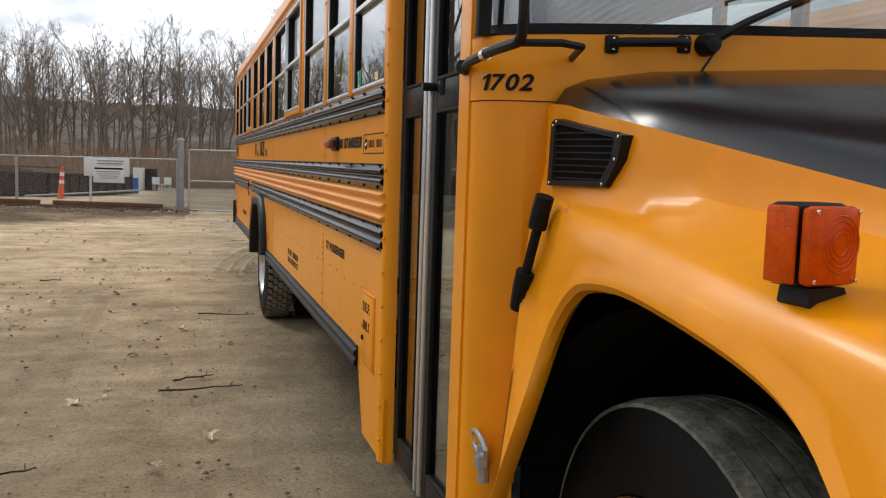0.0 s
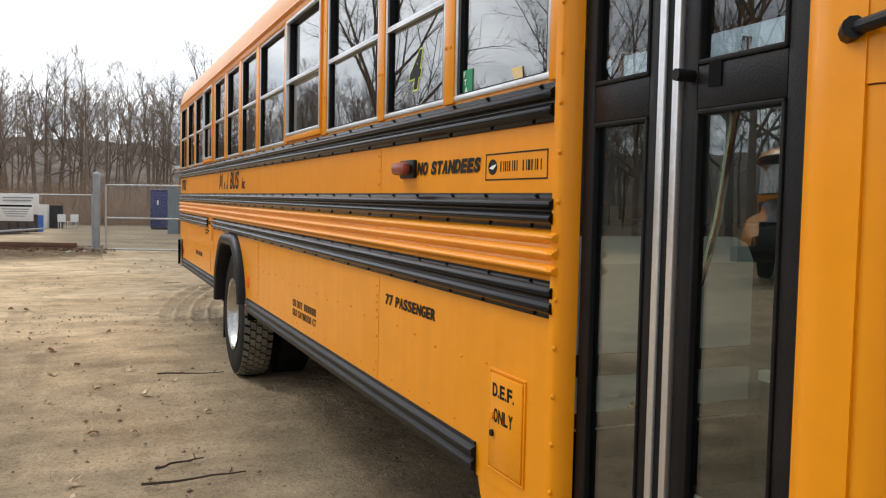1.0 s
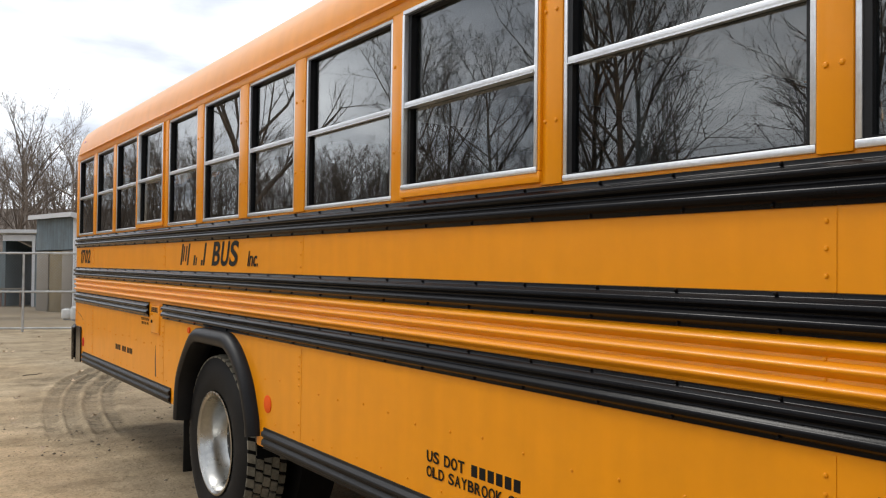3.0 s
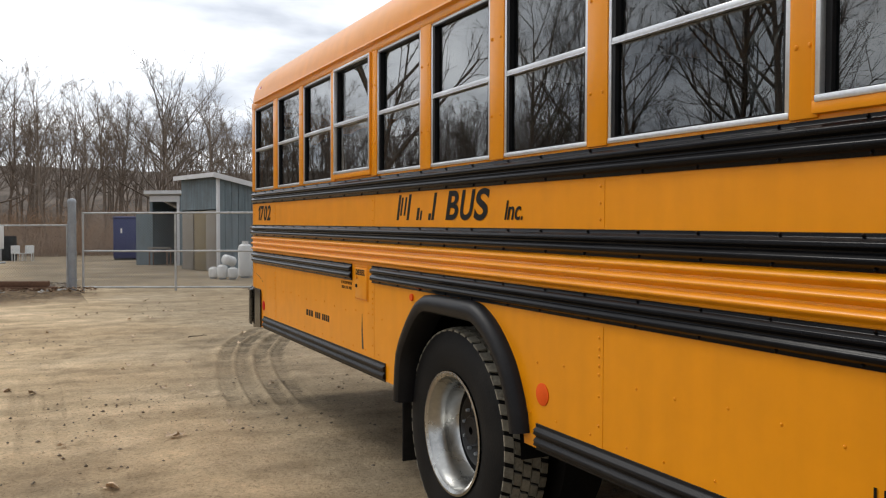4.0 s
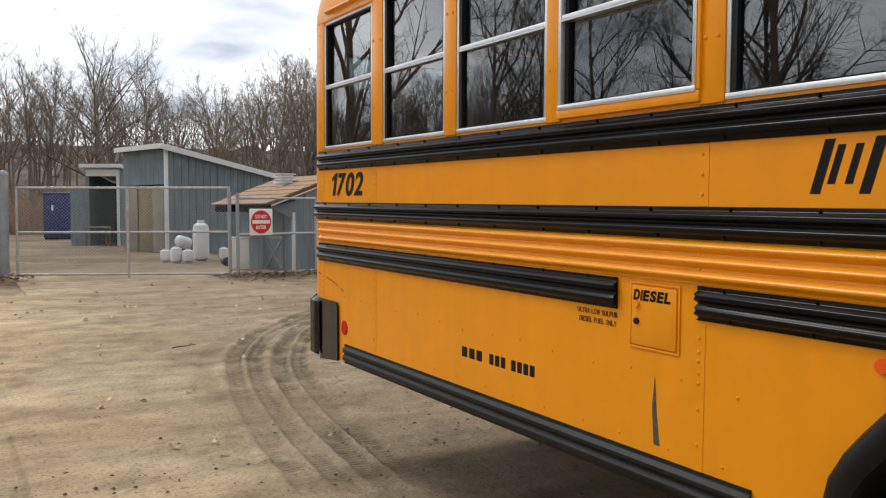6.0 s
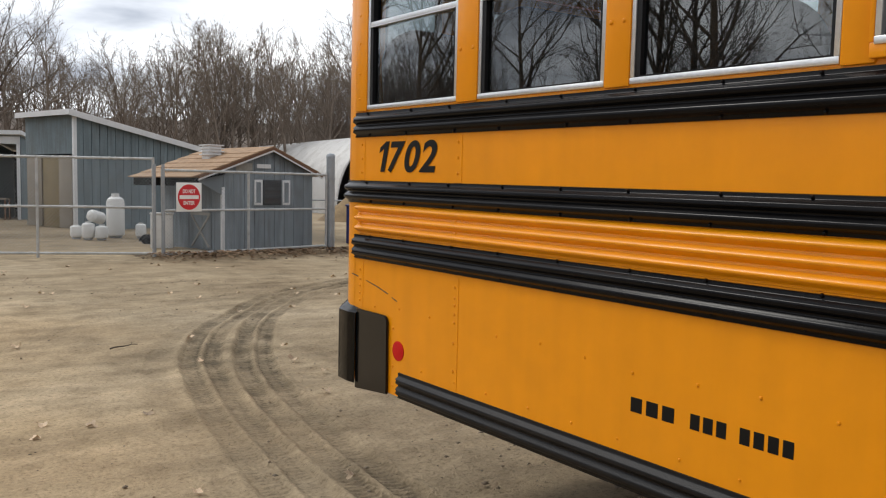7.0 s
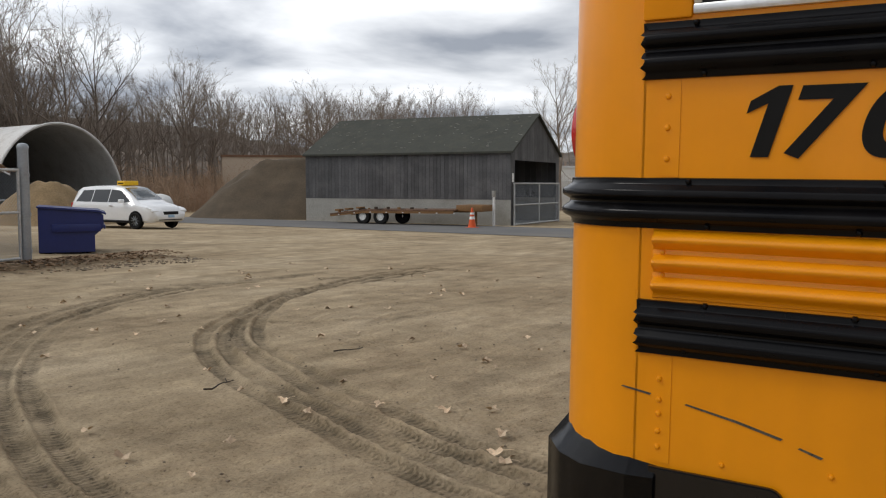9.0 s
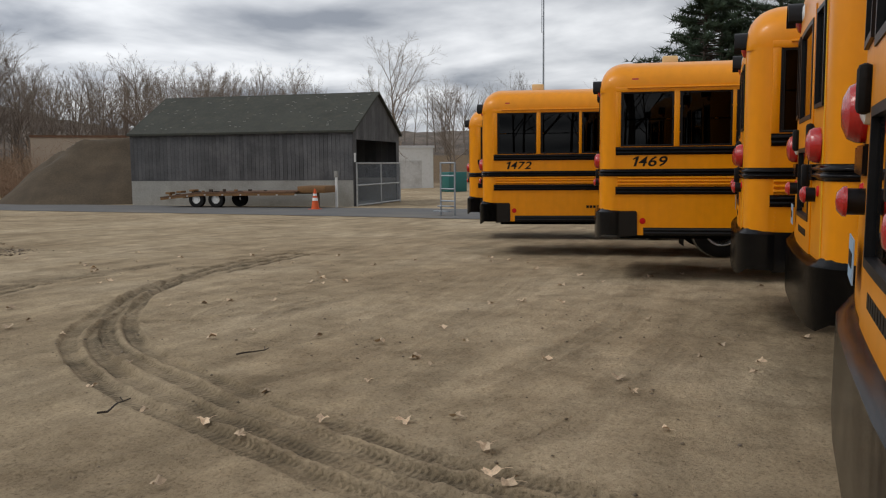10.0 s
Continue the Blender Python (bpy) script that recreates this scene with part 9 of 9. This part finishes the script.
    part("clip_bolt", tube(b(), outer([(-0.008, 1.812, 0.868), (-0.004, 1.808, 0.775)]), 0.016, 10), STEEL, clip)
    part("clip_nut", tube(b(), outer([(-0.009, 1.811, 0.842), (-0.008, 1.810, 0.815)]), 0.022, 6), STEEL, clip)



front_details(main_bus)
# scrapes on the rear quarter
SCRAPE = material("scraped_primer", (0.07, 0.06, 0.05), 0.7, 0, 0.9, 60, 200)
for pts in ([(12.59, 1.145), (12.53, 1.135)], [(12.46, 1.125), (12.36, 1.105), (12.28, 1.085)], [(12.25, 1.075), (12.21, 1.062)]):
    sc = bmesh.new()
    o = [(y, z + 0.0015 * (0 < i < len(pts))) for i, (y, z) in enumerate(pts)] + [(y + 0.004, z - 0.0024) for y, z in reversed(pts)]
    prism(sc, local(o), "x", 0.0105, 0.0118)
    part("scrape", sc, SCRAPE, main_bus, "bare scraped paint")
sc = prism(bmesh.new(), local([(9.735, 1.02), (9.725, 0.90), (9.71, 0.80), (9.735, 0.80), (9.745, 0.92)]), "x", 0.0105, 0.0118)
part("scrape", sc, SCRAPE, main_bus, "bare scraped paint")

# ---- litter on the dirt ----
LEAF = material("dry_leaf", (0.58, 0.44, 0.30), 0.85, 0, 0.3, 20, 90, 0, 10, 0, (0.55, 0.42, 0.28), 0.6, 14, 0.35)
TWIG = material("dark_twig", (0.055, 0.042, 0.032), 0.9, 0, 0.3, 10, 60)
LITTER = material("brown_leaf_litter", (0.20, 0.125, 0.07), 0.95, 0, 0.5, 3, 30, 0, 10, 0, (0.36, 0.27, 0.18), 0.6, 5)
CLOD = material("dirt_clod", (0.17, 0.13, 0.09), 0.95, 0, 0.4, 6, 40, 0, 10, 0, (0.38, 0.33, 0.27), 0.6, 1.2)


def leaf_mesh(seed):
    rd = random.Random(seed)
    bm = bmesh.new()
    n = 15
    tip = []
    for k in range(n):
        a = 2 * math.pi * k / n
        lobe = 0.70 + 0.26 * math.cos(5 * a + 0.4) if abs(a - math.pi) < 2.6 else 0.5
        r = 0.055 * lobe * rd.uniform(0.8, 1.15)
        tip.append(bm.verts.new((r * math.cos(a) * 1.25, r * math.sin(a), 0.012 + 0.016 * math.sin(2 * a + seed) + rd.uniform(-0.004, 0.006))))
    c = bm.verts.new((0, 0, 0.008))
    for k in range(n):
        bm.faces.new((c, tip[k], tip[(k + 1) % n]))
    tube(bm, [(-0.03, 0, 0.008), (-0.075, 0.012, 0.010), (-0.10, 0.02, 0.006)], 0.0016, 3)
    return finish(bm, "fallen_leaf", LEAF)


LEAVES = [leaf_mesh(k) for k in range(5)]
rl = random.Random(21)
spots = [(2.62, 15.78), (3.95, 15.06), (4.24, 16.2), (2.1, 16.07), (4.8, 19.4), (2.1, 15.5), (0.45, 14.9), (-0.05, 13.3), (-0.27, 14.7), (-0.06, 7.9), (-0.73, 8.9), (-0.45, 6.9), (5.1, 13.9), (5.9, 14.7), (4.3, 13.6), (7.5, 19.1), (6.2, 17.6), (3.2, 14.2)]
for k in range(190):
    spots.append((rl.uniform(-3.0, 14), rl.uniform(12.5, 26)) if k < 160 else (rl.uniform(-2.6, 0.4), rl.uniform(4.2, 12)))
for x, y in spots:
    o = new("fallen_leaf", rl.choice(LEAVES))
    o.matrix_basis = pose(x, y, gz(x, y) + 0.012, rl.uniform(-12, 12), rl.uniform(-12, 12), rl.uniform(0, 360)) @ Matrix.Scale(rl.uniform(0.55, 1.15), 4)
    tagged(o, "dry curled brown leaf lying on the dirt", "leaf", "fallen leaves")
for x, y, a, ln in ((0.05, 5.75, 5, 0.55), (0.0, 6.05, 28, 0.30), (-0.9, 4.25, 35, 0.32), (0.35, 8.6, -8, 0.55), (1.0, 17.4, 20, 0.3), (2.9, 12.9, 70, 0.5), (-1.6, 11.2, 15, 0.25), (5.3, 17.0, -30, 0.3), (3.6, 16.9, 12, 0.35)):
    rd = random.Random(int(x * 100 + y * 7))
    tw = bmesh.new()
    pts = [(ln * (u / 6 - 0.5), 0.02 * rd.uniform(-1, 1), 0.012 + 0.01 * rd.random()) for u in range(7)]
    tube(tw, pts, 0.008, 5, True, 0, 0.004)
    tube(tw, [pts[5], (pts[5][0] + 0.03, 0.05, 0.03)], 0.004, 4)
    solid("fallen_twig", tw, TWIG, "dark broken twig lying on the dirt", "twig", pose(x, y, gz(x, y) + 0.008, 0, 0, a), "fallen twigs")


def clods(name, x0, x1, y0, y1, count, smin, smax, seed, label, line=None, mat=None):
    rd = random.Random(seed)
    co, fc = [], []
    base = [(1, 0, 0), (-1, 0, 0), (0, 1, 0), (0, -1, 0), (0, 0, 1), (0, 0, -0.6)]
    tri = [(0, 2, 4), (2, 1, 4), (1, 3, 4), (3, 0, 4), (2, 0, 5), (1, 2, 5), (3, 1, 5), (0, 3, 5)]
    for k in range(count):
        x, y = rd.uniform(x0, x1), rd.uniform(y0, y1)
        if line:
            y = line(x) + rd.gauss(0.0, 0.45)
        elif noise.noise(Vector((x * 0.7, y * 0.7, seed))) < rd.uniform(-0.5, 0.5):
            continue
        s = smin * (smax / smin) ** (rd.random() ** 2.2)
        z = gz(x, y)
        n = len(co)
        a = rd.uniform(0, 6.28)
        for bx, by, bz in base:
            q = (bx * rd.uniform(0.6, 1.3), by * rd.uniform(0.6, 1.3))
            co.append((x + s * (q[0] * math.cos(a) - q[1] * math.sin(a)), y + s * (q[0] * math.sin(a) + q[1] * math.cos(a)), z + 0.004 + s * bz * 0.6))
        fc += [tuple(n + i for i in t) for t in tri]
    me = bpy.data.meshes.new(name)
    me.from_pydata(co, [], fc)
    me.materials.append(mat or CLOD)
    me.polygons.foreach_set("use_smooth", [True] * len(me.polygons))
    tagged(new(name, me), label, "gravel", kind="stuff")


clods("gravel", -3.2, 3.0, 3.2, 13.5, 5500, 0.004, 0.022, 3, "scattered pebbles and dirt clods beside the bus")
clods("yard_gravel", -3.0, 12.0, 12.5, 24.0, 5000, 0.004, 0.020, 5, "scattered pebbles and dirt clods in the yard")
clods("fence_litter", 4.2, 12.6, 26.4, 28.6, 6000, 0.012, 0.05, 9, "dead leaves and debris along the fence")
clods("fence_rubble", -12.0, 0.2, 28.0, 34.5, 5000, 0.02, 0.10, 7, "broken stones and debris along the fence")

clods("fence_stones", -9.0, -0.25, 0, 1, 380, 0.05, 0.19, 17, "pale broken stones and concrete lumps on the bank", lambda x: 28.55 - 0.53 * (x + 0.1), CONCRETE)


def leaf_strip():
    """Leaf litter on the low bank before the fence."""
    rd = random.Random(88)
    co, fc = [], []
    for k in range(4600):
        x = rd.uniform(-10.5, 0.4) if k < 2200 else rd.uniform(4.2, 12.8)
        off = rd.gauss(0.0, 0.62) if k >= 2200 else 0.6 - abs(rd.gauss(0.0, 0.9 + 0.45 * max(0.0, -x)))
        y = 28.65 - 0.53 * (x + 0.1) + off if k < 2200 else 26.85 + 0.20 * (x - 4.5) + off * 0.8
        z = gz(x, y) + 0.10 * max(0.0, min(1.0, 1.15 - abs(off) / 1.35)) + 0.012
        s, a = rd.uniform(0.02, 0.07), rd.uniform(0, 6.28)
        n = len(co)
        for u, v in ((-1, 0), (0, -0.55), (1, 0), (0, 0.55)):
            co.append((x + s * (u * math.cos(a) - v * math.sin(a)), y + s * (u * math.sin(a) + v * math.cos(a)), z + s * rd.uniform(-0.1, 0.7)))
        fc += [(n, n + 1, n + 2), (n, n + 2, n + 3)]
    me = bpy.data.meshes.new("leaf_litter")
    me.from_pydata(co, [], fc)
    me.materials.append(LITTER)
    tagged(new("leaf_litter", me), "dry fallen leaves on the bank before the fence", "leaves", kind="stuff")


leaf_strip()
